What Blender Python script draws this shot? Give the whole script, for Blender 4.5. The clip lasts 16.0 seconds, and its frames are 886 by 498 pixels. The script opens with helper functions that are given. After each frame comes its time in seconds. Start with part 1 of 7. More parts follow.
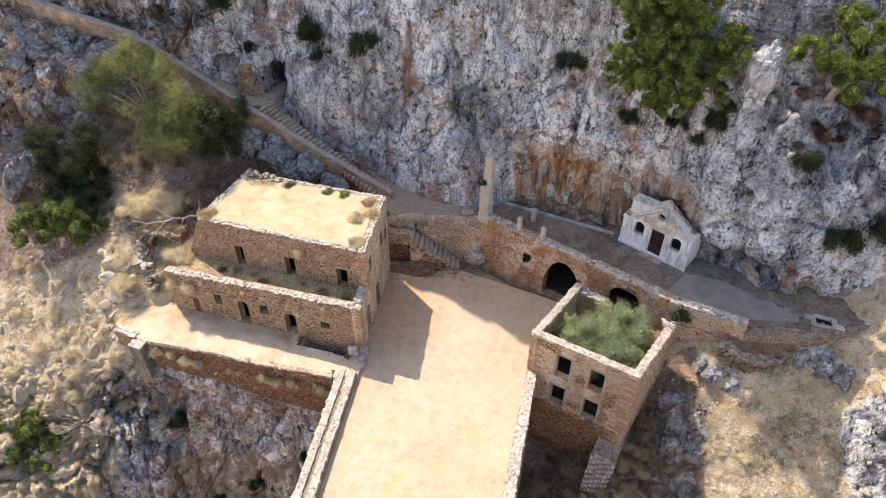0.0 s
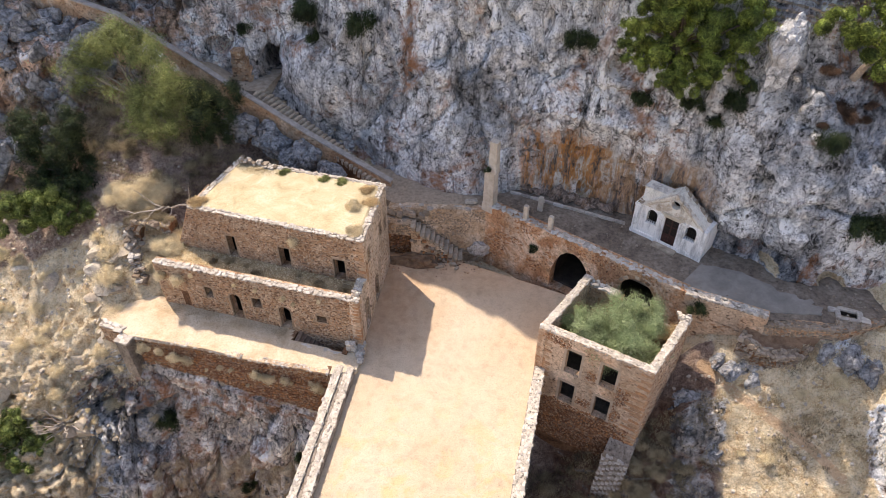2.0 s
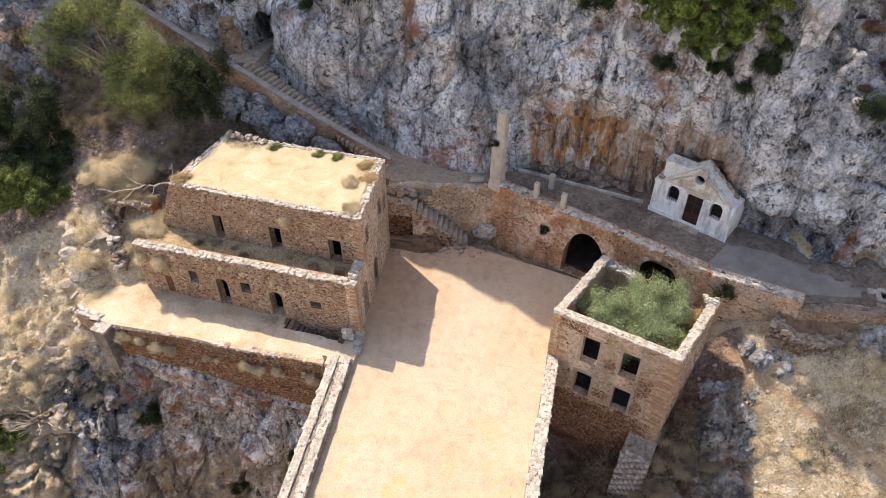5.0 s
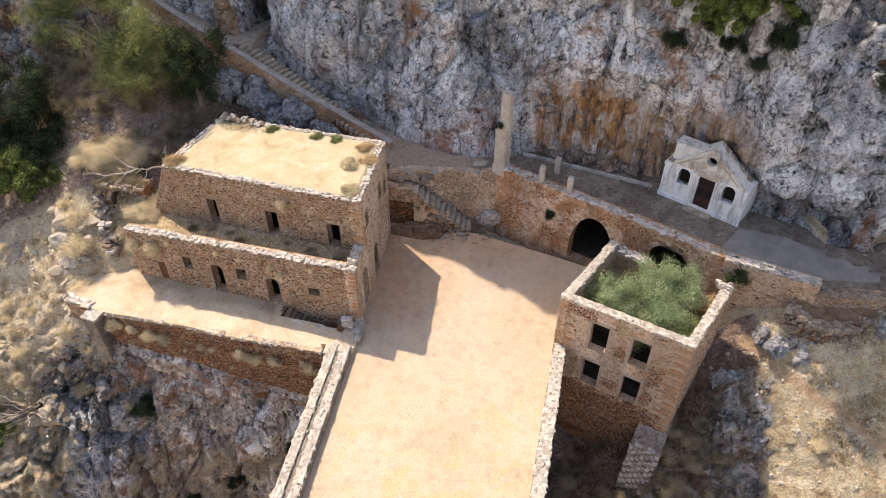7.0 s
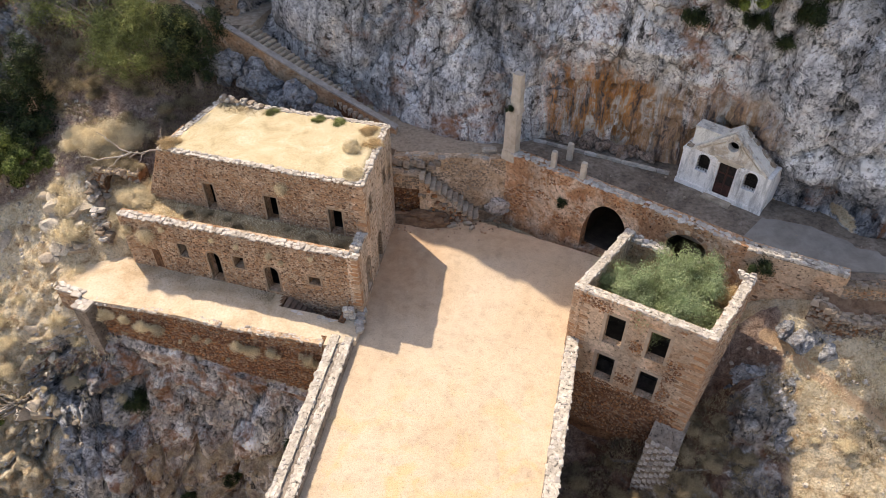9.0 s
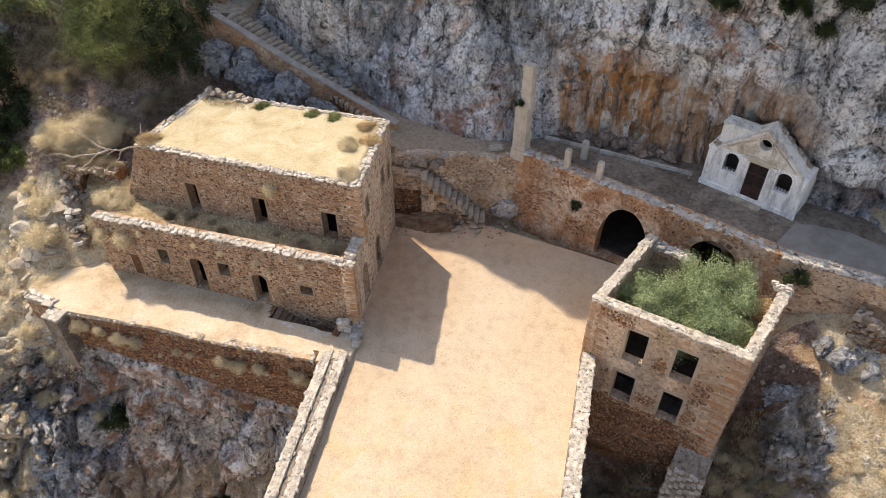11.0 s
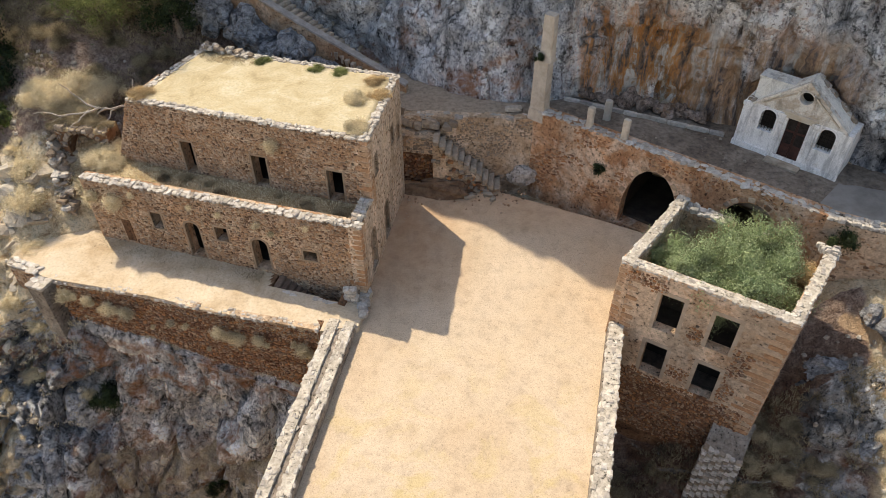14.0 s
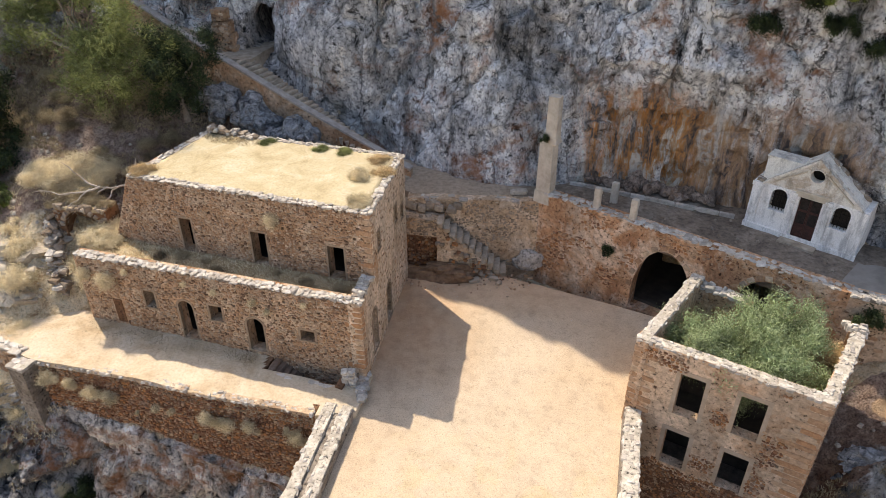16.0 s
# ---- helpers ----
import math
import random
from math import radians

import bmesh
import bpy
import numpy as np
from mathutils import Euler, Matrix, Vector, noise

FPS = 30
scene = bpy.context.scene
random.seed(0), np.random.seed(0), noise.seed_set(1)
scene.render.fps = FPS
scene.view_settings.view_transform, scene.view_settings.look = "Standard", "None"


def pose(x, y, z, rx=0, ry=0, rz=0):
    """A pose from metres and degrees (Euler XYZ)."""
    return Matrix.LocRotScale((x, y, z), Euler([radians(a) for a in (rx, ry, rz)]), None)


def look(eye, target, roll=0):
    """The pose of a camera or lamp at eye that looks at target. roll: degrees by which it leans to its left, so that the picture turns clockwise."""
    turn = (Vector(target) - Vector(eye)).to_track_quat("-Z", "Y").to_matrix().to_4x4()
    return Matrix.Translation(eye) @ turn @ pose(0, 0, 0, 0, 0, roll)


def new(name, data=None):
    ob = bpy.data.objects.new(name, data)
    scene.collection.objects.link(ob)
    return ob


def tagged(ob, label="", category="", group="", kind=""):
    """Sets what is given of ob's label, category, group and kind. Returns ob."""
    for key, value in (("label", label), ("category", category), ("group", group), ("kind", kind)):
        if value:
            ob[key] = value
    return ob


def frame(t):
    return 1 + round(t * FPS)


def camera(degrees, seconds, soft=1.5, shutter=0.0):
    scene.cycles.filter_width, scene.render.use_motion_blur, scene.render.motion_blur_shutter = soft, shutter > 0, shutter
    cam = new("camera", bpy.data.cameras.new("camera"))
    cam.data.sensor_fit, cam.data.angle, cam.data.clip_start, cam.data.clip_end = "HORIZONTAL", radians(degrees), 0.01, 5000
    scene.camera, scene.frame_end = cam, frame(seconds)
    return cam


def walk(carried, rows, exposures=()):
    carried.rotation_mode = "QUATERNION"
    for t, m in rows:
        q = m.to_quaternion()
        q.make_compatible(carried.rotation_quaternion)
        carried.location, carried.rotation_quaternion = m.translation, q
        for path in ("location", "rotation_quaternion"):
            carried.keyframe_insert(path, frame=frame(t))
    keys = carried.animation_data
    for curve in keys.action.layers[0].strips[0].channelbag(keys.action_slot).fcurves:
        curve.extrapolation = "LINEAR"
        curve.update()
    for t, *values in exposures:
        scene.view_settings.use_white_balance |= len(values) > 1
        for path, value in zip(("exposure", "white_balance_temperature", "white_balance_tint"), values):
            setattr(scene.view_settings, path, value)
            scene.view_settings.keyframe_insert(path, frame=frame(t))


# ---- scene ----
cam = camera(64.7, 16.0, 0.5)
METRES, EYE, TILT, LEAN, TURN = 23.0, 45.7, -42.0, 0.0, 0.0
ROWS = [
    (0.0, 0.0, 0.0, 0.0, 0.0, 0.0, -0.0),
    (0.5, -0.0017, 0.029, -0.0128, 0.01, 0.05, 0.01),
    (1.0, -0.0045, 0.0601, -0.0233, -0.01, 0.09, 0.02),
    (1.5, -0.0073, 0.0935, -0.0325, -0.02, 0.12, 0.04),
    (2.0, -0.0107, 0.1283, -0.0397, -0.04, 0.11, 0.07),
    (2.5, -0.0139, 0.1679, -0.0415, -0.06, 0.09, 0.1),
    (3.0, -0.0175, 0.2109, -0.0414, -0.09, 0.1, 0.13),
    (3.5, -0.0188, 0.2473, -0.0471, -0.08, 0.15, 0.15),
    (4.0, -0.021, 0.2712, -0.0655, -0.09, 0.16, 0.19),
    (6.5, -0.0341, 0.3748, -0.1433, -0.11, 0.11, 0.26),
    (7.0, -0.0346, 0.3913, -0.1501, -0.09, 0.12, 0.27),
    (7.5, -0.0362, 0.4134, -0.1615, -0.08, 0.13, 0.27),
    (8.0, -0.0389, 0.437, -0.1708, 0.04, 0.15, 0.16),
    (8.5, -0.0405, 0.4616, -0.1762, 0.14, 0.11, 0.06),
    (9.0, -0.0428, 0.4898, -0.1836, 0.25, 0.09, -0.04),
    (11.5, -0.0462, 0.6951, -0.1687, 0.49, 0.03, -0.25),
    (12.0, -0.0451, 0.7169, -0.1851, 0.5, 0.06, -0.26),
    (12.5, -0.047, 0.7368, -0.2034, 0.51, 0.08, -0.25),
    (13.0, -0.0495, 0.7574, -0.2221, 0.52, 0.12, -0.27),
    (13.5, -0.0645, 0.7782, -0.2388, 0.53, 0.1, -0.26),
    (14.0, -0.0791, 0.7972, -0.2585, 0.6, 0.14, -0.27),
    (14.5, -0.0821, 0.815, -0.2783, 0.66, 0.12, -0.35),
    (15.0, -0.0834, 0.8336, -0.2987, 0.73, 1.76, -0.41),
    (15.5, -0.083, 0.8534, -0.3164, 0.79, 4.05, -0.47),
    (16.0, -0.0829, 0.8713, -0.3386, 0.81, 9.48, -0.56),
]
walk(cam, [(t, pose(0, 0, EYE, TILT, LEAN, TURN) @ pose(METRES * x, METRES * y, METRES * z, 90 + pitch, roll, yaw)) for t, x, y, z, yaw, pitch, roll in ROWS], [(0.0, 1.13, 7150, 16.5), (4.0, 1.1, 7250, 17), (8.0, 1.02, 7350, 16), (12.0, 0.91, 7350, 11.5), (14.6, 0.82, 7450, 9.5), (16.0, 0.98, 7250, 12.0)])
SUN, SKY = 2.7, 0.15


# ---- world, sun, exposure ----
world = bpy.data.worlds.new("sky")
scene.world = world
world.use_nodes = True
wn, wl = world.node_tree.nodes, world.node_tree.links
SUN_DIR = Vector((-0.63 * 0.581, 0.777 * 0.581, 0.814)).normalized()   # towards the sun
sky = wn.new("ShaderNodeTexSky")
sky.sky_type = "NISHITA"
sky.sun_disc = False
sky.sun_elevation = math.asin(SUN_DIR.z)
sky.sun_rotation = math.atan2(SUN_DIR.x, SUN_DIR.y)
sky.altitude, sky.air_density, sky.dust_density, sky.ozone_density = 100, 1.0, 1.6, 1.0
wl.new(sky.outputs[0], wn["Background"].inputs[0])
wn["Background"].inputs[1].default_value = SKY
sun = new("sun", bpy.data.lights.new("sun", "SUN"))
sun.data.energy, sun.data.angle, sun.data.color = SUN, radians(0.6), (1.0, 0.93, 0.82)
sun.matrix_world = look(SUN_DIR * 200, (0, 0, 0))

# ---- small maths ----


def V2(p):
    return np.array(p, float)


def hash3(ix, iy, iz, k):
    h = (ix * 374761393 + iy * 668265263 + iz * 2147483647 + k * 1274126177) & 0xFFFFFFFF
    h = ((h ^ (h >> 13)) * 1274126177) & 0xFFFFFFFF
    h = ((h ^ (h >> 16)) * 2246822519) & 0xFFFFFFFF
    return ((h ^ (h >> 15)) & 0xFFFFFF) / float(0xFFFFFF)


def vnoise(P, size, k=0):
    """Smooth noise in -1..1 at the points P (n x 3)."""
    Q = P / size
    I = np.floor(Q).astype(np.int64)
    F = Q - I
    W = F * F * F * (F * (F * 6 - 15) + 10)
    out = 0
    for a in (0, 1):
        for b in (0, 1):
            for c in (0, 1):
                w = (W[:, 0] if a else 1 - W[:, 0]) * (W[:, 1] if b else 1 - W[:, 1]) * (W[:, 2] if c else 1 - W[:, 2])
                out = out + w * hash3(I[:, 0] + a, I[:, 1] + b, I[:, 2] + c, k)
    return out * 2 - 1


def fbm(P, size, octaves=4, k=0, gain=0.5):
    out, amp = 0, 1.0
    for o in range(octaves):
        out = out + amp * vnoise(P, size / 2 ** o, k + o)
        amp *= gain
    return out


def cells(P, size, k=0):
    """Distance to the nearest and second nearest of jittered points, and a random value of the nearest cell."""
    Q = P / size
    I = np.floor(Q).astype(np.int64)
    d1 = np.full(len(P), 9.0)
    d2 = np.full(len(P), 9.0)
    val = np.zeros(len(P))
    for a in (-1, 0, 1):
        for b in (-1, 0, 1):
            for c in (-1, 0, 1):
                J = I + np.array((a, b, c))
                pt = np.stack([J[:, n] + hash3(J[:, 0], J[:, 1], J[:, 2], k + 11 * n + 1) for n in range(3)], 1)
                d = np.linalg.norm(pt - Q, axis=1)
                near = d < d1
                d2 = np.where(near, d1, np.minimum(d2, d))
                val = np.where(near, hash3(J[:, 0], J[:, 1], J[:, 2], k + 77), val)
                d1 = np.where(near, d, d1)
    return d1, d2, val


# ---- materials ----
MATS = {}


class Mat:
    """A node material on one Principled shader, with short calls for its nodes."""

    def __init__(self, name, rough=0.85, metal=0.0, spec=0.3):
        self.m = bpy.data.materials.new(name)
        self.m.use_nodes = True
        self.t = self.m.node_tree
        self.b = self.t.nodes["Principled BSDF"]
        self.b.inputs["Roughness"].default_value = rough
        self.b.inputs["Metallic"].default_value = metal
        self.b.inputs["Specular IOR Level"].default_value = spec
        self.pos = self.t.nodes.new("ShaderNodeNewGeometry").outputs["Position"]
        MATS[name] = self.m

    def node(self, kind, ins=(), **kw):
        n = self.t.nodes.new(kind)
        for k, v in kw.items():
            setattr(n, k, v)
        for k, v in dict(ins).items():
            if hasattr(v, "is_output"):
                self.t.links.new(v, n.inputs[k])
            else:
                n.inputs[k].default_value = v
        return n

    def noise(self, size, detail=5, rough=0.6, stretch=None, warp=0.0):
        p = self.pos
        if stretch:
            p = self.node("ShaderNodeVectorMath", {0: p, 1: stretch}, operation="MULTIPLY").outputs[0]
        return self.node("ShaderNodeTexNoise", {"Vector": p, "Scale": 1.0 / size, "Detail": detail, "Roughness": rough, "Distortion": warp}).outputs[0]

    def voronoi(self, size, feature="F1", out="Distance", rand=1.0):
        n = self.node("ShaderNodeTexVoronoi", {"Vector": self.pos, "Scale": 1.0 / size, "Randomness": rand}, feature=feature)
        return n.outputs[out]

    def rand(self, island=False):
        if island:
            return self.node("ShaderNodeNewGeometry").outputs["Random Per Island"]
        return self.node("ShaderNodeObjectInfo").outputs["Random"]

    def ramp(self, fac, *stops):
        n = self.node("ShaderNodeValToRGB", {0: fac})
        e = n.color_ramp.elements
        while len(e) < len(stops):
            e.new(0.5)
        for el, (p, c) in zip(e, stops):
            el.position = p
            el.color = (c, c, c, 1) if isinstance(c, (int, float)) else (*c, 1)
        return n.outputs[0]

    def mix(self, fac, a, b, how="MIX"):
        n = self.t.nodes.new("ShaderNodeMix")
        n.data_type, n.blend_type = "RGBA", how
        for i, v in ((0, fac), (6, a), (7, b)):
            if hasattr(v, "is_output"):
                self.t.links.new(v, n.inputs[i])
            elif i == 0:
                n.inputs[0].default_value = v
            else:
                n.inputs[i].default_value = (*v, 1)
        return n.outputs[2]

    def maths(self, op, a, b=0.0):
        return self.node("ShaderNodeMath", {0: a, 1: b}, operation=op).outputs[0]

    def axis(self, n):
        return self.node("ShaderNodeSeparateXYZ", {0: self.pos}).outputs[n]

    def span(self, n, lo, hi, soft=0.6):
        """1 where the coordinate n lies between lo and hi, with soft ends."""
        v = self.axis(n)
        up = self.node("ShaderNodeMapRange", {0: v, 1: lo - soft, 2: lo + soft}).outputs[0]
        dn = self.node("ShaderNodeMapRange", {0: v, 1: hi - soft, 2: hi + soft, 3: 1.0, 4: 0.0}).outputs[0]
        return self.maths("MULTIPLY", up, dn)

    def done(self, colour, height=None, bump=0.3, dist=0.05, rough=None):
        if hasattr(colour, "is_output"):
            self.t.links.new(colour, self.b.inputs["Base Color"])
        else:
            self.b.inputs["Base Color"].default_value = (*colour, 1)
        if height is not None:
            n = self.node("ShaderNodeBump", {"Height": height, "Strength": bump, "Distance": dist})
            self.t.links.new(n.outputs[0], self.b.inputs["Normal"])
        if rough is not None:
            self.t.links.new(rough, self.b.inputs["Roughness"])
        return self.m


def mat_rock():
    m = Mat("limestone_cliff", 0.9, spec=0.2)
    n1, n2, n3 = m.noise(7, 6, 0.65, warp=0.6), m.noise(0.9, 9, 0.72, warp=0.5), m.noise(0.2, 6, 0.75, warp=0.3)
    base = m.ramp(n1, (0.32, (0.36, 0.365, 0.38)), (0.46, (0.5, 0.505, 0.52)), (0.57, (0.6, 0.595, 0.58)), (0.7, (0.66, 0.59, 0.5)))
    # pale crust, dark pits and water streaks
    crust = m.ramp(m.noise(1.3, 10, 0.8, (1, 1, 0.65), 0.7), (0.5, 0.0), (0.55, 0.6), (0.66, 1.0))
    col = m.mix(crust, base, (0.8, 0.785, 0.76))
    pits = m.ramp(n2, (0.38, 0.08), (0.425, 0.55), (0.47, 1.0), (0.64, 1.32))
    col = m.mix(1.0, col, pits, "MULTIPLY")
    col = m.mix(1.0, col, m.ramp(n3, (0.385, 0.24), (0.45, 0.86), (0.62, 1.32)), "MULTIPLY")
    fleck = m.ramp(m.noise(0.4, 4, 0.75, (1, 1, 0.8), 0.4), (0.53, 0.0), (0.58, 0.8))
    col = m.mix(fleck, col, (0.82, 0.81, 0.79))
    streak = m.ramp(m.noise(1.5, 6, 0.65, (1, 1, 0.1), 0.5), (0.37, 0.34), (0.44, 0.88), (0.5, 1.05), (0.62, 1.4))
    col = m.mix(0.9, col, m.mix(1.0, col, streak, "MULTIPLY"))
    big = m.ramp(m.noise(5.0, 5, 0.6, (1, 1, 0.45), 0.9), (0.37, 0.48), (0.44, 0.88), (0.5, 1.05), (0.6, 1.38))
    col = m.mix(1.0, col, big, "MULTIPLY")
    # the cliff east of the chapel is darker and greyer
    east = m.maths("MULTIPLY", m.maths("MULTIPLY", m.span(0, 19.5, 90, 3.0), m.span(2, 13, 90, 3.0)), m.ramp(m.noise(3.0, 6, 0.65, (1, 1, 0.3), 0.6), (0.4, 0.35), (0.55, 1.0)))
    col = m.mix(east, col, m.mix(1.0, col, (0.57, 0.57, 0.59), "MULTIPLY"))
    # darker blue-grey streaks over the foot of the cliff beside the chapel
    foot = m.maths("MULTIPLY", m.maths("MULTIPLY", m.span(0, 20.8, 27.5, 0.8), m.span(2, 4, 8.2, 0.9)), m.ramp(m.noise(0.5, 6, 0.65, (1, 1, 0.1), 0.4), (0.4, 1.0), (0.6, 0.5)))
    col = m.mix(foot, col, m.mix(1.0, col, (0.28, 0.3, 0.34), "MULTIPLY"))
    # joints: two nets of crooked cracks
    wob = m.node("ShaderNodeTexNoise", {"Vector": m.pos, "Scale": 1.1, "Detail": 5.0, "Roughness": 0.7}).outputs["Color"]
    bent = m.node("ShaderNodeVectorMath", {0: m.node("ShaderNodeVectorMath", {0: m.pos, 1: wob}, operation="ADD").outputs[0], 1: (1.0, 1.0, 0.42)}, operation="MULTIPLY").outputs[0]
    nets = []
    for size, wide, low in ((2.7, 0.045, 0.3), (0.75, 0.09, 0.6)):
        d = m.node("ShaderNodeTexVoronoi", {"Vector": bent, "Scale": 1.0 / size}, feature="DISTANCE_TO_EDGE").outputs["Distance"]
        nets.append(m.ramp(d, (0.0, low), (wide, 1.0)))
    crack = m.maths("MULTIPLY", nets[0], nets[1])
    keep = m.ramp(m.noise(2.4, 4, 0.6), (0.4, 0.25), (0.56, 1.0))
    col = m.mix(keep, col, m.mix(1.0, col, crack, "MULTIPLY"))
    # the gorge's west side is browner
    lower = m.node("ShaderNodeMapRange", {0: m.axis(2), 1: 0.0, 2: 5.0}).outputs[0]
    west = m.node("ShaderNodeMapRange", {0: m.axis(0), 1: -17.0, 2: -24.0}).outputs[0]
    west = m.maths("MULTIPLY", m.maths("MULTIPLY", west, lower), m.ramp(m.noise(2.6, 6, 0.7), (0.42, 0.0), (0.54, 0.95)))
    col = m.mix(west, col, m.mix(1.0, col, (0.82, 0.54, 0.36), "MULTIPLY"))
    # the ravine's rock under the forecourt is paler and tan
    gully = m.maths("MULTIPLY", m.span(2, -40, -1.0, 1.0), m.maths("MULTIPLY", m.span(0, -24, -5, 1.5), m.ramp(m.noise(1.8, 7, 0.7, warp=0.5), (0.36, 0.3), (0.52, 1.0))))
    col = m.mix(gully, col, m.mix(1.0, col, (1.26, 1.18, 1.1), "MULTIPLY"))
    # rust: broad patches, and the dripstone alcove over the terrace
    seam = m.maths("MULTIPLY", m.span(2, -6.2, -3.4, 0.6), m.maths("MULTIPLY", m.span(0, -31, -7, 1.0), m.span(1, 30, 38, 0.5)))
    rust = m.ramp(m.maths("ADD", m.noise(8, 6, 0.7, warp=0.8), m.maths("MULTIPLY", seam, 0.17)), (0.51, 0.0), (0.62, 0.8))
    rust = m.maths("MULTIPLY", rust, m.ramp(m.noise(1.2, 6, 0.7), (0.44, 0.0), (0.58, 1.0)))
    col = m.mix(m.maths("MULTIPLY", rust, 0.94), col, (0.42, 0.18, 0.075))
    wave = m.maths("MULTIPLY", m.maths("SUBTRACT", m.noise(2.2, 4, 0.6), 0.5), 3.0)
    top = m.node("ShaderNodeMapRange", {0: m.maths("ADD", m.axis(2), wave), 1: 12.4, 2: 10.6}).outputs[0]
    side = m.maths("MULTIPLY", m.span(0, 6.2, 20.5, 0.9), m.span(1, 40, 53.5, 0.5))
    alcove = m.maths("MULTIPLY", m.maths("MULTIPLY", top, side), m.span(2, 4.5, 14, 0.5))
    drip = m.noise(0.85, 6, 0.65, (1, 1, 0.13), 0.5)
    stain = m.ramp(drip, (0.39, (0.1, 0.078, 0.066)), (0.44, (0.3, 0.19, 0.12)), (0.5, (0.62, 0.27, 0.08)), (0.55, (0.56, 0.4, 0.26)), (0.61, (0.78, 0.71, 0.62)))
    tan = m.ramp(drip, (0.38, (0.12, 0.095, 0.085)), (0.44, (0.33, 0.22, 0.155)), (0.5, (0.55, 0.34, 0.195)), (0.56, (0.6, 0.44, 0.31)), (0.63, (0.74, 0.66, 0.57)))
    stain = m.mix(m.span(0, 13.2, 60, 1.2), stain, tan)
    stain = m.mix(0.6, stain, m.ramp(n2, (0.36, 0.45), (0.5, 1.0), (0.66, 1.2)), "MULTIPLY")
    col = m.mix(m.maths("MULTIPLY", alcove, m.ramp(m.noise(1.5, 6, 0.7, (1, 1, 0.22)), (0.36, 0.3), (0.5, 1.0))), col, stain)
    brush = m.node("ShaderNodeAttribute", attribute_name="brush").outputs["Fac"]
    # rock darkened where brush lies, standing in for shade beside the tower
    shade_tint = m.maths("MULTIPLY", brush, m.ramp(m.noise(0.8, 6, 0.7), (0.38, 0.45), (0.56, 1.0)))
    col = m.mix(shade_tint, col, m.mix(1.0, col, (0.44, 0.39, 0.34), "MULTIPLY"))
    # dry soil and grass where the rock lies flat, red earth in its seams
    up = m.node("ShaderNodeSeparateXYZ", {0: m.node("ShaderNodeNewGeometry").outputs["Normal"]}).outputs[2]
    dry = m.node("ShaderNodeAttribute", attribute_name="dry").outputs["Fac"]
    soil = m.maths("ADD", dry, m.maths("MULTIPLY", m.maths("SUBTRACT", up, 0.55), 0.55))
    soil = m.maths("ADD", soil, m.maths("MULTIPLY", m.maths("SUBTRACT", m.noise(1.5, 8, 0.72), 0.5), 1.1))
    soil = m.ramp(soil, (0.5, 0.0), (0.6, 1.0))
    earth = m.ramp(m.noise(0.9, 8, 0.72, warp=0.4), (0.29, (0.2, 0.12, 0.065)), (0.37, (0.42, 0.29, 0.17)), (0.45, (0.6, 0.47, 0.3)), (0.56, (0.71, 0.6, 0.42)), (0.72, (0.78, 0.7, 0.54)))
    earth = m.mix(1.0, earth, m.ramp(m.noise(0.14, 5, 0.75), (0.34, 0.55), (0.48, 1.0), (0.64, 1.2)), "MULTIPLY")
    scrub = m.ramp(m.noise(0.6, 9, 0.78, warp=0.5), (0.32, (0.11, 0.072, 0.056)), (0.44, (0.25, 0.175, 0.138)), (0.54, (0.37, 0.28, 0.226)), (0.68, (0.53, 0.435, 0.35)))
    scrub = m.mix(1.0, scrub, m.ramp(m.noise(0.1, 5, 0.75), (0.36, 0.4), (0.48, 1.0), (0.64, 1.3)), "MULTIPLY")
    earth = m.mix(m.ramp(m.maths("ADD", brush, m.maths("MULTIPLY", m.maths("SUBTRACT", m.noise(1.1, 6, 0.7), 0.5), 0.8)), (0.4, 0.0), (0.6, 1.0)), earth, scrub)
    ruddy_shade = m.maths("MULTIPLY", m.maths("MULTIPLY", m.span(0, 8, 20.0, 1.0), m.span(1, 15, 34.5, 1.0)), m.ramp(m.noise(1.6, 6, 0.7), (0.36, 0.35), (0.54, 1.0)))     # red earth below the tower, coloured darker for the tower's shadow
    earth = m.mix(ruddy_shade, earth, m.mix(1.0, earth, (0.56, 0.42, 0.33), "MULTIPLY"))
    col = m.mix(soil, col, earth)
    trod = m.node("ShaderNodeAttribute", attribute_name="trod").outputs["Fac"]
    col = m.mix(m.ramp(m.maths("ADD", trod, m.maths("MULTIPLY", m.maths("SUBTRACT", m.noise(0.5, 5, 0.6), 0.5), 0.6)), (0.45, 0.0), (0.7, 0.9)), col, m.ramp(n2, (0.35, (0.5, 0.33, 0.2)), (0.6, (0.64, 0.46, 0.3))))
    h = m.maths("ADD", m.maths("MULTIPLY", n2, 1.0), m.maths("MULTIPLY", n3, 0.45))
    h = m.maths("ADD", h, m.maths("MULTIPLY", crack, 0.15))
    return m.done(col, h, 1.0, 0.5)


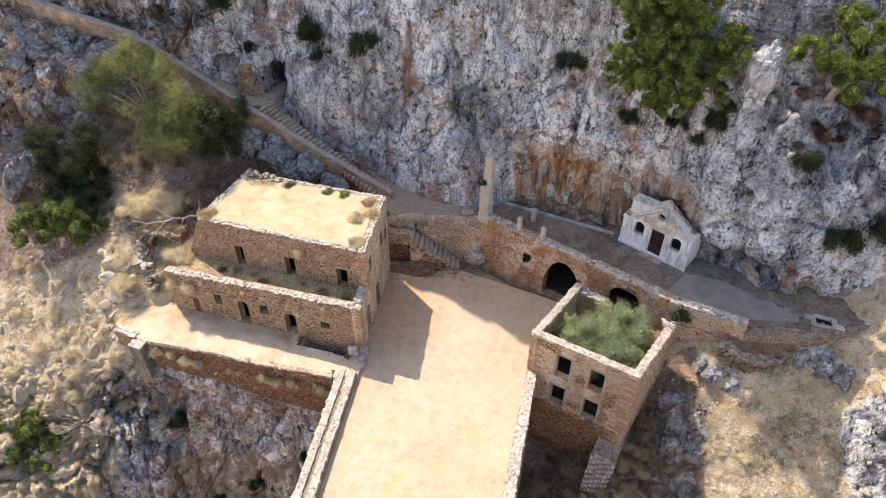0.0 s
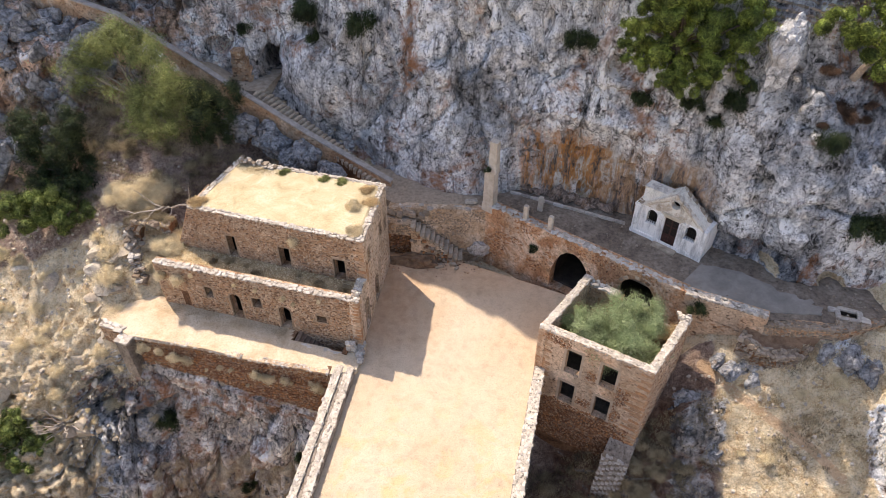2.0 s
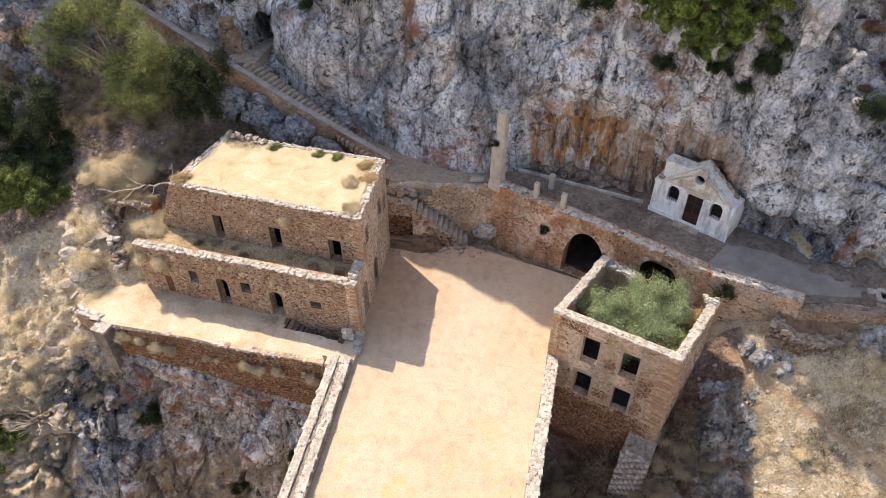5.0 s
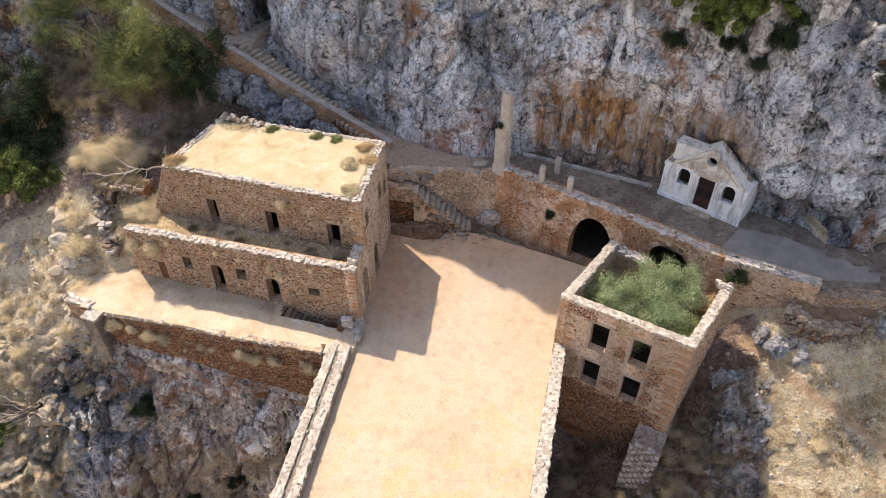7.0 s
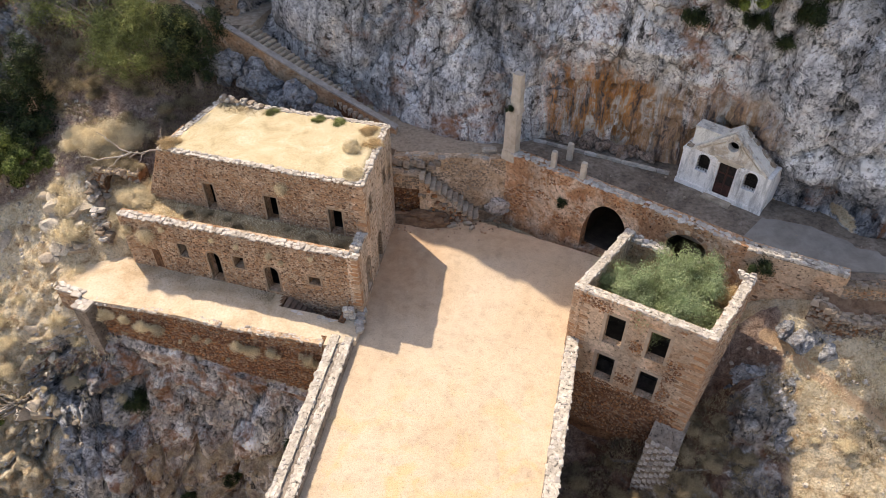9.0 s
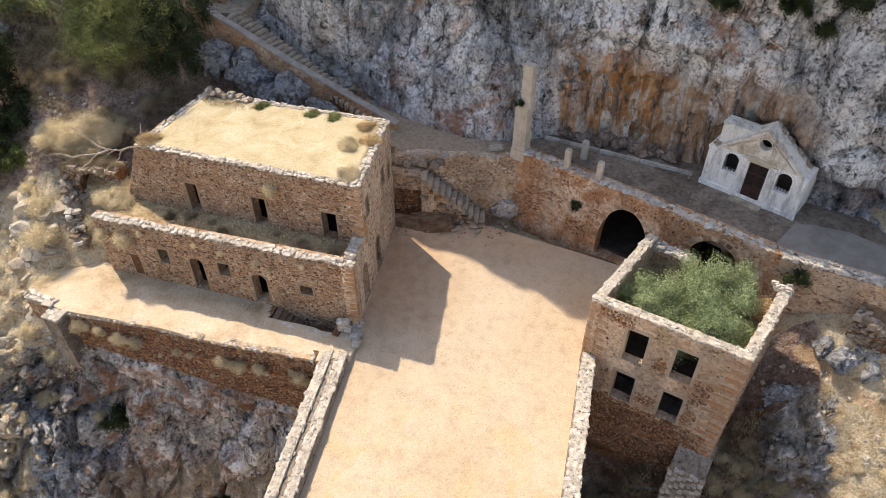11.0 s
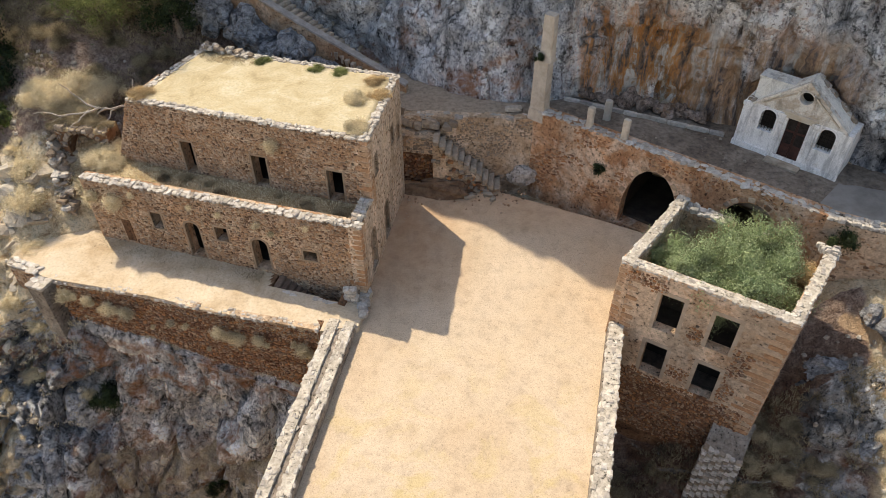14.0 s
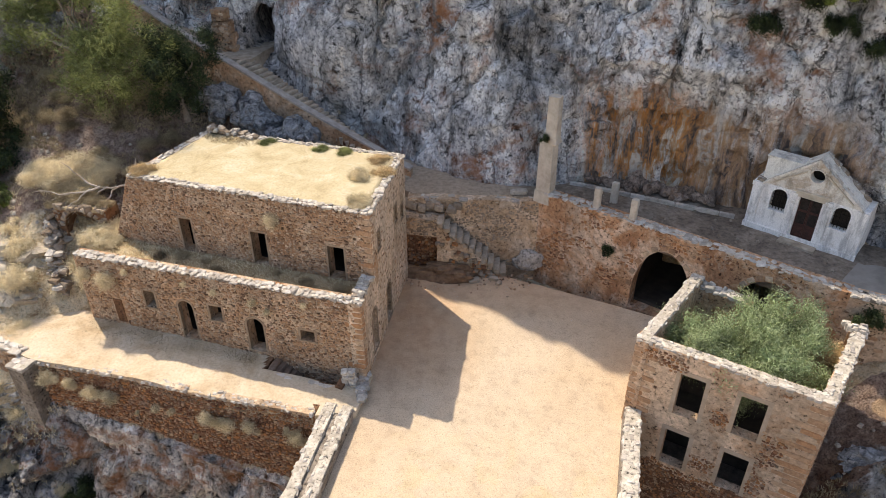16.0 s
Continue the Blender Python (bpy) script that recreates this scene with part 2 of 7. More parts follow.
def mat_sand():
    m = Mat("gravel_court", 0.95, spec=0.15)
    n1, n2, n3 = m.noise(5, 5, 0.6, warp=0.5), m.noise(0.7, 6, 0.7), m.voronoi(0.1)
    col = m.ramp(n1, (0.3, (0.48, 0.365, 0.25)), (0.5, (0.515, 0.405, 0.29)), (0.7, (0.55, 0.445, 0.335)))
    col = m.mix(1.0, col, m.ramp(n2, (0.3, 0.82), (0.5, 1.0), (0.7, 1.1)), "MULTIPLY")
    grain = m.noise(0.07, 3, 0.8)
    col = m.mix(1.0, col, m.ramp(grain, (0.32, 0.72), (0.44, 0.98), (0.66, 1.14)), "MULTIPLY")
    col = m.mix(m.ramp(m.noise(3.4, 6, 0.7, warp=0.8), (0.5, 0.0), (0.7, 0.3)), col, (0.58, 0.48, 0.36))
    straw = m.ramp(m.noise(2.6, 5, 0.65, warp=0.6), (0.5, 0.0), (0.62, 0.75))     # yellow dry weeds at the open end
    col = m.mix(m.maths("MULTIPLY", straw, m.span(1, -20, 31, 5.0)), col, m.ramp(grain, (0.35, (0.42, 0.32, 0.15)), (0.6, (0.54, 0.43, 0.23))))
    speck = m.ramp(m.noise(0.16, 4, 0.75), (0.33, 0.68), (0.41, 1.0), (0.64, 1.0), (0.7, 1.14))
    col = m.mix(1.0, col, speck, "MULTIPLY")
    near = m.maths("MAXIMUM", m.maths("MULTIPLY", m.span(0, -30, -2.5, 2.2), m.span(1, 38.5, 60, 2.5)), m.span(1, 46.0, 60, 3.0))     # reddish earth beside the house, warmed and brightened for bounce light in the shade
    col = m.mix(m.maths("MULTIPLY", near, m.ramp(m.noise(1.4, 6, 0.7), (0.35, 0.6), (0.6, 1.0))), col, m.ramp(n2, (0.35, (0.48, 0.27, 0.14)), (0.62, (0.6, 0.395, 0.245))))
    h = m.maths("ADD", m.maths("MULTIPLY", n3, 0.6), m.maths("ADD", n2, grain))
    return m.done(col, h, 0.6, 0.04)


def mat_terrace():
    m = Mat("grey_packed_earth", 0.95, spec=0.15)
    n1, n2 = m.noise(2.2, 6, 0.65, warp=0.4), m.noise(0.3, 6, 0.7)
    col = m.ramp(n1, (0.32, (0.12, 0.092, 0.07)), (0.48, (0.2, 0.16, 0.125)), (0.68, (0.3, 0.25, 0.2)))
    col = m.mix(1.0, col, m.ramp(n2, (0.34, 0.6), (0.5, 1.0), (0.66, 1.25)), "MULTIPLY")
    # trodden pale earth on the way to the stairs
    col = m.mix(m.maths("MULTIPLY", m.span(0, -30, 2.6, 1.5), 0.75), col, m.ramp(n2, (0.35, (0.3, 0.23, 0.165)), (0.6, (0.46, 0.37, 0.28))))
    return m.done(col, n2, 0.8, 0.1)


def mat_grass_earth():
    m = Mat("dry_grass_earth", 0.95, spec=0.1)
    n1, n2 = m.noise(1.6, 6, 0.65, warp=0.6), m.noise(0.12, 6, 0.75)
    col = m.ramp(n1, (0.3, (0.41, 0.33, 0.2)), (0.42, (0.5, 0.41, 0.255)), (0.55, (0.55, 0.47, 0.31)), (0.7, (0.62, 0.55, 0.41)))
    col = m.mix(1.0, col, m.ramp(n2, (0.3, 0.72), (0.5, 1.0), (0.68, 1.14)), "MULTIPLY")
    return m.done(col, n2, 0.8, 0.08)


def mat_pale_earth():
    m = Mat("pale_trodden_earth", 0.95, spec=0.1)
    n1, n2 = m.noise(2.0, 6, 0.65, warp=0.6), m.noise(0.15, 6, 0.75)
    col = m.ramp(n1, (0.3, (0.44, 0.33, 0.21)), (0.46, (0.54, 0.43, 0.3)), (0.62, (0.6, 0.5, 0.37)))
    col = m.mix(1.0, col, m.ramp(n2, (0.3, 0.75), (0.5, 1.0), (0.68, 1.12)), "MULTIPLY")
    return m.done(col, n2, 0.7, 0.06)


def mat_weeds():
    m = Mat("withered_weed_earth", 0.95, spec=0.1)
    n1, n2 = m.noise(0.7, 7, 0.7, warp=0.6), m.noise(0.1, 6, 0.75)
    col = m.ramp(n1, (0.3, (0.26, 0.18, 0.1)), (0.48, (0.42, 0.32, 0.19)), (0.64, (0.56, 0.46, 0.3)))
    col = m.mix(1.0, col, m.ramp(n2, (0.33, 0.5), (0.5, 1.0), (0.66, 1.25)), "MULTIPLY")
    return m.done(col, n2, 0.9, 0.1)


def mat_wall(name, tones, plaster=None, amount=0.5):
    """Bedding mortar of a rubble wall, with worn plaster in patches."""
    m = Mat(name, 0.95, spec=0.15)
    n1, n2, n3 = m.noise(1.7, 6, 0.7, warp=0.6), m.noise(0.25, 6, 0.7), m.noise(0.06, 4, 0.7)
    col = m.ramp(n1, (0.3, tones[0]), (0.5, tones[1]), (0.7, tones[2]))
    if plaster:
        col = m.mix(m.ramp(m.noise(2.6, 7, 0.75, warp=0.8), (0.5 - 0.2 * amount + 0.05, 0.0), (0.6 - 0.2 * amount + 0.05, 1.0)), col, plaster)
    col = m.mix(1.0, col, m.ramp(n2, (0.3, 0.6), (0.5, 1.0), (0.7, 1.3)), "MULTIPLY")
    col = m.mix(1.0, col, m.ramp(m.noise(1.3, 4, 0.6, (1, 1, 0.2)), (0.35, 0.75), (0.6, 1.1)), "MULTIPLY")
    holes = m.noise(0.17, 3, 0.65, warp=0.4)
    col = m.mix(1.0, col, m.ramp(holes, (0.33, 0.2), (0.4, 0.95), (0.62, 1.15)), "MULTIPLY")
    h = m.maths("ADD", n2, m.maths("ADD", m.maths("MULTIPLY", n3, 0.4), m.maths("MULTIPLY", m.ramp(holes, (0.3, 0.0), (0.42, 1.0)), 0.6)))
    return m.done(col, h, 0.9, 0.07)


def mat_boulder(name, tones, stain):
    """Weathered blue-grey limestone blocks: pale faces, dark pits and joints, stains."""
    m = Mat(name, 0.9, spec=0.2)
    n1, n2, n3 = m.noise(1.1, 7, 0.7, warp=0.6), m.noise(0.35, 7, 0.72, warp=0.5), m.noise(0.09, 5, 0.75)
    col = m.ramp(n1, (0.34, tones[0]), (0.48, tones[1]), (0.64, tones[2]))
    col = m.mix(1.0, col, m.ramp(n2, (0.35, 0.25), (0.43, 0.8), (0.52, 1.05), (0.66, 1.3)), "MULTIPLY")
    col = m.mix(1.0, col, m.ramp(n3, (0.34, 0.5), (0.46, 0.96), (0.62, 1.2)), "MULTIPLY")
    net = m.ramp(m.node("ShaderNodeTexVoronoi", {"Vector": m.node("ShaderNodeVectorMath", {0: m.pos, 1: m.node("ShaderNodeTexNoise", {"Vector": m.pos, "Scale": 1.4, "Detail": 4.0}).outputs["Color"]}, operation="ADD").outputs[0], "Scale": 0.8}, feature="DISTANCE_TO_EDGE").outputs["Distance"], (0.0, 0.55), (0.1, 1.0))
    col = m.mix(1.0, col, net, "MULTIPLY")
    col = m.mix(m.ramp(m.noise(1.6, 6, 0.7), (0.56, 0.0), (0.68, 0.8)), col, stain)
    h = m.maths("ADD", m.maths("ADD", n2, m.maths("MULTIPLY", n3, 0.35)), m.maths("MULTIPLY", net, 0.5))
    return m.done(col, h, 1.0, 0.22)


def mat_stone(name, tones, island, grey=0.25):
    m = Mat(name, 0.9, spec=0.2)
    r = m.rand(island)
    n = len(tones)
    col = m.ramp(r, *[((i + 0.5) / n, t) for i, t in enumerate(tones)])
    n2, n3 = m.noise(0.2, 6, 0.7), m.noise(0.05, 4, 0.7)
    col = m.mix(1.0, col, m.ramp(n2, (0.3, 0.65), (0.5, 1.0), (0.7, 1.3)), "MULTIPLY")
    col = m.mix(m.ramp(m.noise(0.9, 6, 0.7), (0.55, 0.0), (0.7, grey)), col, (0.2, 0.19, 0.18))
    return m.done(col, m.maths("ADD", n2, m.maths("MULTIPLY", n3, 0.3)), 0.7, 0.03)


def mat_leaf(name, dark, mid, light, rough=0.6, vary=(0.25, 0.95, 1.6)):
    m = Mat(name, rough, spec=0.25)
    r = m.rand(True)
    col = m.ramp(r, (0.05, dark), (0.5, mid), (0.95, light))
    # clump-wide light and dark tones stand in for lit tufts and shaded gaps
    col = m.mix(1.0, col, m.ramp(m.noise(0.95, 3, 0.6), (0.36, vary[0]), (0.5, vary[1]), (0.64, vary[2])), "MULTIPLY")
    m.t.links.new(col, m.b.inputs["Base Color"])
    thin = m.node("ShaderNodeBsdfTranslucent", {"Color": col})
    both = m.node("ShaderNodeMixShader", {0: 0.36, 1: m.b.outputs[0], 2: thin.outputs[0]})
    m.t.links.new(both.outputs[0], m.t.nodes["Material Output"].inputs[0])
    return m.m


def mat_plain(name, a, b, size=0.4, rough=0.8, bump=0.4, metal=0.0, stretch=None):
    m = Mat(name, rough, metal, 0.3)
    n1, n2 = m.noise(size, 6, 0.7, stretch, 0.3), m.noise(size / 6, 4, 0.7)
    col = m.ramp(n1, (0.35, a), (0.65, b))
    return m.done(col, m.maths("ADD", n1, m.maths("MULTIPLY", n2, 0.4)), bump, 0.03)


def mat_wash(name, clean, worn, level):
    """Limewash with stains, runs and lost patches."""
    m = Mat(name, 0.85, spec=0.2)
    n1, n2, n3 = m.noise(0.9, 8, 0.72, warp=0.5), m.noise(0.5, 6, 0.7, (1, 1, 0.2), 0.3), m.noise(0.08, 5, 0.7)
    col = m.mix(m.ramp(n1, (level, 0.0), (level + 0.12, 0.75)), clean, worn)
    col = m.mix(1.0, col, m.ramp(n2, (0.36, 0.62), (0.5, 1.0)), "MULTIPLY")
    col = m.mix(1.0, col, m.ramp(n3, (0.35, 0.8), (0.55, 1.05)), "MULTIPLY")
    return m.done(col, m.maths("ADD", n1, m.maths("MULTIPLY", n3, 0.4)), 0.5, 0.03)


ROCK, SAND, TERRACE, GRASS, PALE_EARTH, WEEDS = mat_rock(), mat_sand(), mat_terrace(), mat_grass_earth(), mat_pale_earth(), mat_weeds()
W_HOUSE = mat_wall("house_mortar", ((0.29, 0.157, 0.086), (0.41, 0.255, 0.152), (0.49, 0.34, 0.222)), (0.53, 0.4, 0.285), 0.34)
W_TOWER = mat_wall("tower_plaster", ((0.37, 0.2, 0.11), (0.48, 0.305, 0.19), (0.52, 0.37, 0.25)), (0.55, 0.405, 0.285), 0.7)
# pale gable plaster, brightened for light bounced off the court
W_GABLE = mat_wall("gable_plaster_bounce_lit", ((0.4, 0.27, 0.17), (0.52, 0.385, 0.265), (0.58, 0.46, 0.34)), (0.6, 0.47, 0.35), 0.6)
W_RET = mat_wall("retaining_plaster", ((0.31, 0.145, 0.072), (0.44, 0.252, 0.142), (0.51, 0.36, 0.242)), (0.57, 0.435, 0.325), 0.35)
W_PATH = mat_wall("red_rubble_mortar", ((0.1, 0.05, 0.028), (0.18, 0.095, 0.052), (0.27, 0.16, 0.098)))
WARM = ((0.165, 0.1, 0.063), (0.35, 0.22, 0.137), (0.41, 0.243, 0.14), (0.46, 0.33, 0.223), (0.28, 0.207, 0.15), (0.53, 0.405, 0.283))
RED = ((0.17, 0.08, 0.046), (0.31, 0.155, 0.082), (0.41, 0.19, 0.078), (0.25, 0.165, 0.115), (0.42, 0.275, 0.17))
PALE = ((0.4, 0.355, 0.295), (0.49, 0.44, 0.375), (0.58, 0.53, 0.46), (0.33, 0.29, 0.25), (0.53, 0.49, 0.44))
QUOIN = ((0.38, 0.225, 0.13), (0.44, 0.285, 0.178), (0.44, 0.32, 0.22), (0.41, 0.22, 0.115))
WARM_GREY = ((0.2, 0.155, 0.115), (0.29, 0.235, 0.18), (0.34, 0.28, 0.22), (0.24, 0.18, 0.125))
S_GREY, S_GREY_J = mat_stone("grey_brown_stone", WARM_GREY, False, 0.4), mat_stone("grey_brown_stone_joined", WARM_GREY, True, 0.4)
S_WARM, S_WARM_J = mat_stone("warm_stone", WARM, False), mat_stone("warm_stone_joined", WARM, True)
S_RED, S_RED_J = mat_stone("red_stone", RED, False), mat_stone("red_stone_joined", RED, True)
S_PALE = mat_stone("pale_stone", PALE, False, 0.4)
S_QUOIN = mat_stone("dressed_sandstone", QUOIN, False, 0.1)
FRAME2 = mat_plain("door_surround_stone", (0.23, 0.16, 0.105), (0.36, 0.27, 0.19), 0.4)
CEMENT = mat_plain("grey_cement", (0.2, 0.18, 0.155), (0.29, 0.265, 0.235), 1.2, 0.9, 0.2)
FRAME = mat_plain("window_surround_plaster", (0.36, 0.265, 0.185), (0.46, 0.36, 0.27), 0.5)
WHITE = mat_wash("worn_whitewash", (0.83, 0.805, 0.77), (0.5, 0.44, 0.36), 0.55)
GABLE = mat_wash("stained_gable_plaster", (0.72, 0.67, 0.59), (0.42, 0.32, 0.22), 0.47)
PIT_STEP = mat_plain("brown_step_stone", (0.13, 0.085, 0.06), (0.23, 0.165, 0.12), 0.4)
CHROOF = mat_wash("weathered_roof_plaster", (0.74, 0.71, 0.64), (0.36, 0.3, 0.23), 0.53)
CHORN = mat_plain("ochre_trim_plaster", (0.46, 0.38, 0.28), (0.62, 0.54, 0.43), 0.5, 0.85)
RED_EARTH = mat_plain("red_brown_earth", (0.12, 0.07, 0.042), (0.25, 0.16, 0.1), 0.5, 0.95, 0.9)
BOULDER = mat_boulder("blue_grey_limestone", ((0.15, 0.155, 0.17), (0.3, 0.305, 0.315), (0.44, 0.44, 0.44)), (0.3, 0.22, 0.15))
WOOD = mat_plain("red_brown_door_paint", (0.035, 0.016, 0.012), (0.08, 0.032, 0.024), 0.3, 0.6)
IRON = mat_plain("dark_iron", (0.02, 0.018, 0.017), (0.05, 0.04, 0.035), 0.2, 0.6, metal=0.6)
# near-black stands in for the shade inside rooms, vaults and the cistern
DARK = mat_plain("painted_interior_shade", (0.035, 0.029, 0.024), (0.07, 0.058, 0.048), 0.8)
STEP = mat_plain("worn_step_stone", (0.26, 0.205, 0.15), (0.46, 0.385, 0.3), 0.5)
W_EARTH = mat_wall("eroded_earth_mortar", ((0.3, 0.19, 0.115), (0.45, 0.32, 0.21), (0.55, 0.42, 0.3)), (0.56, 0.45, 0.34), 0.3)
CAPBED = mat_wall("cap_mortar", ((0.16, 0.125, 0.095), (0.25, 0.21, 0.17), (0.36, 0.32, 0.27)))
PALEBED = mat_wall("pale_cap_mortar", ((0.36, 0.315, 0.255), (0.46, 0.41, 0.34), (0.55, 0.5, 0.43)))
PILLAR = mat_plain("pillar_limestone", (0.4, 0.34, 0.27), (0.58, 0.52, 0.43), 0.7)
CONC = mat_plain("parapet_plaster", (0.28, 0.245, 0.215), (0.44, 0.4, 0.36), 0.5)
BARK = mat_plain("grey_bark", (0.16, 0.12, 0.09), (0.32, 0.27, 0.22), 0.15)
DEAD = mat_plain("bleached_dead_wood", (0.32, 0.27, 0.22), (0.52, 0.46, 0.39), 0.15)
L_OLIVE = mat_leaf("olive_leaf", (0.15, 0.175, 0.06), (0.25, 0.275, 0.1), (0.36, 0.38, 0.15), vary=(0.45, 1.0, 1.4))
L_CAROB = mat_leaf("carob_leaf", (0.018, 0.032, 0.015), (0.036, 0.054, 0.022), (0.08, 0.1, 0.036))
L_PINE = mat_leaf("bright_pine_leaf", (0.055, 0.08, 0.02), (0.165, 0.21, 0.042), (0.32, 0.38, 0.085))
# paler than L_CAROB for bushes in sun, sunlight put into the leaf colour
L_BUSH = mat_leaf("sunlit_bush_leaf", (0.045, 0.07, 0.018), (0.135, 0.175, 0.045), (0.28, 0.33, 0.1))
L_FIG = mat_leaf("tower_bush_leaf", (0.24, 0.31, 0.15), (0.32, 0.39, 0.2), (0.42, 0.48, 0.28), vary=(0.45, 1.0, 1.35))
L_DRY = mat_leaf("dry_shrub_leaf", (0.6, 0.5, 0.32), (0.73, 0.63, 0.43), (0.85, 0.77, 0.57), vary=(0.72, 1.0, 1.15))
L_RUST = mat_leaf("rusty_shrub_leaf", (0.4, 0.28, 0.14), (0.53, 0.39, 0.21), (0.65, 0.51, 0.31), vary=(0.6, 1.0, 1.2))
L_BROWN = mat_leaf("red_brown_scrub_leaf", (0.07, 0.04, 0.03), (0.13, 0.08, 0.055), (0.2, 0.13, 0.09))
L_SCRUB = mat_leaf("grey_green_scrub_leaf", (0.26, 0.2, 0.12), (0.37, 0.3, 0.19), (0.5, 0.42, 0.28), vary=(0.5, 1.0, 1.25))

# ---- building helpers ----


def mesh_of(name, verts, faces, material, smooth=False):
    me = bpy.data.meshes.new(name)
    me.from_pydata([tuple(map(float, v)) for v in verts], [], [tuple(int(i) for i in f) for f in faces])
    me.materials.append(material)
    if smooth:
        me.polygons.foreach_set("use_smooth", [True] * len(me.polygons))
    me.update()
    return me


def thing(name, label, category, at=(0, 0, 0), group="", kind=""):
    ob = new(name)
    ob.empty_display_size = 0.3
    ob.location = at
    return tagged(ob, label, category, group, kind)


def part(name, data, material, parent, label="", smooth=False):
    """data: a bmesh, or (verts, faces) in world metres; one mesh object under parent."""
    if isinstance(data, tuple):
        me = mesh_of(name, data[0], data[1], material, smooth)
        if not smooth and len(data[0]) < 4000:      # join the cells of one wall
            bm = bmesh.new()
            bm.from_mesh(me)
            bmesh.ops.remove_doubles(bm, verts=bm.verts, dist=0.0005)
            bm.to_mesh(me)
            bm.free()
    else:
        me = bpy.data.meshes.new(name)
        data.to_mesh(me)
        data.free()
        me.materials.append(material)
    ob = new(name, me)
    if parent:
        top = parent
        while top.parent:
            top = top.parent
        ob.parent = parent
        # all parts lie in world metres: undo the thing's own place once
        ob.matrix_parent_inverse = top.matrix_basis.inverted() if parent is top else Matrix.Identity(4)
    return tagged(ob, label)


def solo(name, data, material, label, category, kind="", group="", smooth=False):
    """A top-level thing or piece of the setting of one mesh, in world metres."""
    return tagged(part(name, data, material, None, label, smooth), label, category, group, kind)


class Geo:
    """Verts and faces gathered in world metres."""

    def __init__(self):
        self.v, self.f = [], []

    def add(self, verts, faces):
        o = len(self.v)
        self.v += [tuple(p) for p in verts]
        self.f += [tuple(i + o for i in f) for f in faces]
        return self

    def hexa(self, p):
        """Eight corners: four below (round), four above."""
        return self.add(p, ((3, 2, 1, 0), (4, 5, 6, 7), (0, 1, 5, 4), (1, 2, 6, 5), (2, 3, 7, 6), (3, 0, 4, 7)))

    def prism(self, poly, z0, z1):
        n = len(poly)
        zs0 = z0 if hasattr(z0, "__len__") else [z0] * n
        zs1 = z1 if hasattr(z1, "__len__") else [z1] * n
        v = [(x, y, a) for (x, y), a in zip(poly, zs0)] + [(x, y, a) for (x, y), a in zip(poly, zs1)]
        f = [tuple(range(n))[::-1], tuple(range(n, 2 * n))] + [(i, (i + 1) % n, n + (i + 1) % n, n + i) for i in range(n)]
        return self.add(v, f)

    def box(self, c, size, yaw=0.0):
        ca, sa = math.cos(yaw), math.sin(yaw)
        q = []
        for z in (-1, 1):
            for x, y in ((-1, -1), (1, -1), (1, 1), (-1, 1)):
                dx, dy = x * size[0] / 2, y * size[1] / 2
                q.append((c[0] + dx * ca - dy * sa, c[1] + dx * sa + dy * ca, c[2] + z * size[2] / 2))
        return self.hexa(q)

    @property
    def data(self):
        return self.v, self.f


class Wall:
    """A vertical plane from A to B (plan), outside on the right-hand side of A to B; s runs along it, d outward."""

    def __init__(self, A, B):
        self.A, self.B = V2(A), V2(B)
        self.L = float(np.hypot(*(self.B - self.A)))
        self.u = (self.B - self.A) / self.L
        self.n = np.array((self.u[1], -self.u[0]))

    def p(self, s, d, z):
        q = self.A + self.u * s + self.n * d
        return (q[0], q[1], z)

    def block(self, geo, s0, s1, d0, d1, z0, z1):
        geo.hexa([self.p(s, d, z) for z in (z0, z1) for s, d in ((s0, d1), (s1, d1), (s1, d0), (s0, d0))])

    def matrix(self, s, d, z, size=(1, 1, 1), turn=0.0):
        m = Matrix(((self.u[0], -self.n[0], 0, 0), (self.u[1], -self.n[1], 0, 0), (0, 0, 1, 0), (0, 0, 0, 1)))
        return Matrix.Translation(self.p(s, d, z)) @ m @ Matrix.Rotation(turn, 4, "Y") @ Matrix.Diagonal((*size, 1))

    def solid(self, geo, s0, s1, z0, z1, thick, holes=()):
        """A wall with holes (a, b, bottom, top, arch): cells between the holes, and spandrels over the arches."""
        ss = sorted({s0, s1, *[h[0] for h in holes], *[h[1] for h in holes]})
        for a, b in zip(ss, ss[1:]):
            if b - a < 1e-4:
                continue
            mid = (a + b) / 2
            cuts = sorted((h[2], h[3]) for h in holes if h[0] < mid < h[1])
            z = z0
            for lo, hi in cuts:
                if lo > z + 1e-3:
                    self.block(geo, a, b, -thick, 0, z, lo)
                z = max(z, hi)
            if z1 > z + 1e-3:
                self.block(geo, a, b, -thick, 0, z, z1)
        for a, b, lo, hi, arch in holes:
            if arch:
                self.spandrel(geo, a, b, hi - arch, hi, -thick, 0)

    def spandrel(self, geo, a, b, zs, zt, d0, d1, n=8):
        """Fills the corners above an arch that springs at zs and peaks at zt."""
        c, r = (a + b) / 2, (b - a) / 2
        arc = [(c - r * math.cos(math.pi * i / (2 * n)), zs + (zt - zs) * math.sin(math.pi * i / (2 * n))) for i in range(n + 1)]
        for side in (1, -1):
            pts = [(c + side * (s - c), z) for s, z in arc]
            edge = pts[0][0]
            for (sa, za), (sb, zb) in zip(pts, pts[1:]):
                q = [(sa, za), (sb, zb), (sb, zt + 0.001), (sa, zt + 0.001)]
                if side < 0:
                    q = q[::-1]
                v = [self.p(s, d1, z) for s, z in q] + [self.p(s, d0, z) for s, z in q]
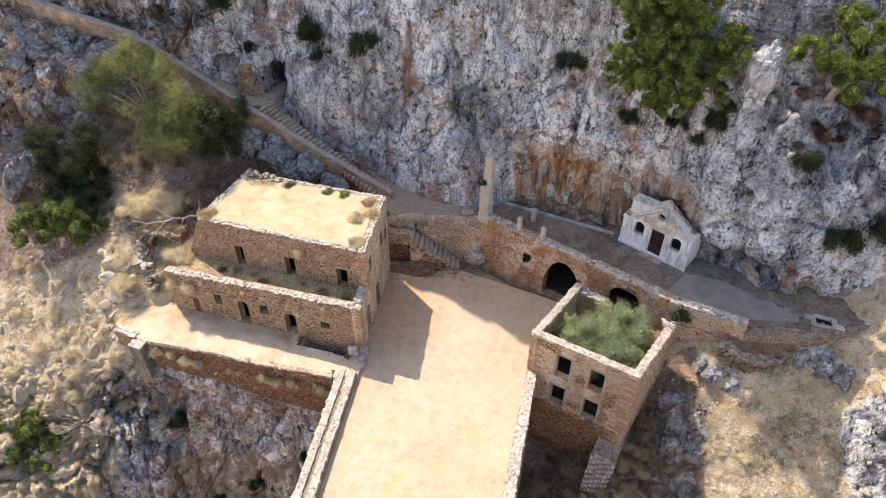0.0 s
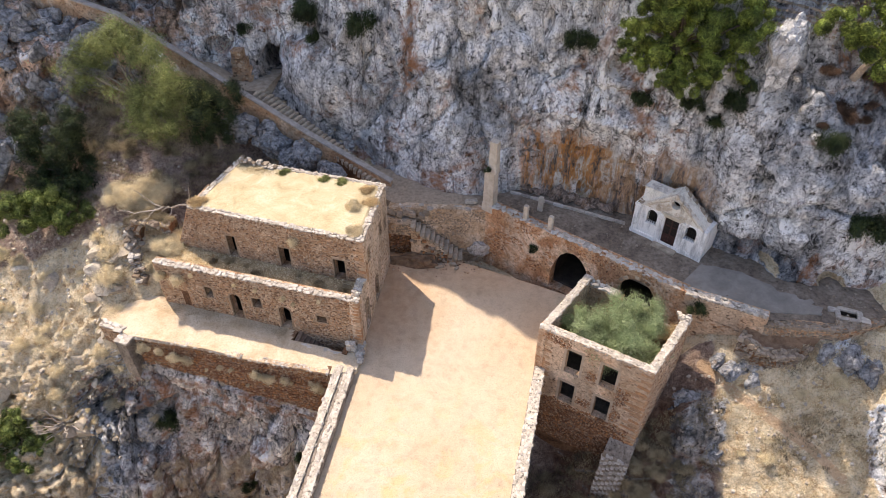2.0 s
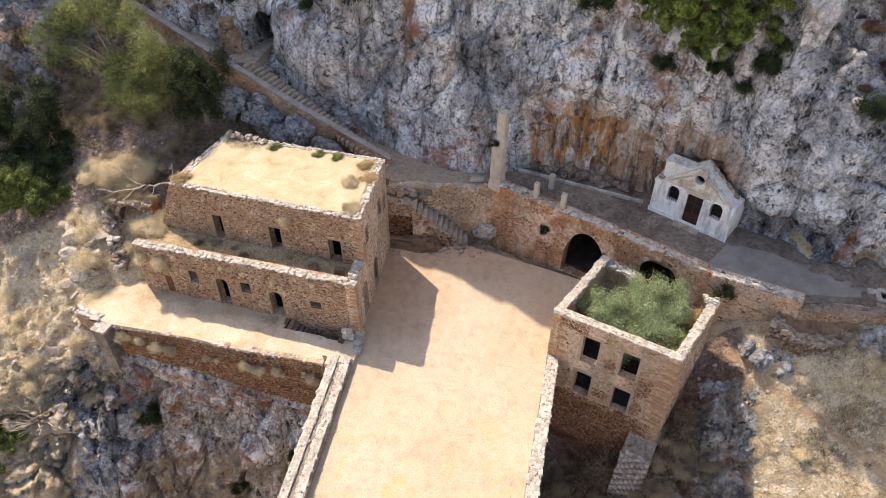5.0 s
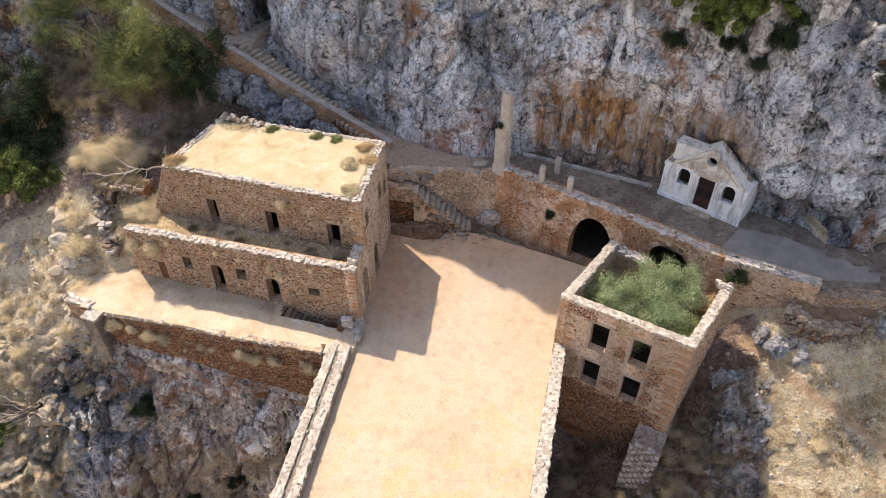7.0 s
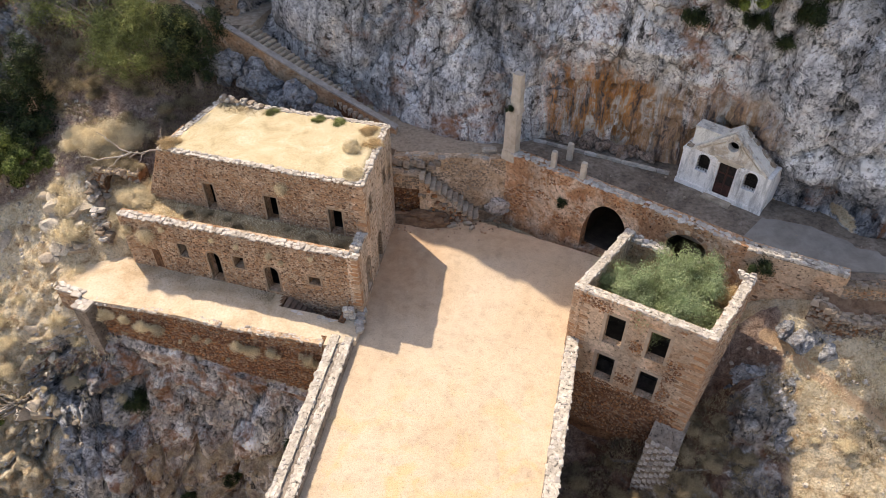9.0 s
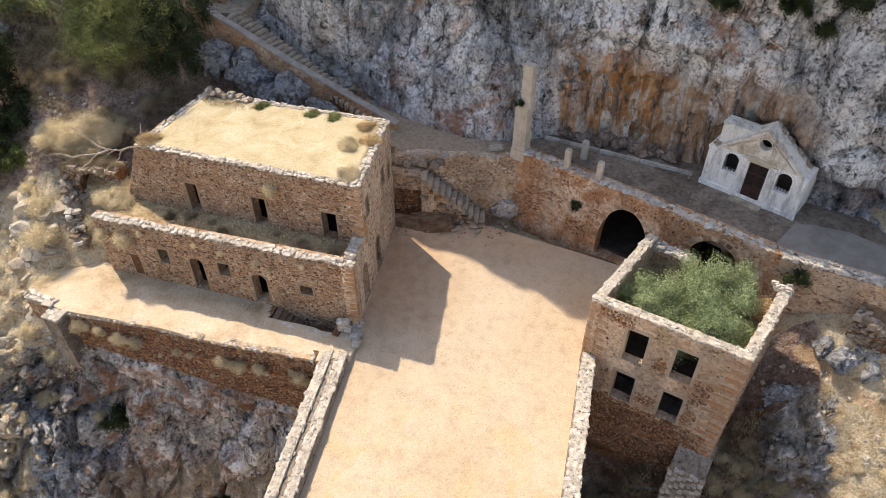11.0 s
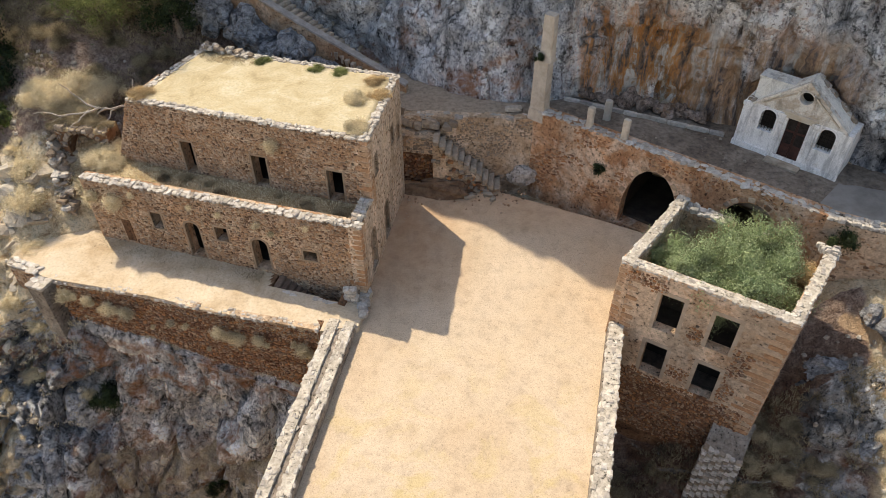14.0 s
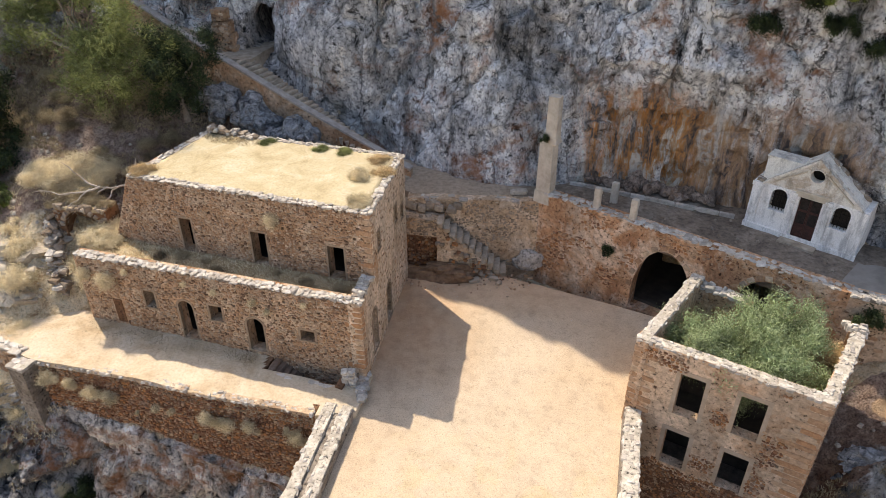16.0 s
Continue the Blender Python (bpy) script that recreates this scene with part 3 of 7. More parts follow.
                geo.add(v, ((0, 1, 2, 3), (7, 6, 5, 4), (4, 5, 1, 0), (5, 6, 2, 1), (6, 7, 3, 2), (7, 4, 0, 3)))


RND = random.Random(7)


def stone_mesh(name, material, seed, rough=0.16, worn=0.14):
    """A unit stone, -0.5..0.5: a box with cut corners, uneven."""
    r = random.Random(seed)
    bm = bmesh.new()
    bmesh.ops.create_cube(bm, size=1.0)
    bmesh.ops.bevel(bm, geom=bm.edges[:], offset=worn, segments=1, affect="EDGES")
    for v in bm.verts:
        v.co += Vector((r.uniform(-1, 1), r.uniform(-1, 1), r.uniform(-1, 1))) * rough * 0.5
    me = bpy.data.meshes.new(name)
    bm.to_mesh(me)
    bm.free()
    me.materials.append(material)
    return me


STONES = {}


def stones_of(material, kind="stone"):
    key = (material.name, kind)
    if key not in STONES:
        STONES[key] = [stone_mesh(kind, material, 31 * i + len(STONES), 0.07 if kind in ("quoin", "step") else 0.22, 0.2 if material is S_PALE and kind == "stone" else 0.14) for i in range(9)]
    return STONES[key]


def piece(name, me, m, parent):
    """One stone of a thing: an object of its own on a shared mesh, at the world pose m."""
    ob = new(name, me)
    if parent:
        top = parent
        while top.parent:
            top = top.parent
        ob.parent = parent
        ob.matrix_parent_inverse = top.matrix_basis.inverted() if parent is top else Matrix.Identity(4)
    ob.matrix_basis = m
    return ob


def coping(wall, s0, s1, z, parent, material, width=0.7, rows=2, size=0.45, height=0.2, ragged=0.5, d_out=0.06, zfun=None, bed=None, fill=0.4, turn=0.35, keep=0.97):
    """A row or two of loose cap stones along a wall's top."""
    shapes = stones_of(material)
    if not zfun:
        g = Geo()
        wall.block(g, s0, s1, d_out - width + 0.03, d_out - 0.04, z - 0.12, z + height * fill)
        part("cap_mortar", g.data, bed or CAPBED, parent)
    for k in range(rows):
        s = s0
        w = width / rows
        while s < s1 - 0.1:
            l = min(size * RND.uniform(0.5, 1.4), s1 - s + 0.05)
            h = height * RND.uniform(0.55, 1.0 + ragged)
            top = (zfun(s) if zfun else z)
            if RND.random() < keep:
                m = wall.matrix(s + l / 2, d_out - w * (k + 0.5) + RND.uniform(-0.06, 0.06), top + h * RND.uniform(0.05, 0.3), (l * 1.1, w * RND.uniform(0.7, 1.3), h))
                piece("cap_stone", RND.choice(shapes), m @ Matrix.Rotation(RND.uniform(-turn, turn), 4, "Z") @ Matrix.Rotation(RND.uniform(-0.4, 0.4) * turn, 4, "X"), parent)
            s += l


def rubble(wall, s0, s1, z0, z1, holes, parent, material, joined, keep=None, singles=0, gap=0.14, scale=1.0, proud=0.045, seed=1, inside=None):
    """Rubble stones on a wall's face. The first ones within keep(s, z) are pieces, the others one joined part."""
    r = random.Random(seed)
    geo, shapes, made = Geo(), stones_of(material), 0
    z = z0
    while z < z1 - 0.06:
        h = r.uniform(0.1, 0.22) * scale
        h = min(h, z1 - z)
        s = s0 + r.uniform(-0.2, 0)
        while s < s1 - 0.08:
            w = r.uniform(0.13, 0.4) * scale
            a, b = max(s, s0), min(s + w, s1)
            s += w
            if b - a < 0.08 or r.random() < gap:
                continue
            if any(b > q[0] - 0.04 and a < q[1] + 0.04 and z + h > q[2] - 0.02 and z < q[3] + 0.06 for q in holes):
                continue
            if inside and not inside((a + b) / 2, z + h / 2):
                continue
            c, zc, d = (a + b) / 2 + r.uniform(-0.04, 0.04), z + h / 2 + r.uniform(-0.4, 0.4) * h, proud * r.uniform(0.2, 1.3)
            hh0 = h * r.uniform(0.6, 1.25)
            if made < singles and (keep is None or keep(c, zc)):
                m = wall.matrix(c, d - 0.11, zc, ((b - a) * 0.92, 0.22, hh0 * 0.92), r.uniform(-0.3, 0.3))
                piece("stone", r.choice(shapes), m, parent)
                made += 1
            else:
                hw, hh = (b - a) * 0.46, hh0 * 0.46
                t = r.uniform(-0.35, 0.35)
                q = [r.uniform(0.65, 1.05) for _ in range(6)]
                rim = [(-hw * q[0], -hh * q[1]), (hw * (q[2] - 0.85), -hh * 1.1), (hw * q[3], -hh * q[4]), (hw * q[5], hh * q[0]), (hw * (q[1] - 0.85), hh * 1.12), (-hw * q[2], hh * q[3])]
                rim = [(x * math.cos(t) - y * math.sin(t) + r.uniform(-0.02, 0.02), x * math.sin(t) + y * math.cos(t) + r.uniform(-0.02, 0.02)) for x, y in rim]
                v = [wall.p(c + x, -0.02, zc + y) for x, y in rim] + [wall.p(c + x * 0.78, d * r.uniform(0.8, 1.2), zc + y * 0.78) for x, y in rim]
                geo.add(v, [(6, 7, 8, 11), (8, 9, 10, 11)] + [(i, (i + 1) % 6, 6 + (i + 1) % 6, 6 + i) for i in range(6)])
        z += h
    if geo.v:
        ob = part("rubble", geo.data, joined, parent)
        ob["kind"] = "stuff"


def quoins(wall, at, z0, z1, parent, other=None, material=None, step=0.34, length=1.0):
    """Dressed corner stones at s = at (0 or the wall's end), long and short in turn."""
    shapes = stones_of(material or S_QUOIN, "quoin")
    z, k = z0, 0
    while z < z1 - 0.1:
        h = min(step * RND.uniform(0.85, 1.15), z1 - z)
        l = (0.95 if k % 2 else 0.55) * RND.uniform(0.85, 1.15) * length
        c = l / 2 - 0.03 if at == 0 else wall.L - l / 2 + 0.03
        piece("quoin", RND.choice(shapes), wall.matrix(c, -0.17, z + h / 2, (l, 0.42, h * 0.94)), parent)
        z += h
        k += 1


def surround(wall, hole, parent, material=None, w=0.16, proud=0.03, deep=0.25, sill=True):
    """A plastered or dressed frame round an opening: two jambs, a lintel and a sill."""
    a, b, lo, hi, arch = hole
    material = material or FRAME
    g = Geo()
    for q in ((a - w, a, lo, hi - arch), (b, b + w, lo, hi - arch)):
        wall.block(g, q[0], q[1], -deep, proud, q[2], q[3])
    if not arch:
        wall.block(g, a - w, b + w, -deep, proud, hi, hi + w * 1.2)
    else:
        n, c, r = 10, (a + b) / 2, (b - a) / 2
        ring = [(math.pi * i / n) for i in range(n + 1)]
        pin = [(c - r * math.cos(t), hi - arch + arch * math.sin(t)) for t in ring]
        pout = [(c - (r + w) * math.cos(t), hi - arch + (arch + w) * math.sin(t)) for t in ring]
        for i in range(n):
            q = [pin[i], pin[i + 1], pout[i + 1], pout[i]]
            v = [wall.p(s, proud, z) for s, z in q] + [wall.p(s, -deep, z) for s, z in q]
            g.add(v, ((3, 2, 1, 0), (4, 5, 6, 7), (0, 1, 5, 4), (1, 2, 6, 5), (2, 3, 7, 6), (3, 0, 4, 7)))
    fr = part("door_frame" if hi - lo > 1.9 and sill else "window_frame", g.data, material, parent)
    if sill:
        g = Geo()
        wall.block(g, a - w, b + w, -deep, proud + 0.03, lo - w * 0.8, lo - 0.002)
        part("sill", g.data, material, fr)

# ---- the ground: one sheet from the ravine bed over ledge and terrace up the cliff ----
# contours that run along x, as (x, y, z)
FAR_BANK = [(-140, -90, 40), (140, -90, 40)]
RAVINE_BED = [(-140, 0, -26), (0, -5, -30), (140, -5, -22)]
RAVINE_FOOT = [(-140, 18, -22), (-36, 24, -20), (-22, 27, -22), (0, 27, -24), (14, 16, -24), (20, 14, -17), (26, 14, -13), (36, 14, -8), (140, 14, 0)]
RAVINE_SIDE = [(-140, 26, -12), (-45, 26, -12), (-36, 27, -12), (-30, 30, -13), (-28, 32, -15), (-22, 34, -15), (-9, 33, -15), (0, 30, -12), (8, 29, -10), (14, 26, -10), (18, 24, -10.5), (22, 22.5, -7), (28, 22, -5.5), (33, 22, -3), (45, 22, 2), (140, 22, 15)]
RAVINE_BROW = [(-140, 30, -6), (-45, 32, -7.5), (-36, 33, -7.6), (-31, 35, -6.4), (-28, 36.8, -5.2), (-25, 37.8, -3.3), (-19.3, 36.75, -3.4), (-15, 35.6, -4.3), (-10.6, 34.65, -5.0), (-9, 34.3, -5.0), (0, 33, -5), (6.5, 33.5, -8), (9, 32.5, -9), (12.5, 30, -7), (14.5, 29.6, -5.4), (18, 30.5, -5.2), (20, 29.5, -4.2), (22, 28, -3.2), (28, 27.5, -2.0), (31, 27, -1.0), (34, 26.5, 2.5), (45, 26, 8), (140, 26, 25)]
LEDGE_RIM = [(-140, 38, 0), (-45, 38, -4), (-36, 38.5, -3.6), (-31, 38.8, -2.6), (-28, 38.6, -1.4), (-25, 39, -0.9), (-19, 38.2, -2.6), (-15, 37.2, -3.4), (-9, 36, -4.0), (0, 36, -1.4), (6, 36, -2), (7.5, 36, -7.5), (12.5, 33.2, -6.5), (14.5, 33, -3.9), (17, 33.2, -2.2), (20, 33.2, 0.2), (24, 32, 0.6), (28, 31.8, 1.6), (31, 31, 1.8), (34, 30, 4.5), (45, 29, 12), (140, 30, 35)]
SLOPE_LOW = [(-140, 44, 4), (-45, 43, -1), (-36, 43, -0.6), (-28, 42, 1.6), (-24, 42.5, 0.3), (-15, 42, -0.4), (-9, 44, -0.7), (-4.5, 46, -0.9), (8, 42, -0.9), (14, 38, -1.0), (17.5, 37.4, 0.4), (20.4, 36, 2.6), (24, 34.6, 3.2), (28, 34.2, 3.2), (31, 34, 3.8), (34.5, 34, 6.0), (45, 33, 15), (140, 34, 40)]
SLOPE_HIGH = [(-140, 52, 10), (-45, 52, 5), (-36, 52, 6), (-28, 48.5, 6.3), (-22, 48, 4.5), (-17, 51.5, 3), (-8, 51, 3), (-5.2, 51.5, 2.0), (-4, 52.4, -0.9), (0, 50.8, -0.9), (3.5, 50.2, -0.9), (6.5, 51.4, -0.9), (10.5, 50.1, -0.9), (16, 47.6, -0.9), (19.5, 43.5, 1.0), (21.5, 38.8, 4.0), (23.3, 36.8, 4.3), (28, 35.8, 4.5), (33, 36.6, 5.0), (45, 36, 18), (140, 38, 45)]
CLIFF_FOOT = [(-140, 58, 14), (-45, 57, 9), (-36, 56, 9), (-28, 56, 11.5), (-22, 57, 10), (-17, 58.6, 9.0), (-15, 59.4, 8.2), (-8, 56.8, 5.0), (-4.5, 54.5, 4.6), (-2, 52.7, 4.7), (0, 51.6, 4.8), (3, 50.9, 4.8), (6.5, 52, 4.8), (11, 50.6, 4.8), (16, 48.2, 4.8), (21.5, 43.4, 4.8), (26, 40, 4.8), (32, 39, 4.9), (45, 39, 20), (140, 42, 48)]
CLIFF_LOW = [(-140, 60, 22), (-36, 59.5, 14.5), (-28, 60.3, 15.4), (-22, 60.8, 12.2), (-15, 62.0, 10.6), (-8, 57.3, 9.0), (-4, 55.4, 9.5), (0, 53, 9), (3, 52, 9), (7, 52.2, 9.5), (11, 51.2, 9.5), (16, 49, 10), (21, 44.4, 10), (26, 40.4, 9.5), (32, 39.6, 10), (45, 41, 26), (140, 45, 50)]
CLIFF_LEDGE = [(-140, 64, 26), (-36, 65.6, 17.6), (-28, 63.6, 16.6), (-22, 62.2, 16), (-15, 62.4, 15), (-8, 58.4, 14.5), (-4.4, 58.2, 13.7), (0, 55, 13.5), (2.3, 54.4, 13.2), (6, 52, 13.5), (10, 49.6, 13.8), (14, 49, 13.5), (20.8, 46.6, 14.5), (22.3, 43, 13), (26, 41, 12.5), (32, 41, 14), (45, 43, 30), (140, 48, 55)]
CLIFF_MID = [(-140, 69, 36), (-36, 67.2, 28), (-28, 65.6, 27), (-15, 62.8, 25), (-5, 59.5, 23), (0, 56, 20), (5.4, 54, 19), (10, 51.5, 18.5), (15, 49, 18.5), (21, 46, 21), (26, 44.6, 20), (32, 46, 20), (45, 54, 36), (140, 60, 60)]
CREST = [(-140, 76, 42), (-46, 71.5, 40), (-37, 69.4, 40), (-29, 67.6, 40), (-27, 66.9, 40), (-23.5, 67.5, 40), (-21.6, 69.4, 40), (-19.8, 67.2, 40), (-16, 65.6, 40), (-13, 63.2, 40), (-10.5, 61.1, 40), (-7, 60.4, 40), (-2, 58.4, 40), (0, 57.8, 40), (3, 57.4, 40), (6, 57.4, 40), (10, 57.4, 40), (16, 57, 40), (26, 57, 40), (45, 62, 48), (140, 64, 70)]
PLATEAU = [(-140, 150, 75), (0, 150, 78), (140, 150, 90)]
LINES = [(0.6, FAR_BANK), (0.8, RAVINE_BED), (0.9, RAVINE_FOOT), (1.0, RAVINE_SIDE), (1.0, RAVINE_BROW), (0.45, LEDGE_RIM), (0.35, SLOPE_LOW), (0.3, SLOPE_HIGH), (0.4, CLIFF_FOOT), (0.8, CLIFF_LOW), (1.0, CLIFF_LEDGE), (1.0, CLIFF_MID), (0.7, CREST), (0.8, PLATEAU)]
ROWS_PER = (10, 14, 26, 36, 44, 26, 24, 30, 26, 28, 30, 44, 34, 22)


def ground_base(xs):
    """The sheet before the rock's relief: points (rows, columns, 3) and ruggedness."""
    ctrl, rug = [], []
    for a, pts in LINES:
        px = [p[0] for p in pts]
        ctrl.append(np.stack([xs, np.interp(xs, px, [p[1] for p in pts]), np.interp(xs, px, [p[2] for p in pts])], 1))
        rug.append(a)
    rows, rr = [], []
    for k in range(len(LINES) - 1):
        n = ROWS_PER[k]
        for i in range(n):
            t = i / n
            w = t * t * (3 - 2 * t) * 0.35 + t * 0.65
            rows.append(ctrl[k] * (1 - w) + ctrl[k + 1] * w)
            rr.append(rug[k] * (1 - w) + rug[k + 1] * w)
    rows.append(ctrl[-1])
    rr.append(rug[-1])
    return np.array(rows), np.array(rr)


DRY = (0.4, 0.4, 0.62, 0.22, 0.15, 0.85, 0.95, 0.85, 0.6, 0.0, 0.0, 0.0, 0.1, 0.5)      # soil and dry grass along the lines


def rowmix(values):
    """Values of the lines, spread over the sheet's rows."""
    out = []
    for k in range(len(LINES) - 1):
        out += [values[k] + (values[k + 1] - values[k]) * i / ROWS_PER[k] for i in range(ROWS_PER[k])]
    return np.array(out + [values[-1]])


def build_ground():
    xs = np.concatenate([np.linspace(-140, -46, 26)[:-1], np.arange(-46, 38, 0.2), np.linspace(38, 140, 30)])
    P, rug = ground_base(xs)
    # soften the lines' corners along x
    for _ in range(6):
        P[:, 1:-1, 1:] = 0.25 * P[:, :-2, 1:] + 0.5 * P[:, 1:-1, 1:] + 0.25 * P[:, 2:, 1:]
    nr, nc = P.shape[:2]
    du = np.gradient(P, axis=1)
    dv = np.gradient(P, axis=0)
    N = np.cross(du, dv)
    N /= np.linalg.norm(N, axis=2, keepdims=True) + 1e-9
    Q, N2 = P.reshape(-1, 3), N.reshape(-1, 3)
    amp = np.repeat(rug, nc)
    X = Q[:, 0]
    below = np.clip((X - 5) / 1.5, 0, 1) * np.clip((18 - X) / 1.5, 0, 1) * (Q[:, 1] < 36.5) * (Q[:, 1] > 16)
    east = np.clip((X - 18.5) / 2.5, 0, 1) * (Q[:, 1] < 36.5) * (Q[:, 1] > 16)
    amp = amp * (1 - 0.6 * east * (X < 30.5)) * (1 + 0.5 * np.clip((-X - 27) / 3, 0, 1) * (Q[:, 1] < 46))
    dry = np.repeat(rowmix(DRY), nc)
    slope = 0.75 * below + np.clip((-X - 27) / 3, 0, 1) * (Q[:, 1] < 41) + east * np.clip((31.5 - X) / 2, 0, 1)
    dry = np.clip(np.maximum(dry, np.where(X < 0, 0.83, 0.85) * np.clip(slope, 0, 1)), 0, 1)
    shelf = np.clip((-10.4 - Q[:, 2]) / 1.0, 0, 1) * np.clip((Q[:, 2] + 19) / 2, 0, 1) * (Q[:, 1] < 38) * np.clip((X + 27) / 2, 0, 1) * np.clip((-11 - X) / 2, 0, 1)
    dry = np.maximum(dry, 0.66 * shelf)
    # bare outcrops beside the tower and at the foot of the east cliff, brown scrub on the rest
    Y = Q[:, 1]
    spot = lambda x, y, rx, ry: np.clip(1.4 - np.hypot((X - x) / rx, (Y - y) / ry), 0, 1)
    crag = np.clip(spot(19.3, 32.2, 1.7, 1.5) + spot(22.4, 34.3, 1.3, 0.7) + spot(29.2, 34.2, 1.6, 1.3) + spot(32, 28, 2.6, 3.6) + spot(13, 27.5, 3, 2.0) + spot(-28.5, 36.2, 2.2, 1.3), 0, 1)
    dry = np.clip(dry - 0.7 * crag, 0, 1)
    amp = amp * (1 + 2.2 * crag)
    # brush colours scrub and darkens ground for shade by tower and house
    brush = np.clip(np.clip((-X - 15) / 2, 0, 1) * np.clip((Y - 46.5 - 0.12 * (X + 24)) / 2.0, 0, 1) * np.clip((13.5 - Q[:, 2]) / 2, 0, 1) + np.clip((X - 4) / 2, 0, 1) * np.clip((20.8 - X) / 1.2, 0, 1) * (Y < 36.5) * (Y > 15)
                    + 0.9 * spot(24.5, 35.0, 3.0, 0.9) + 0.4 * shelf + 0.1 * (Y < 38) * (X < -4) * (X > -31) * np.clip((-0.5 - Q[:, 2]) / 2, 0, 1), 0, 1)
    trod = np.zeros(len(X))
    way = ((19.4, 35.3), (20.3, 34.2), (21.4, 33.0), (23.6, 31.2), (26.2, 29.2), (28.0, 27.4))
    for (xa, ya), (xb, yb) in zip(way, way[1:]):
        t = np.clip(((X - xa) * (xb - xa) + (Y - ya) * (yb - ya)) / ((xb - xa) ** 2 + (yb - ya) ** 2), 0, 1)
        trod = np.maximum(trod, np.clip(1.5 - np.hypot(X - xa - t * (xb - xa), Y - ya - t * (yb - ya)) / 0.3, 0, 1) * (Q[:, 2] < 4.4))
    amp = amp * (1 - 0.6 * trod)
    steep = np.clip(1.15 - np.abs(N2[:, 2]), 0.25, 1.0)
    wob = np.stack([fbm(Q, 3.0, 3, 40 + i) for i in range(3)], 1) * 0.5
    d1, d2, val = cells((Q + wob) * np.array((1, 1, 0.4)), 3.4, 3)
    e1, e2, val2 = cells((Q + wob * 0.6) * np.array((1, 1, 0.6)), 0.9, 5)
    f1, f2, val3 = cells(Q + wob * 0.3, 0.4, 9)
    flute = vnoise(Q * np.array((1, 1, 0.18)), 1.3, 60)
    knobs = np.abs(vnoise(Q + wob * 0.5, 1.5, 62)) * 0.5 + np.abs(vnoise(Q, 0.62, 63)) * 0.3
    blocks = np.clip((-X - 24) / 3, 0, 1) * np.clip((Y - 50) / 3, 0, 1) * np.clip((19 - Q[:, 2]) / 3, 0, 1) + 0.8 * np.clip((-X - 26.5) / 2, 0, 1) * (Y < 47)      # the bouldery hillside
    relief = (fbm(Q * np.array((1, 1, 0.6)), 9, 3, 1) * 0.85 + (val - 0.5) * 0.9 - np.clip(0.07 - (d2 - d1), 0, 1) * 7.0 + (0.55 - d1) * 0.25
              + knobs * (0.9 - 0.7 * np.clip(blocks, 0, 1)) + (val2 - 0.5) * (0.28 + 0.5 * blocks) + (0.5 - e1) * (0.1 + 0.7 * blocks) - np.clip(0.1 - (e2 - e1), 0, 1) * (0.9 + 1.5 * blocks) + (val3 - 0.5) * (0.16 + 0.3 * np.clip(blocks, 0, 1)) + fbm(Q, 0.9, 3, 8) * 0.16 + flute * 0.25)
    rav = (Y < 38) * (X < -3) * (Q[:, 2] < -2)
    relief = relief + rav * ((val - 0.5) * 0.9 - np.clip(0.12 - (d2 - d1), 0, 1) * 6.0 + (val2 - 0.5) * 0.35 - np.clip(0.13 - (e2 - e1), 0, 1) * 1.8)
    # the smooth buttress of rock beside the stairs, and the crevices round it
    r2 = ((X + 11.9) / 3.7) ** 2 + ((Q[:, 2] - 11.6) / 3.9) ** 2
    boss = np.sqrt(np.clip(1 - r2, 0, 1)) * (Y > 54) * (Y < 66)
    relief = relief * (1 - 0.55 * np.clip(boss * 2, 0, 1)) + boss * 2.1
    for pts, wide, deep in (([(-7.2, 17.0), (-7.3, 12.0), (-7.5, 8.6)], 0.22, 0.9), ([(-4.1, 13.4), (-5.2, 11.6), (-6.7, 9.9), (-8.6, 6.2)], 0.5, 1.3), ([(0.8, 21.0), (1.4, 17.0), (1.1, 12.5)], 0.26, 0.8), ([(8.0, 21.0), (7.0, 17.0), (6.4, 13.4)], 0.5, 0.8)):
        for (xa, za), (xb, zb) in zip(pts, pts[1:]):
            t = np.clip(((X - xa) * (xb - xa) + (Q[:, 2] - za) * (zb - za)) / ((xb - xa) ** 2 + (zb - za) ** 2), 0, 1)
            dist = np.hypot(X + wob[:, 0] * 0.5 - xa - t * (xb - xa), Q[:, 2] - za - t * (zb - za))
            relief = relief - deep * np.clip(1 - dist / wide, 0, 1) * (Y > 49) * (Y < 64)
    # the rock under the forecourt wall lies even
    rim_y = np.interp(X, [-25.4, -19.3, -15.9, -9.0], [38.5, 37.3, 36.35, 34.85])
    amp = amp * (1 - 0.78 * np.exp(-((Y - rim_y + 0.3) / 0.9) ** 2) * (X > -26) * (X < -7) * (Q[:, 2] > -7))
    D = relief * amp * (0.3 + 0.7 * steep)
    Q = Q + N2 * D[:, None]
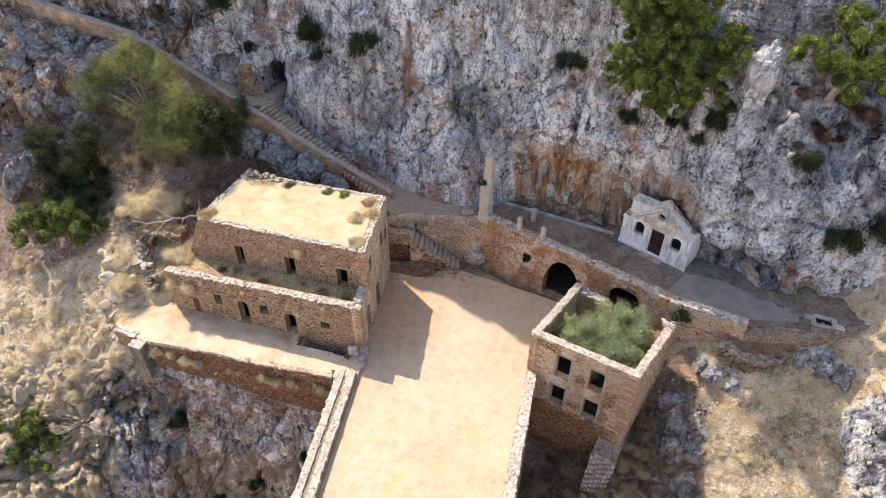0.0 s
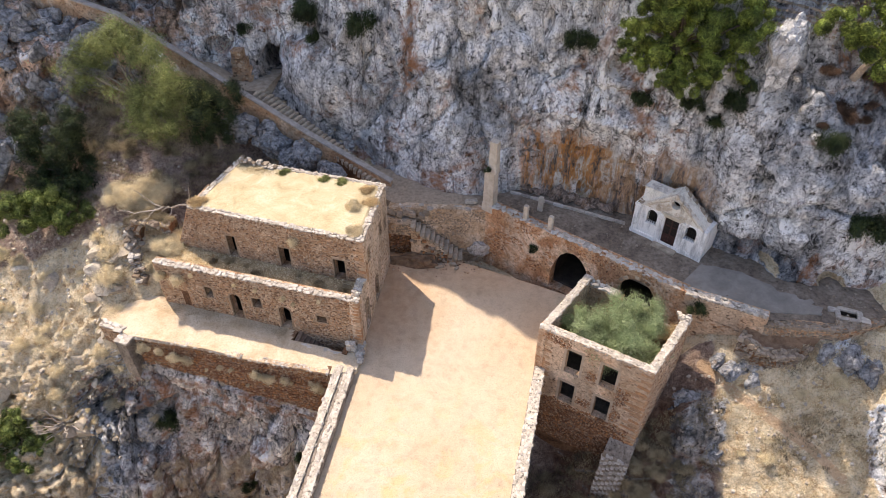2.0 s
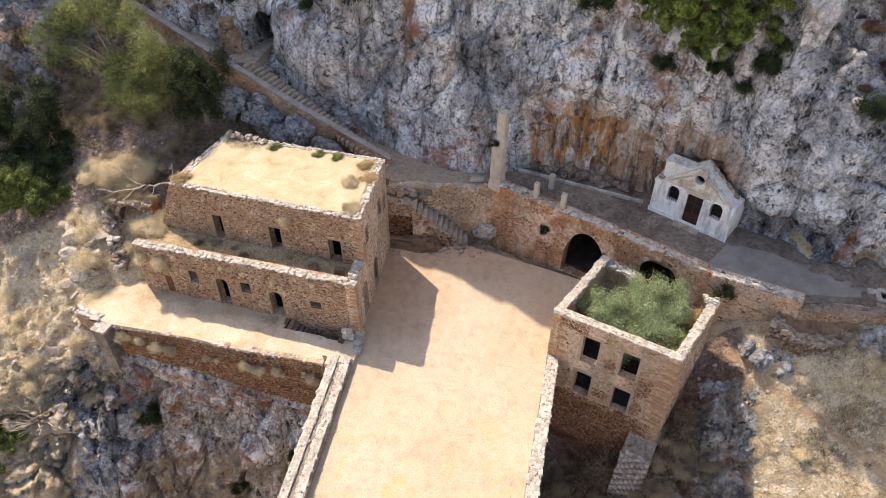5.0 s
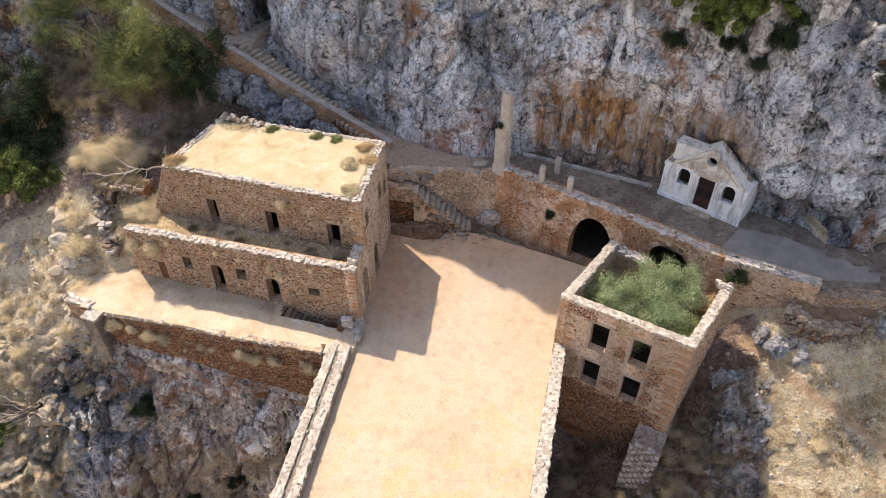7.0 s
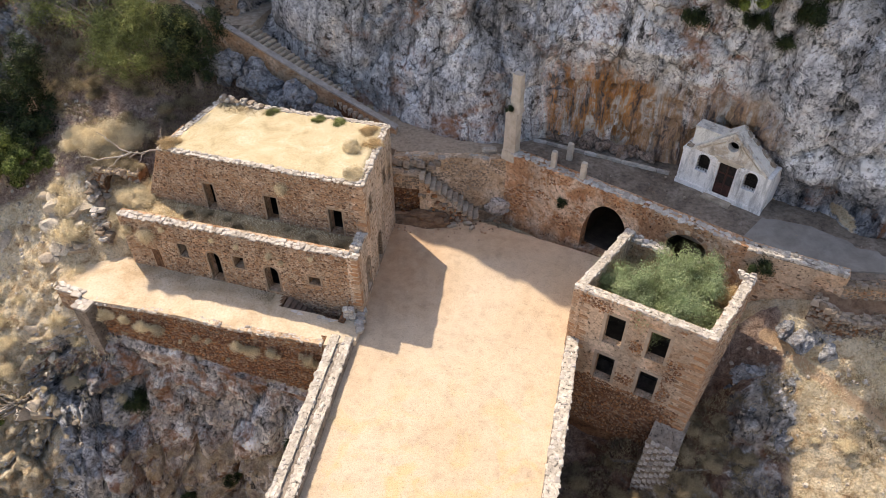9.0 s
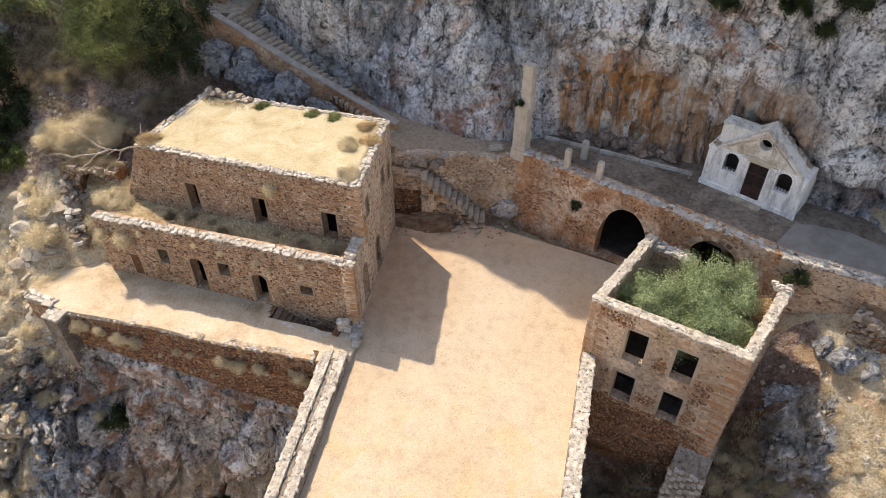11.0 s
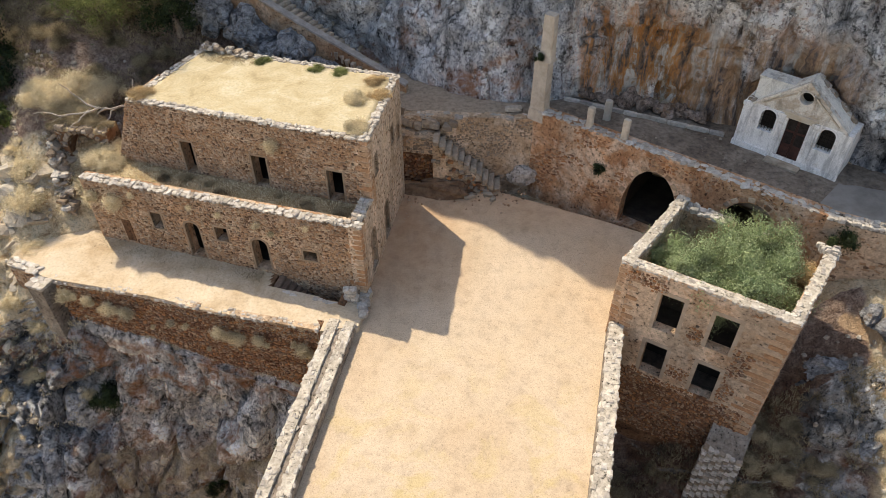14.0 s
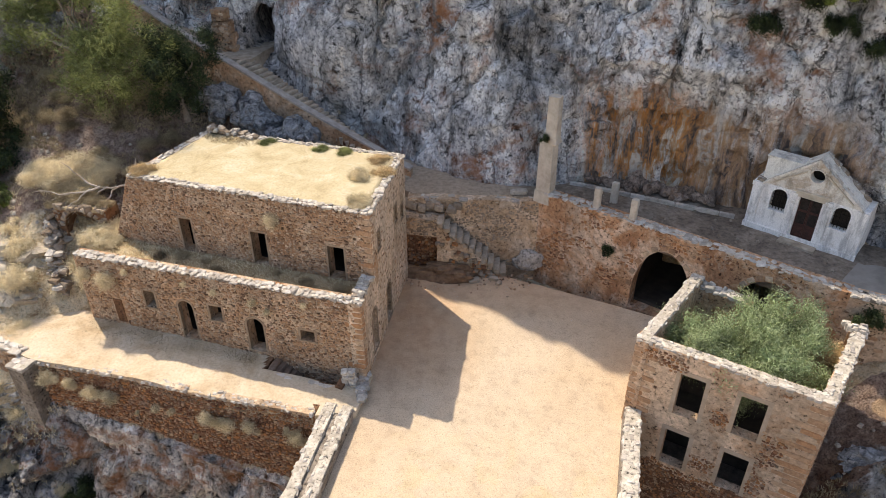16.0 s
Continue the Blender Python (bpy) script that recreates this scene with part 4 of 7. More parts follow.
    # two hollows: the cave at the head of the stairs and the niches of the alcove
    for c, r, push in (((-16.0, 62.5, 12.5), (1.15, 6.0, 1.6), 8.0), ((-21.0, 62.6, 14.0), (1.2, 3.5, 1.0), 2.4), ((-27.1, 64.8, 17.6), (1.1, 3.5, 1.2), 2.8), ((12.2, 50.8, 6.1), (0.8, 2, 0.9), 1.2), ((25.5, 40.3, 6.3), (1.0, 2, 1.0), 1.4), ((29.5, 39.5, 5.8), (1.3, 2, 0.9), 1.4), ((13.2, 50, 18), (1.1, 3, 1.0), 1.8), ((19.4, 46.4, 6.6), (3.8, 5.0, 3.0), 1.0), ((23.4, 42.0, 5.9), (2.8, 4.0, 2.0), 1.3)):
        k = np.clip(1 - np.sum(((Q - np.array(c)) / np.array(r)) ** 2, 1), 0, 1)
        Q[:, 1] += push * np.sqrt(k)
    faces = []
    idx = np.arange(nr * nc).reshape(nr, nc)
    a, b, c, d = idx[:-1, :-1].ravel(), idx[:-1, 1:].ravel(), idx[1:, 1:].ravel(), idx[1:, :-1].ravel()
    F = np.stack([a, b, c, d], 1)
    me = bpy.data.meshes.new("ground")
    me.vertices.add(len(Q))
    me.vertices.foreach_set("co", Q.ravel())
    me.loops.add(F.size)
    me.loops.foreach_set("vertex_index", F.ravel().astype(np.int32))
    me.polygons.add(len(F))
    me.polygons.foreach_set("loop_start", np.arange(0, F.size, 4, dtype=np.int32))
    me.update(calc_edges=True)
    me.validate()
    me.attributes.new("dry", "FLOAT", "POINT").data.foreach_set("value", dry.astype(np.float32))
    me.attributes.new("brush", "FLOAT", "POINT").data.foreach_set("value", brush.astype(np.float32))
    me.attributes.new("trod", "FLOAT", "POINT").data.foreach_set("value", trod.astype(np.float32))
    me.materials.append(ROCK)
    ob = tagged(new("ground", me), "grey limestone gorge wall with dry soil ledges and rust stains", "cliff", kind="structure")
    return ob, Q.reshape(nr, nc, 3), xs


GROUND, GQ, GX = build_ground()
VIS = GQ[40:330]


def ground_near(x, y, z=None):
    """A point of the ground sheet near (x, y), and near the height z where the sheet passes twice."""
    c = int(np.argmin(np.abs(GX - x)))
    col = GQ[:, c]
    d = (col[:, 1] - y) ** 2 + (0 if z is None else 0.6 * (col[:, 2] - z) ** 2)
    return Vector(col[int(np.argmin(d))])


# ---- the court, bridge, forecourt and terrace ----


def sheet(name, poly_fn, us, vs, zfn, material, label, skirt=1.2, amp=0.03, skip=None):
    """A walked surface as a fine grid with a skirt below; poly_fn(u, v) gives the plan point for u, v in 0..1."""
    nu, nv = us, vs
    P = np.array([[(*poly_fn(i / nu, j / nv),) for j in range(nv + 1)] for i in range(nu + 1)], float).reshape(-1, 2)
    Z = zfn(P[:, 0], P[:, 1])
    P3 = np.column_stack([P, Z])
    P3[:, 2] += fbm(P3 * np.array((1, 1, 0)), 1.5, 3, 21) * amp
    v = [tuple(p) for p in P3]
    idx = np.arange((nu + 1) * (nv + 1)).reshape(nu + 1, nv + 1)
    f = [(idx[i, j], idx[i + 1, j], idx[i + 1, j + 1], idx[i, j + 1]) for i in range(nu) for j in range(nv)]
    if skip:
        f = [q for q in f if not skip(sum(v[k][0] for k in q) / 4, sum(v[k][1] for k in q) / 4)]
    rim = list(idx[:, 0]) + list(idx[-1, 1:]) + list(idx[-2::-1, -1]) + list(idx[0, -2:0:-1])
    o = len(v)
    n = len(rim)
    v += [v[i] for i in rim] + [(v[i][0], v[i][1], v[i][2] - skirt) for i in rim]
    f += [(o + (k + 1) % n, o + k, o + n + k, o + n + (k + 1) % n) for k in range(n)]
    return solo(name, (v, f), material, label, "ground", "structure", smooth=True)


def lerp2(a, b, t):
    return (a[0] + (b[0] - a[0]) * t, a[1] + (b[1] - a[1]) * t)


def court_z(x, y):
    return np.interp(y, [20, 35, 44, 60], [-0.35, -0.28, 0.28, 0.34])


BL_FAR, BL_NEAR = (-7.0, 35.5), (-15.0, -9.0)      # inner line of the left parapet
BR_FAR, BR_NEAR = (6.75, 35.2), (-4.1, -9.0)       # inner line of the right parapet
C_LEFT, C_RIGHT = [BL_NEAR, (-7.05, 35.6), (-6.0, 51.0)], [(BR_NEAR[0] + 0.1, -9.0), (6.9, 35.3), (17.0, 40.3)]


def bent(poly, v, at=0.66):
    return lerp2(poly[0], poly[1], v / at) if v < at else lerp2(poly[1], poly[2], (v - at) / (1 - at))


sheet("court", lambda u, v: lerp2(bent(C_LEFT, v), bent(C_RIGHT, v), u), 40, 120, court_z, SAND, "sunlit pale orange gravel court running out onto the bridge", 1.0)
F_OUT = [(-27.9, 40.0), (-25.4, 38.5), (-19.3, 37.3), (-15.9, 36.35), (-9.0, 34.85), (-6.9, 35.3)]
F_IN = [(-27.4, 42.6), (-24.5, 43.0), (-18.5, 41.4), (-12.5, 39.8), (-7.2, 38.4), (-6.3, 38.2)]


def along(poly, t):
    k = min(int(t * (len(poly) - 1)), len(poly) - 2)
    return lerp2(poly[k], poly[k + 1], t * (len(poly) - 1) - k)


# the forecourt leaves out the stair pit beside the house


def fore_z(x, y):
    base = np.interp(x, [-29, -24, -18, -8, -6.5], [1.1, 0.75, 0.62, 0.4, 0.05])
    return base




def in_pit(x, y):
    """The stair pit lies open between the house wall and the forecourt."""
    return -12.25 < x < -7.9 and 38.2 - 0.27 * (x + 12.2) < y < 39.5 - 0.27 * (x + 12.2)


sheet("forecourt", lambda u, v: lerp2(along(F_OUT, u), along(F_IN, u), v), 150, 28, fore_z, PALE_EARTH, "narrow forecourt of pale trodden earth before the house", 0.9, 0.05, in_pit)
# terrace before the chapel, up to the cliff
T_FRONT = [(-6.5, 51.7), (-4.6, 49.9), (1.2, 49.6), (3.8, 49.15), (18.2, 38.6), (23.3, 36.1), (29.0, 35.7), (34.5, 37.0)]
T_BACK = [(-7.5, 55.6), (-4.5, 56.0), (1.2, 53.5), (4.5, 53.0), (18.5, 48.0), (25.5, 42.0), (30.0, 41.0), (35.0, 40.6)]
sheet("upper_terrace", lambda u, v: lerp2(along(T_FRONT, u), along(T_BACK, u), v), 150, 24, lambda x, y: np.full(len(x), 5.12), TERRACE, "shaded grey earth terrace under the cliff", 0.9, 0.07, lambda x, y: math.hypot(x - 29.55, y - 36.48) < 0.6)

# ---- walls ----


def wall_thing(name, label, category="wall", kind="structure"):
    return thing(name, label, category, (0, 0, 0), kind=kind)


# bridge: side walls and parapets
def parapet(name, far, near, out, z_far, label, double):
    w = Wall(near, far) if out < 0 else Wall(far, near)   # outside on the right of the run
    t = wall_thing(name, label, "parapet wall")
    width = 1.5 if double else 0.8
    w2 = w
    zt = z_far
    g = Geo()
    # the body stands outside the deck's edge
    for a in np.arange(0, w.L, 4.0):
        w.block(g, a, min(a + 4.0, w.L), -0.02, width, -14.0, zt - 0.22)
    part("masonry", g.data, CAPBED, t)
    if double:
        coping(w, 0, w.L, zt - 0.24, t, S_PALE, 0.6, 3, 0.28, 0.15, 0.6, 0.6, bed=PALEBED, fill=0.8, turn=0.12)
        coping(w, 0, w.L, zt - 0.2, t, S_PALE, 0.62, 3, 0.28, 0.17, 0.6, 1.5, bed=PALEBED, fill=0.8, turn=0.12)
    else:
        coping(w, 0, w.L, zt - 0.2, t, S_PALE, 0.8, 3, 0.32, 0.16, 0.5, 0.82, bed=PALEBED, fill=0.8)
    return t


parapet("bridge_parapet_west", BL_FAR, BL_NEAR, 1, 0.55, "broad low bridge parapet with two rows of pale capping slabs", True)
parapet("bridge_parapet_east", BR_FAR, BR_NEAR, -1, 1.0, "low bridge parapet capped with pale rough stones", False)

# forecourt retaining wall, red rubble over the ravine
fw = wall_thing("forecourt_wall", "red-brown rubble retaining wall with pale capping stones above the ravine")
for k in range(1, len(F_OUT) - 2):
    w = Wall(F_OUT[k], F_OUT[k + 1])
    g = Geo()
    w.block(g, -0.1, w.L + 0.1, -0.8, 0.0, -6.5, 0.35 + 0.06 * (4 - k))
    part("masonry", g.data, W_PATH, fw)
    rubble(w, 0, w.L, -5.2, 0.4, (), fw, S_RED, S_RED_J, lambda s, z: z > -2, 95, 0.06, 0.85, 0.07, 50 + k)
    coping(w, 0, w.L, 0.36 + 0.06 * (4 - k), fw, S_PALE, 0.5, 3, 0.22, 0.13, 1.0, 0.07, bed=W_EARTH, fill=0.8, keep=0.62)
# the buttress and the short return at its end
bt = wall_thing("buttress", "weathered masonry buttress at the forecourt corner", "buttress")
w = Wall((-25.9, 38.6), (-24.9, 38.2))
g = Geo()
w.block(g, 0, w.L, -0.8, 0.75, -5.0, 0.75)
part("masonry", g.data, CAPBED, bt)
rubble(w, 0.05, w.L - 0.05, -4.0, 0.7, (), bt, S_GREY, S_GREY_J, None, 60, 0.1, 1.1, 0.06, 61)
coping(w, -0.05, w.L + 0.05, 0.72, bt, S_PALE, 1.5, 3, 0.4, 0.12, 0.4, 0.8, bed=PALEBED, fill=0.6)
w = Wall((-27.9, 39.5), (-25.9, 38.7))
g = Geo()
w.block(g, 0, w.L, -0.6, 0.0, -3.5, 0.9)
rt = wall_thing("platform_wall", "low broken wall of the forecourt's end platform", "wall")
part("masonry", g.data, W_HOUSE, rt)
rubble(w, 0, w.L, -2.5, 0.8, (), rt, S_WARM, S_WARM_J, None, 60, 0.12, 1.1, 0.06, 62)
coping(w, 0, w.L, 0.88, rt, S_PALE, 0.65, 2, 0.5, 0.2, 0.5, 0.05)

# retaining wall of the upper terrace, with its two vaults
R1, R2, R3, R4, R5 = (3.5, 48.8), (17.9, 38.2), (23.1, 35.65), (28.6, 35.0), (34.0, 36.3)
RW = Wall(R1, R2)
ret = wall_thing("terrace_wall", "orange-brown plastered retaining wall with two vaulted openings")
VAULTS = ((6.75, 10.35, 0.0, 4.65, 3.4), (12.75, 15.9, 0.0, 4.95, 1.9))
g = Geo()
RW.solid(g, 0, RW.L, -1.5, 5.85, 0.9, VAULTS)
part("masonry", g.data, W_RET, ret)
for a, b, lo, hi, arch in VAULTS:       # rooms behind, near-black in place of their shade
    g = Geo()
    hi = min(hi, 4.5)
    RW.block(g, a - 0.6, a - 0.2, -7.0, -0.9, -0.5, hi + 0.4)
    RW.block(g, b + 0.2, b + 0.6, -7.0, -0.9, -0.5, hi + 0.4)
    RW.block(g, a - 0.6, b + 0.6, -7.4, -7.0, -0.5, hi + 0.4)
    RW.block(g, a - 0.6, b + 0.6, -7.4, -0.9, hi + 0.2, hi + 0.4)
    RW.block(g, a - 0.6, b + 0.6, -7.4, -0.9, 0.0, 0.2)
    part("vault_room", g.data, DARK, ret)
for a, b, lo, hi, arch in VAULTS:
    n, c, r = 12, (a + b) / 2, (b - a) / 2
    for i in range(n):                  # voussoirs round the mouth
        t = math.pi * (i + 0.5) / n
        s, z = c - (r + 0.2) * math.cos(t), hi - arch + (arch + 0.2) * math.sin(t)
        piece("voussoir", RND.choice(stones_of(S_WARM, "quoin")), RW.matrix(s, -0.2, z, (0.42, 0.5, 0.34), t - math.pi / 2), ret)
rubble(RW, 0, RW.L, 0.3, 5.6, VAULTS, ret, S_RED, S_RED_J, lambda s, z: s < 7 and z < 4, 240, 0.3, 0.9, 0.03, 71, lambda s, z: vnoise(np.array([[s, z, 3.0]]), 1.7, 4)[0] + (0.2 if s < 7 and z < 3.6 else -0.3) > 0.1)
coping(RW, 0.3, RW.L, 5.8, ret, S_PALE, 0.7, 2, 0.34, 0.1, 0.9, 0.02)
WL = Wall((-4.9, 49.3), (3.5, 48.85))
wl_t = wall_thing("stair_wall", "orange rubble retaining wall behind the small court stairs")
g = Geo()
WL.block(g, 0, WL.L, -0.8, 0, -1.5, 5.1)
part("masonry", g.data, W_EARTH, wl_t)
rubble(WL, 0, WL.L, 0.2, 5.0, (), wl_t, S_GREY, S_GREY_J, None, 120, 0.25, 0.8, 0.03, 72, lambda s, z: vnoise(np.array([[s, z, 9.0]]), 1.5, 4)[0] > 0.0)
coping(WL, 0, WL.L, 5.0, wl_t, S_PALE, 0.7, 2, 0.4, 0.14, 0.9, 0.03, bed=W_EARTH, fill=0.9, keep=0.45)
RE = thing("terrace_edge_wall", "broken rubble edge wall of the terrace beside the slope", "wall", kind="structure")
for k, (a, b) in enumerate(((R2, R3), (R3, R4), (R4, R5))):
    w = Wall(a, b)
    g = Geo()
    w.block(g, 0, w.L + 0.1, -0.8, 0, 0.5 if k == 0 else 2.2, 5.8 if k == 0 else 5.05)
    part("masonry", g.data, (W_TOWER, W_HOUSE, W_RET)[k], RE)
    rubble(w, 0, w.L, 1.0 if k == 0 else 2.6, 5.2 if k == 0 else 5.0, (), RE, S_GREY if k == 1 else S_WARM, S_GREY_J if k == 1 else S_WARM_J, None, 90, 0.75 if k == 0 else 0.06, 1.1, 0.05, 73 + k)
    coping(w, 0, w.L, 5.75 if k == 0 else 4.98, RE, S_PALE if k == 0 else S_GREY, 0.7, 3, 0.32, 0.16, 0.8, 0.06)


# ---- the house ----
H_UFL, H_UFR, H_UBR, H_UBL = (-20.2, 44.5), (-6.2, 40.3), (-4.9, 47.4), (-17.6, 51.0)
H_LFL, H_LFR = (-24.5, 42.6), (-6.6, 37.8)
PUT = lambda pts: tuple((a, a + 0.16, z, z + 0.17, 0) for a, z in pts)
U_PUT = PUT(((1.3, 7.9), (2.0, 5.9), (4.9, 7.4), (5.6, 5.7), (6.6, 6.0), (9.4, 7.2), (10.3, 6.1), (11.1, 7.9), (13.6, 7.3), (13.8, 5.5), (4.2, 8.1), (7.7, 8.0)))
L_PUT = PUT(((4.4, 3.6), (6.9, 3.9), (11.0, 3.5), (13.6, 3.4), (16.6, 3.5), (17.2, 2.4), (14.1, 4.4)))
house = thing("stone_house", "two-storey ruined rubble-stone house with an earth roof and terrace", "house", (-12, 43, 0.5))
UW, LW, SW = Wall(H_UFL, H_UFR), Wall(H_LFL, H_LFR), Wall(H_LFR, H_UBR)
BW, WW = Wall(H_UBR, H_UBL), Wall(H_UBL, H_UFL)
U_HOLES = ((2.85, 3.6, 4.66, 6.8, 0), (7.42, 8.33, 4.66, 6.72, 0), (12.05, 13.0, 4.66, 6.66, 0))
L_HOLES = ((3.1, 3.65, 0.9, 2.5, 0), (5.35, 6.03, 2.38, 3.53, 0), (7.48, 8.4, 0.7, 3.3, 0.45), (9.48, 10.25, 2.35, 3.33, 0), (11.7, 12.68, 0.72, 2.98, 0.48), (14.92, 15.75, 2.15, 2.8, 0))
S_HOLES = ((1.75, 2.6, 0.6, 3.3, 0.42), (4.75, 5.6, 0.6, 3.05, 0.42), (3.55, 4.0, 6.2, 7.3, 0), (7.2, 7.6, 5.9, 6.9, 0), (8.6, 9.0, 5.3, 6.2, 0))
g = Geo()
UW.solid(g, 0, UW.L, 4.4, 9.0, 0.7, U_HOLES + U_PUT)
part("upper_front_wall", g.data, W_HOUSE, house)
rubble(UW, 0.2, UW.L - 0.3, 4.7, 8.95, U_HOLES + U_PUT, house, S_WARM, S_WARM_J, lambda s, z: s > 11, 290, 0.05, 0.7, 0.045, 81)
g = Geo()
g.hexa([UW.p(-2.4, 0, 3.6), UW.p(0.05, 0, 3.6), UW.p(0.05, -3.2, 3.6), UW.p(-2.0, -3.2, 3.6), UW.p(-0.05, -0.003, 8.95), UW.p(0.05, -0.003, 8.95), UW.p(0.05, -3.2, 8.95), UW.p(-0.05, -3.2, 8.95)])
part("battered_end", g.data, W_HOUSE, house, "sloping rubble footing of the house end")
rubble(UW, -2.4, 0.25, 4.2, 8.9, (), house, S_WARM, S_WARM_J, None, 0, 0.05, 0.75, 0.05, 86, lambda s, z: s > -2.3 * (8.95 - z) / 5.35)
g = Geo()
LW.solid(g, 1.2, LW.L, -1.6, 5.2, 0.7, L_HOLES[1:] + L_PUT)
part("lower_front_wall", g.data, W_HOUSE, house)
rubble(LW, 1.3, LW.L - 0.4, -1.4, 5.15, L_HOLES + L_PUT, house, S_WARM, S_WARM_J, lambda s, z: s > 15, 290, 0.05, 0.74, 0.05, 82)
g = Geo()
LW.block(g, 3.1, 3.65, -0.1, 0.04, 0.9, 2.5)
part("blocked_doorway", g.data, W_PATH, house, "walled-up doorway of red rubble")
g = Geo()
SW.solid(g, 0.003, 2.6, -1.0, 5.2, 0.7, [h for h in S_HOLES if h[0] < 2.0])
SW.solid(g, 2.6, SW.L, -1.0, 9.0, 0.7, [h for h in S_HOLES if h[0] > 2.6])
part("gable_wall", g.data, W_GABLE, house)
rubble(SW, 0.3, SW.L - 0.2, 0.2, 5.1, S_HOLES, house, S_WARM, S_WARM_J, None, 120, 0.86, 0.75, 0.02, 83)
rubble(SW, 2.7, SW.L - 0.2, 5.1, 8.9, S_HOLES, house, S_WARM, S_WARM_J, None, 60, 0.88, 0.75, 0.02, 84)
g = Geo()
BW.block(g, 0.05, BW.L - 0.05, -0.7, 0, -0.5, 9.0)
part("back_wall", g.data, W_HOUSE, house)
g = Geo()
WW.block(g, 0.05, WW.L - 0.05, -0.7, 0, -0.5, 9.0)
part("west_wall", g.data, W_HOUSE, house)
rubble(WW, 0.1, WW.L - 0.1, 4, 8.9, (), house, S_WARM, S_WARM_J, None, 60, 0.15, 1.0, 0.05, 85)
quoins(UW, 1, 4.7, 8.95, house)
quoins(LW, 1, 0.5, 5.1, house)
for wl_, hs in ((UW, U_HOLES), (LW, L_HOLES[1:]), (SW, S_HOLES)):
    for h in hs:
        surround(wl_, h, house, FRAME2, 0.13, 0.02)
# roof of earth and dry grass inside the rim
RI = [UW.p(0.4, -0.36, 0)[:2], UW.p(UW.L - 0.38, -0.36, 0)[:2], BW.p(0.38, -0.36, 0)[:2], BW.p(BW.L - 0.4, -0.36, 0)[:2]]


def patch(name, q, n, z, material, parent, amp, label="", thick=0.25):
    v, f = [], []
    for i in range(n + 1):
        for j in range(n + 1):
            p = lerp2(lerp2(q[0], q[1], i / n), lerp2(q[3], q[2], i / n), j / n)
            v.append((p[0], p[1], z))
    P = np.array(v)
    P[:, 2] += fbm(P, 1.6, 4, 31) * amp
    idx = np.arange((n + 1) ** 2).reshape(n + 1, n + 1)
    f = [(idx[i, j], idx[i + 1, j], idx[i + 1, j + 1], idx[i, j + 1]) for i in range(n) for j in range(n)]
    rim = list(idx[:, 0]) + list(idx[-1, 1:]) + list(idx[-2::-1, -1]) + list(idx[0, -2:0:-1])
    v = [tuple(p) for p in P]
    o = len(v)
    v += [(v[i][0], v[i][1], z - thick) for i in rim]
    f += [(rim[(k + 1) % len(rim)], rim[k], o + k, o + (k + 1) % len(rim)) for k in range(len(rim))]
    f.append(tuple(range(o, o + len(rim))))
    return part(name, (v, f), material, parent, label, True)


patch("earth_roof", RI, 40, 9.02, GRASS, house, 0.012, "flat earth roof with dry yellow grass")
for w, a, b in ((UW, 0, UW.L), (SW, 2.6, SW.L), (BW, 0, BW.L), (WW, 0, WW.L)):
    coping(w, a, b, 8.97, house, S_PALE, 0.46, 2, 0.22, 0.11, 0.9, 0.04)
coping(LW, 1.2, LW.L, 5.17, house, S_PALE, 0.55, 2, 0.22, 0.12, 0.9, 0.04)
coping(SW, 0.6, 2.5, 5.17, house, S_PALE, 0.68, 2, 0.3, 0.22, 0.9, 0.02)
# the terrace floor over the lower rooms; near-black inner floors and partitions paint the rooms' shade
TI = [LW.p(1.4, -0.65, 0)[:2], LW.p(LW.L - 0.6, -0.65, 0)[:2], UW.p(UW.L - 0.5, 0.0, 0)[:2], UW.p(-1.6, 0.0, 0)[:2]]
g = Geo()
g.prism([UW.p(-2.6, 0.3, 0)[:2], UW.p(0.05, 0.3, 0)[:2], UW.p(0.05, -2.6, 0)[:2], UW.p(-2.6, -2.6, 0)[:2]], 2.5, 4.66)
part("earth_bank", g.data, WEEDS, house, "earth bank at the terrace end")
patch("terrace_floor", TI, 30, 4.62, WEEDS, house, 0.04, "earth terrace with withered weeds")
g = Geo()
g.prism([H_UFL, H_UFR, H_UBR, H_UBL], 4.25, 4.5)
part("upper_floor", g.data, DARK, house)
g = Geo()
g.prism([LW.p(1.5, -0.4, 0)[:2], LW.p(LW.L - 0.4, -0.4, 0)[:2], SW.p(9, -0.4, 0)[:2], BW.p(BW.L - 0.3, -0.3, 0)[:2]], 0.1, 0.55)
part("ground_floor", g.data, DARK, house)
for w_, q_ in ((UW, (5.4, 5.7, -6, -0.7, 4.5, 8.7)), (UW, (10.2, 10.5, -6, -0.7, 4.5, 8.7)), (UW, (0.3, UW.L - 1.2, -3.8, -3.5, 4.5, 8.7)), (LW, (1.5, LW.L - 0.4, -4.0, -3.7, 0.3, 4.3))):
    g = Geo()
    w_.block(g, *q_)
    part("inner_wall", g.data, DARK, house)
# stub of the higher rear corner
for k in range(44):
    s_ = BW.L - 0.2 - RND.random() * 3.6
    up = 0.42 * max(0, 1 - abs(BW.L - 1.2 - s_) / 2.6)
    piece("cap_stone", RND.choice(stones_of(S_PALE if k % 2 else S_GREY)), BW.matrix(s_, -0.3 + RND.uniform(-0.22, 0.22), 9.08 + up * RND.random(), (RND.uniform(0.2, 0.4), RND.uniform(0.22, 0.4), 0.24), RND.uniform(-0.4, 0.4)), house)

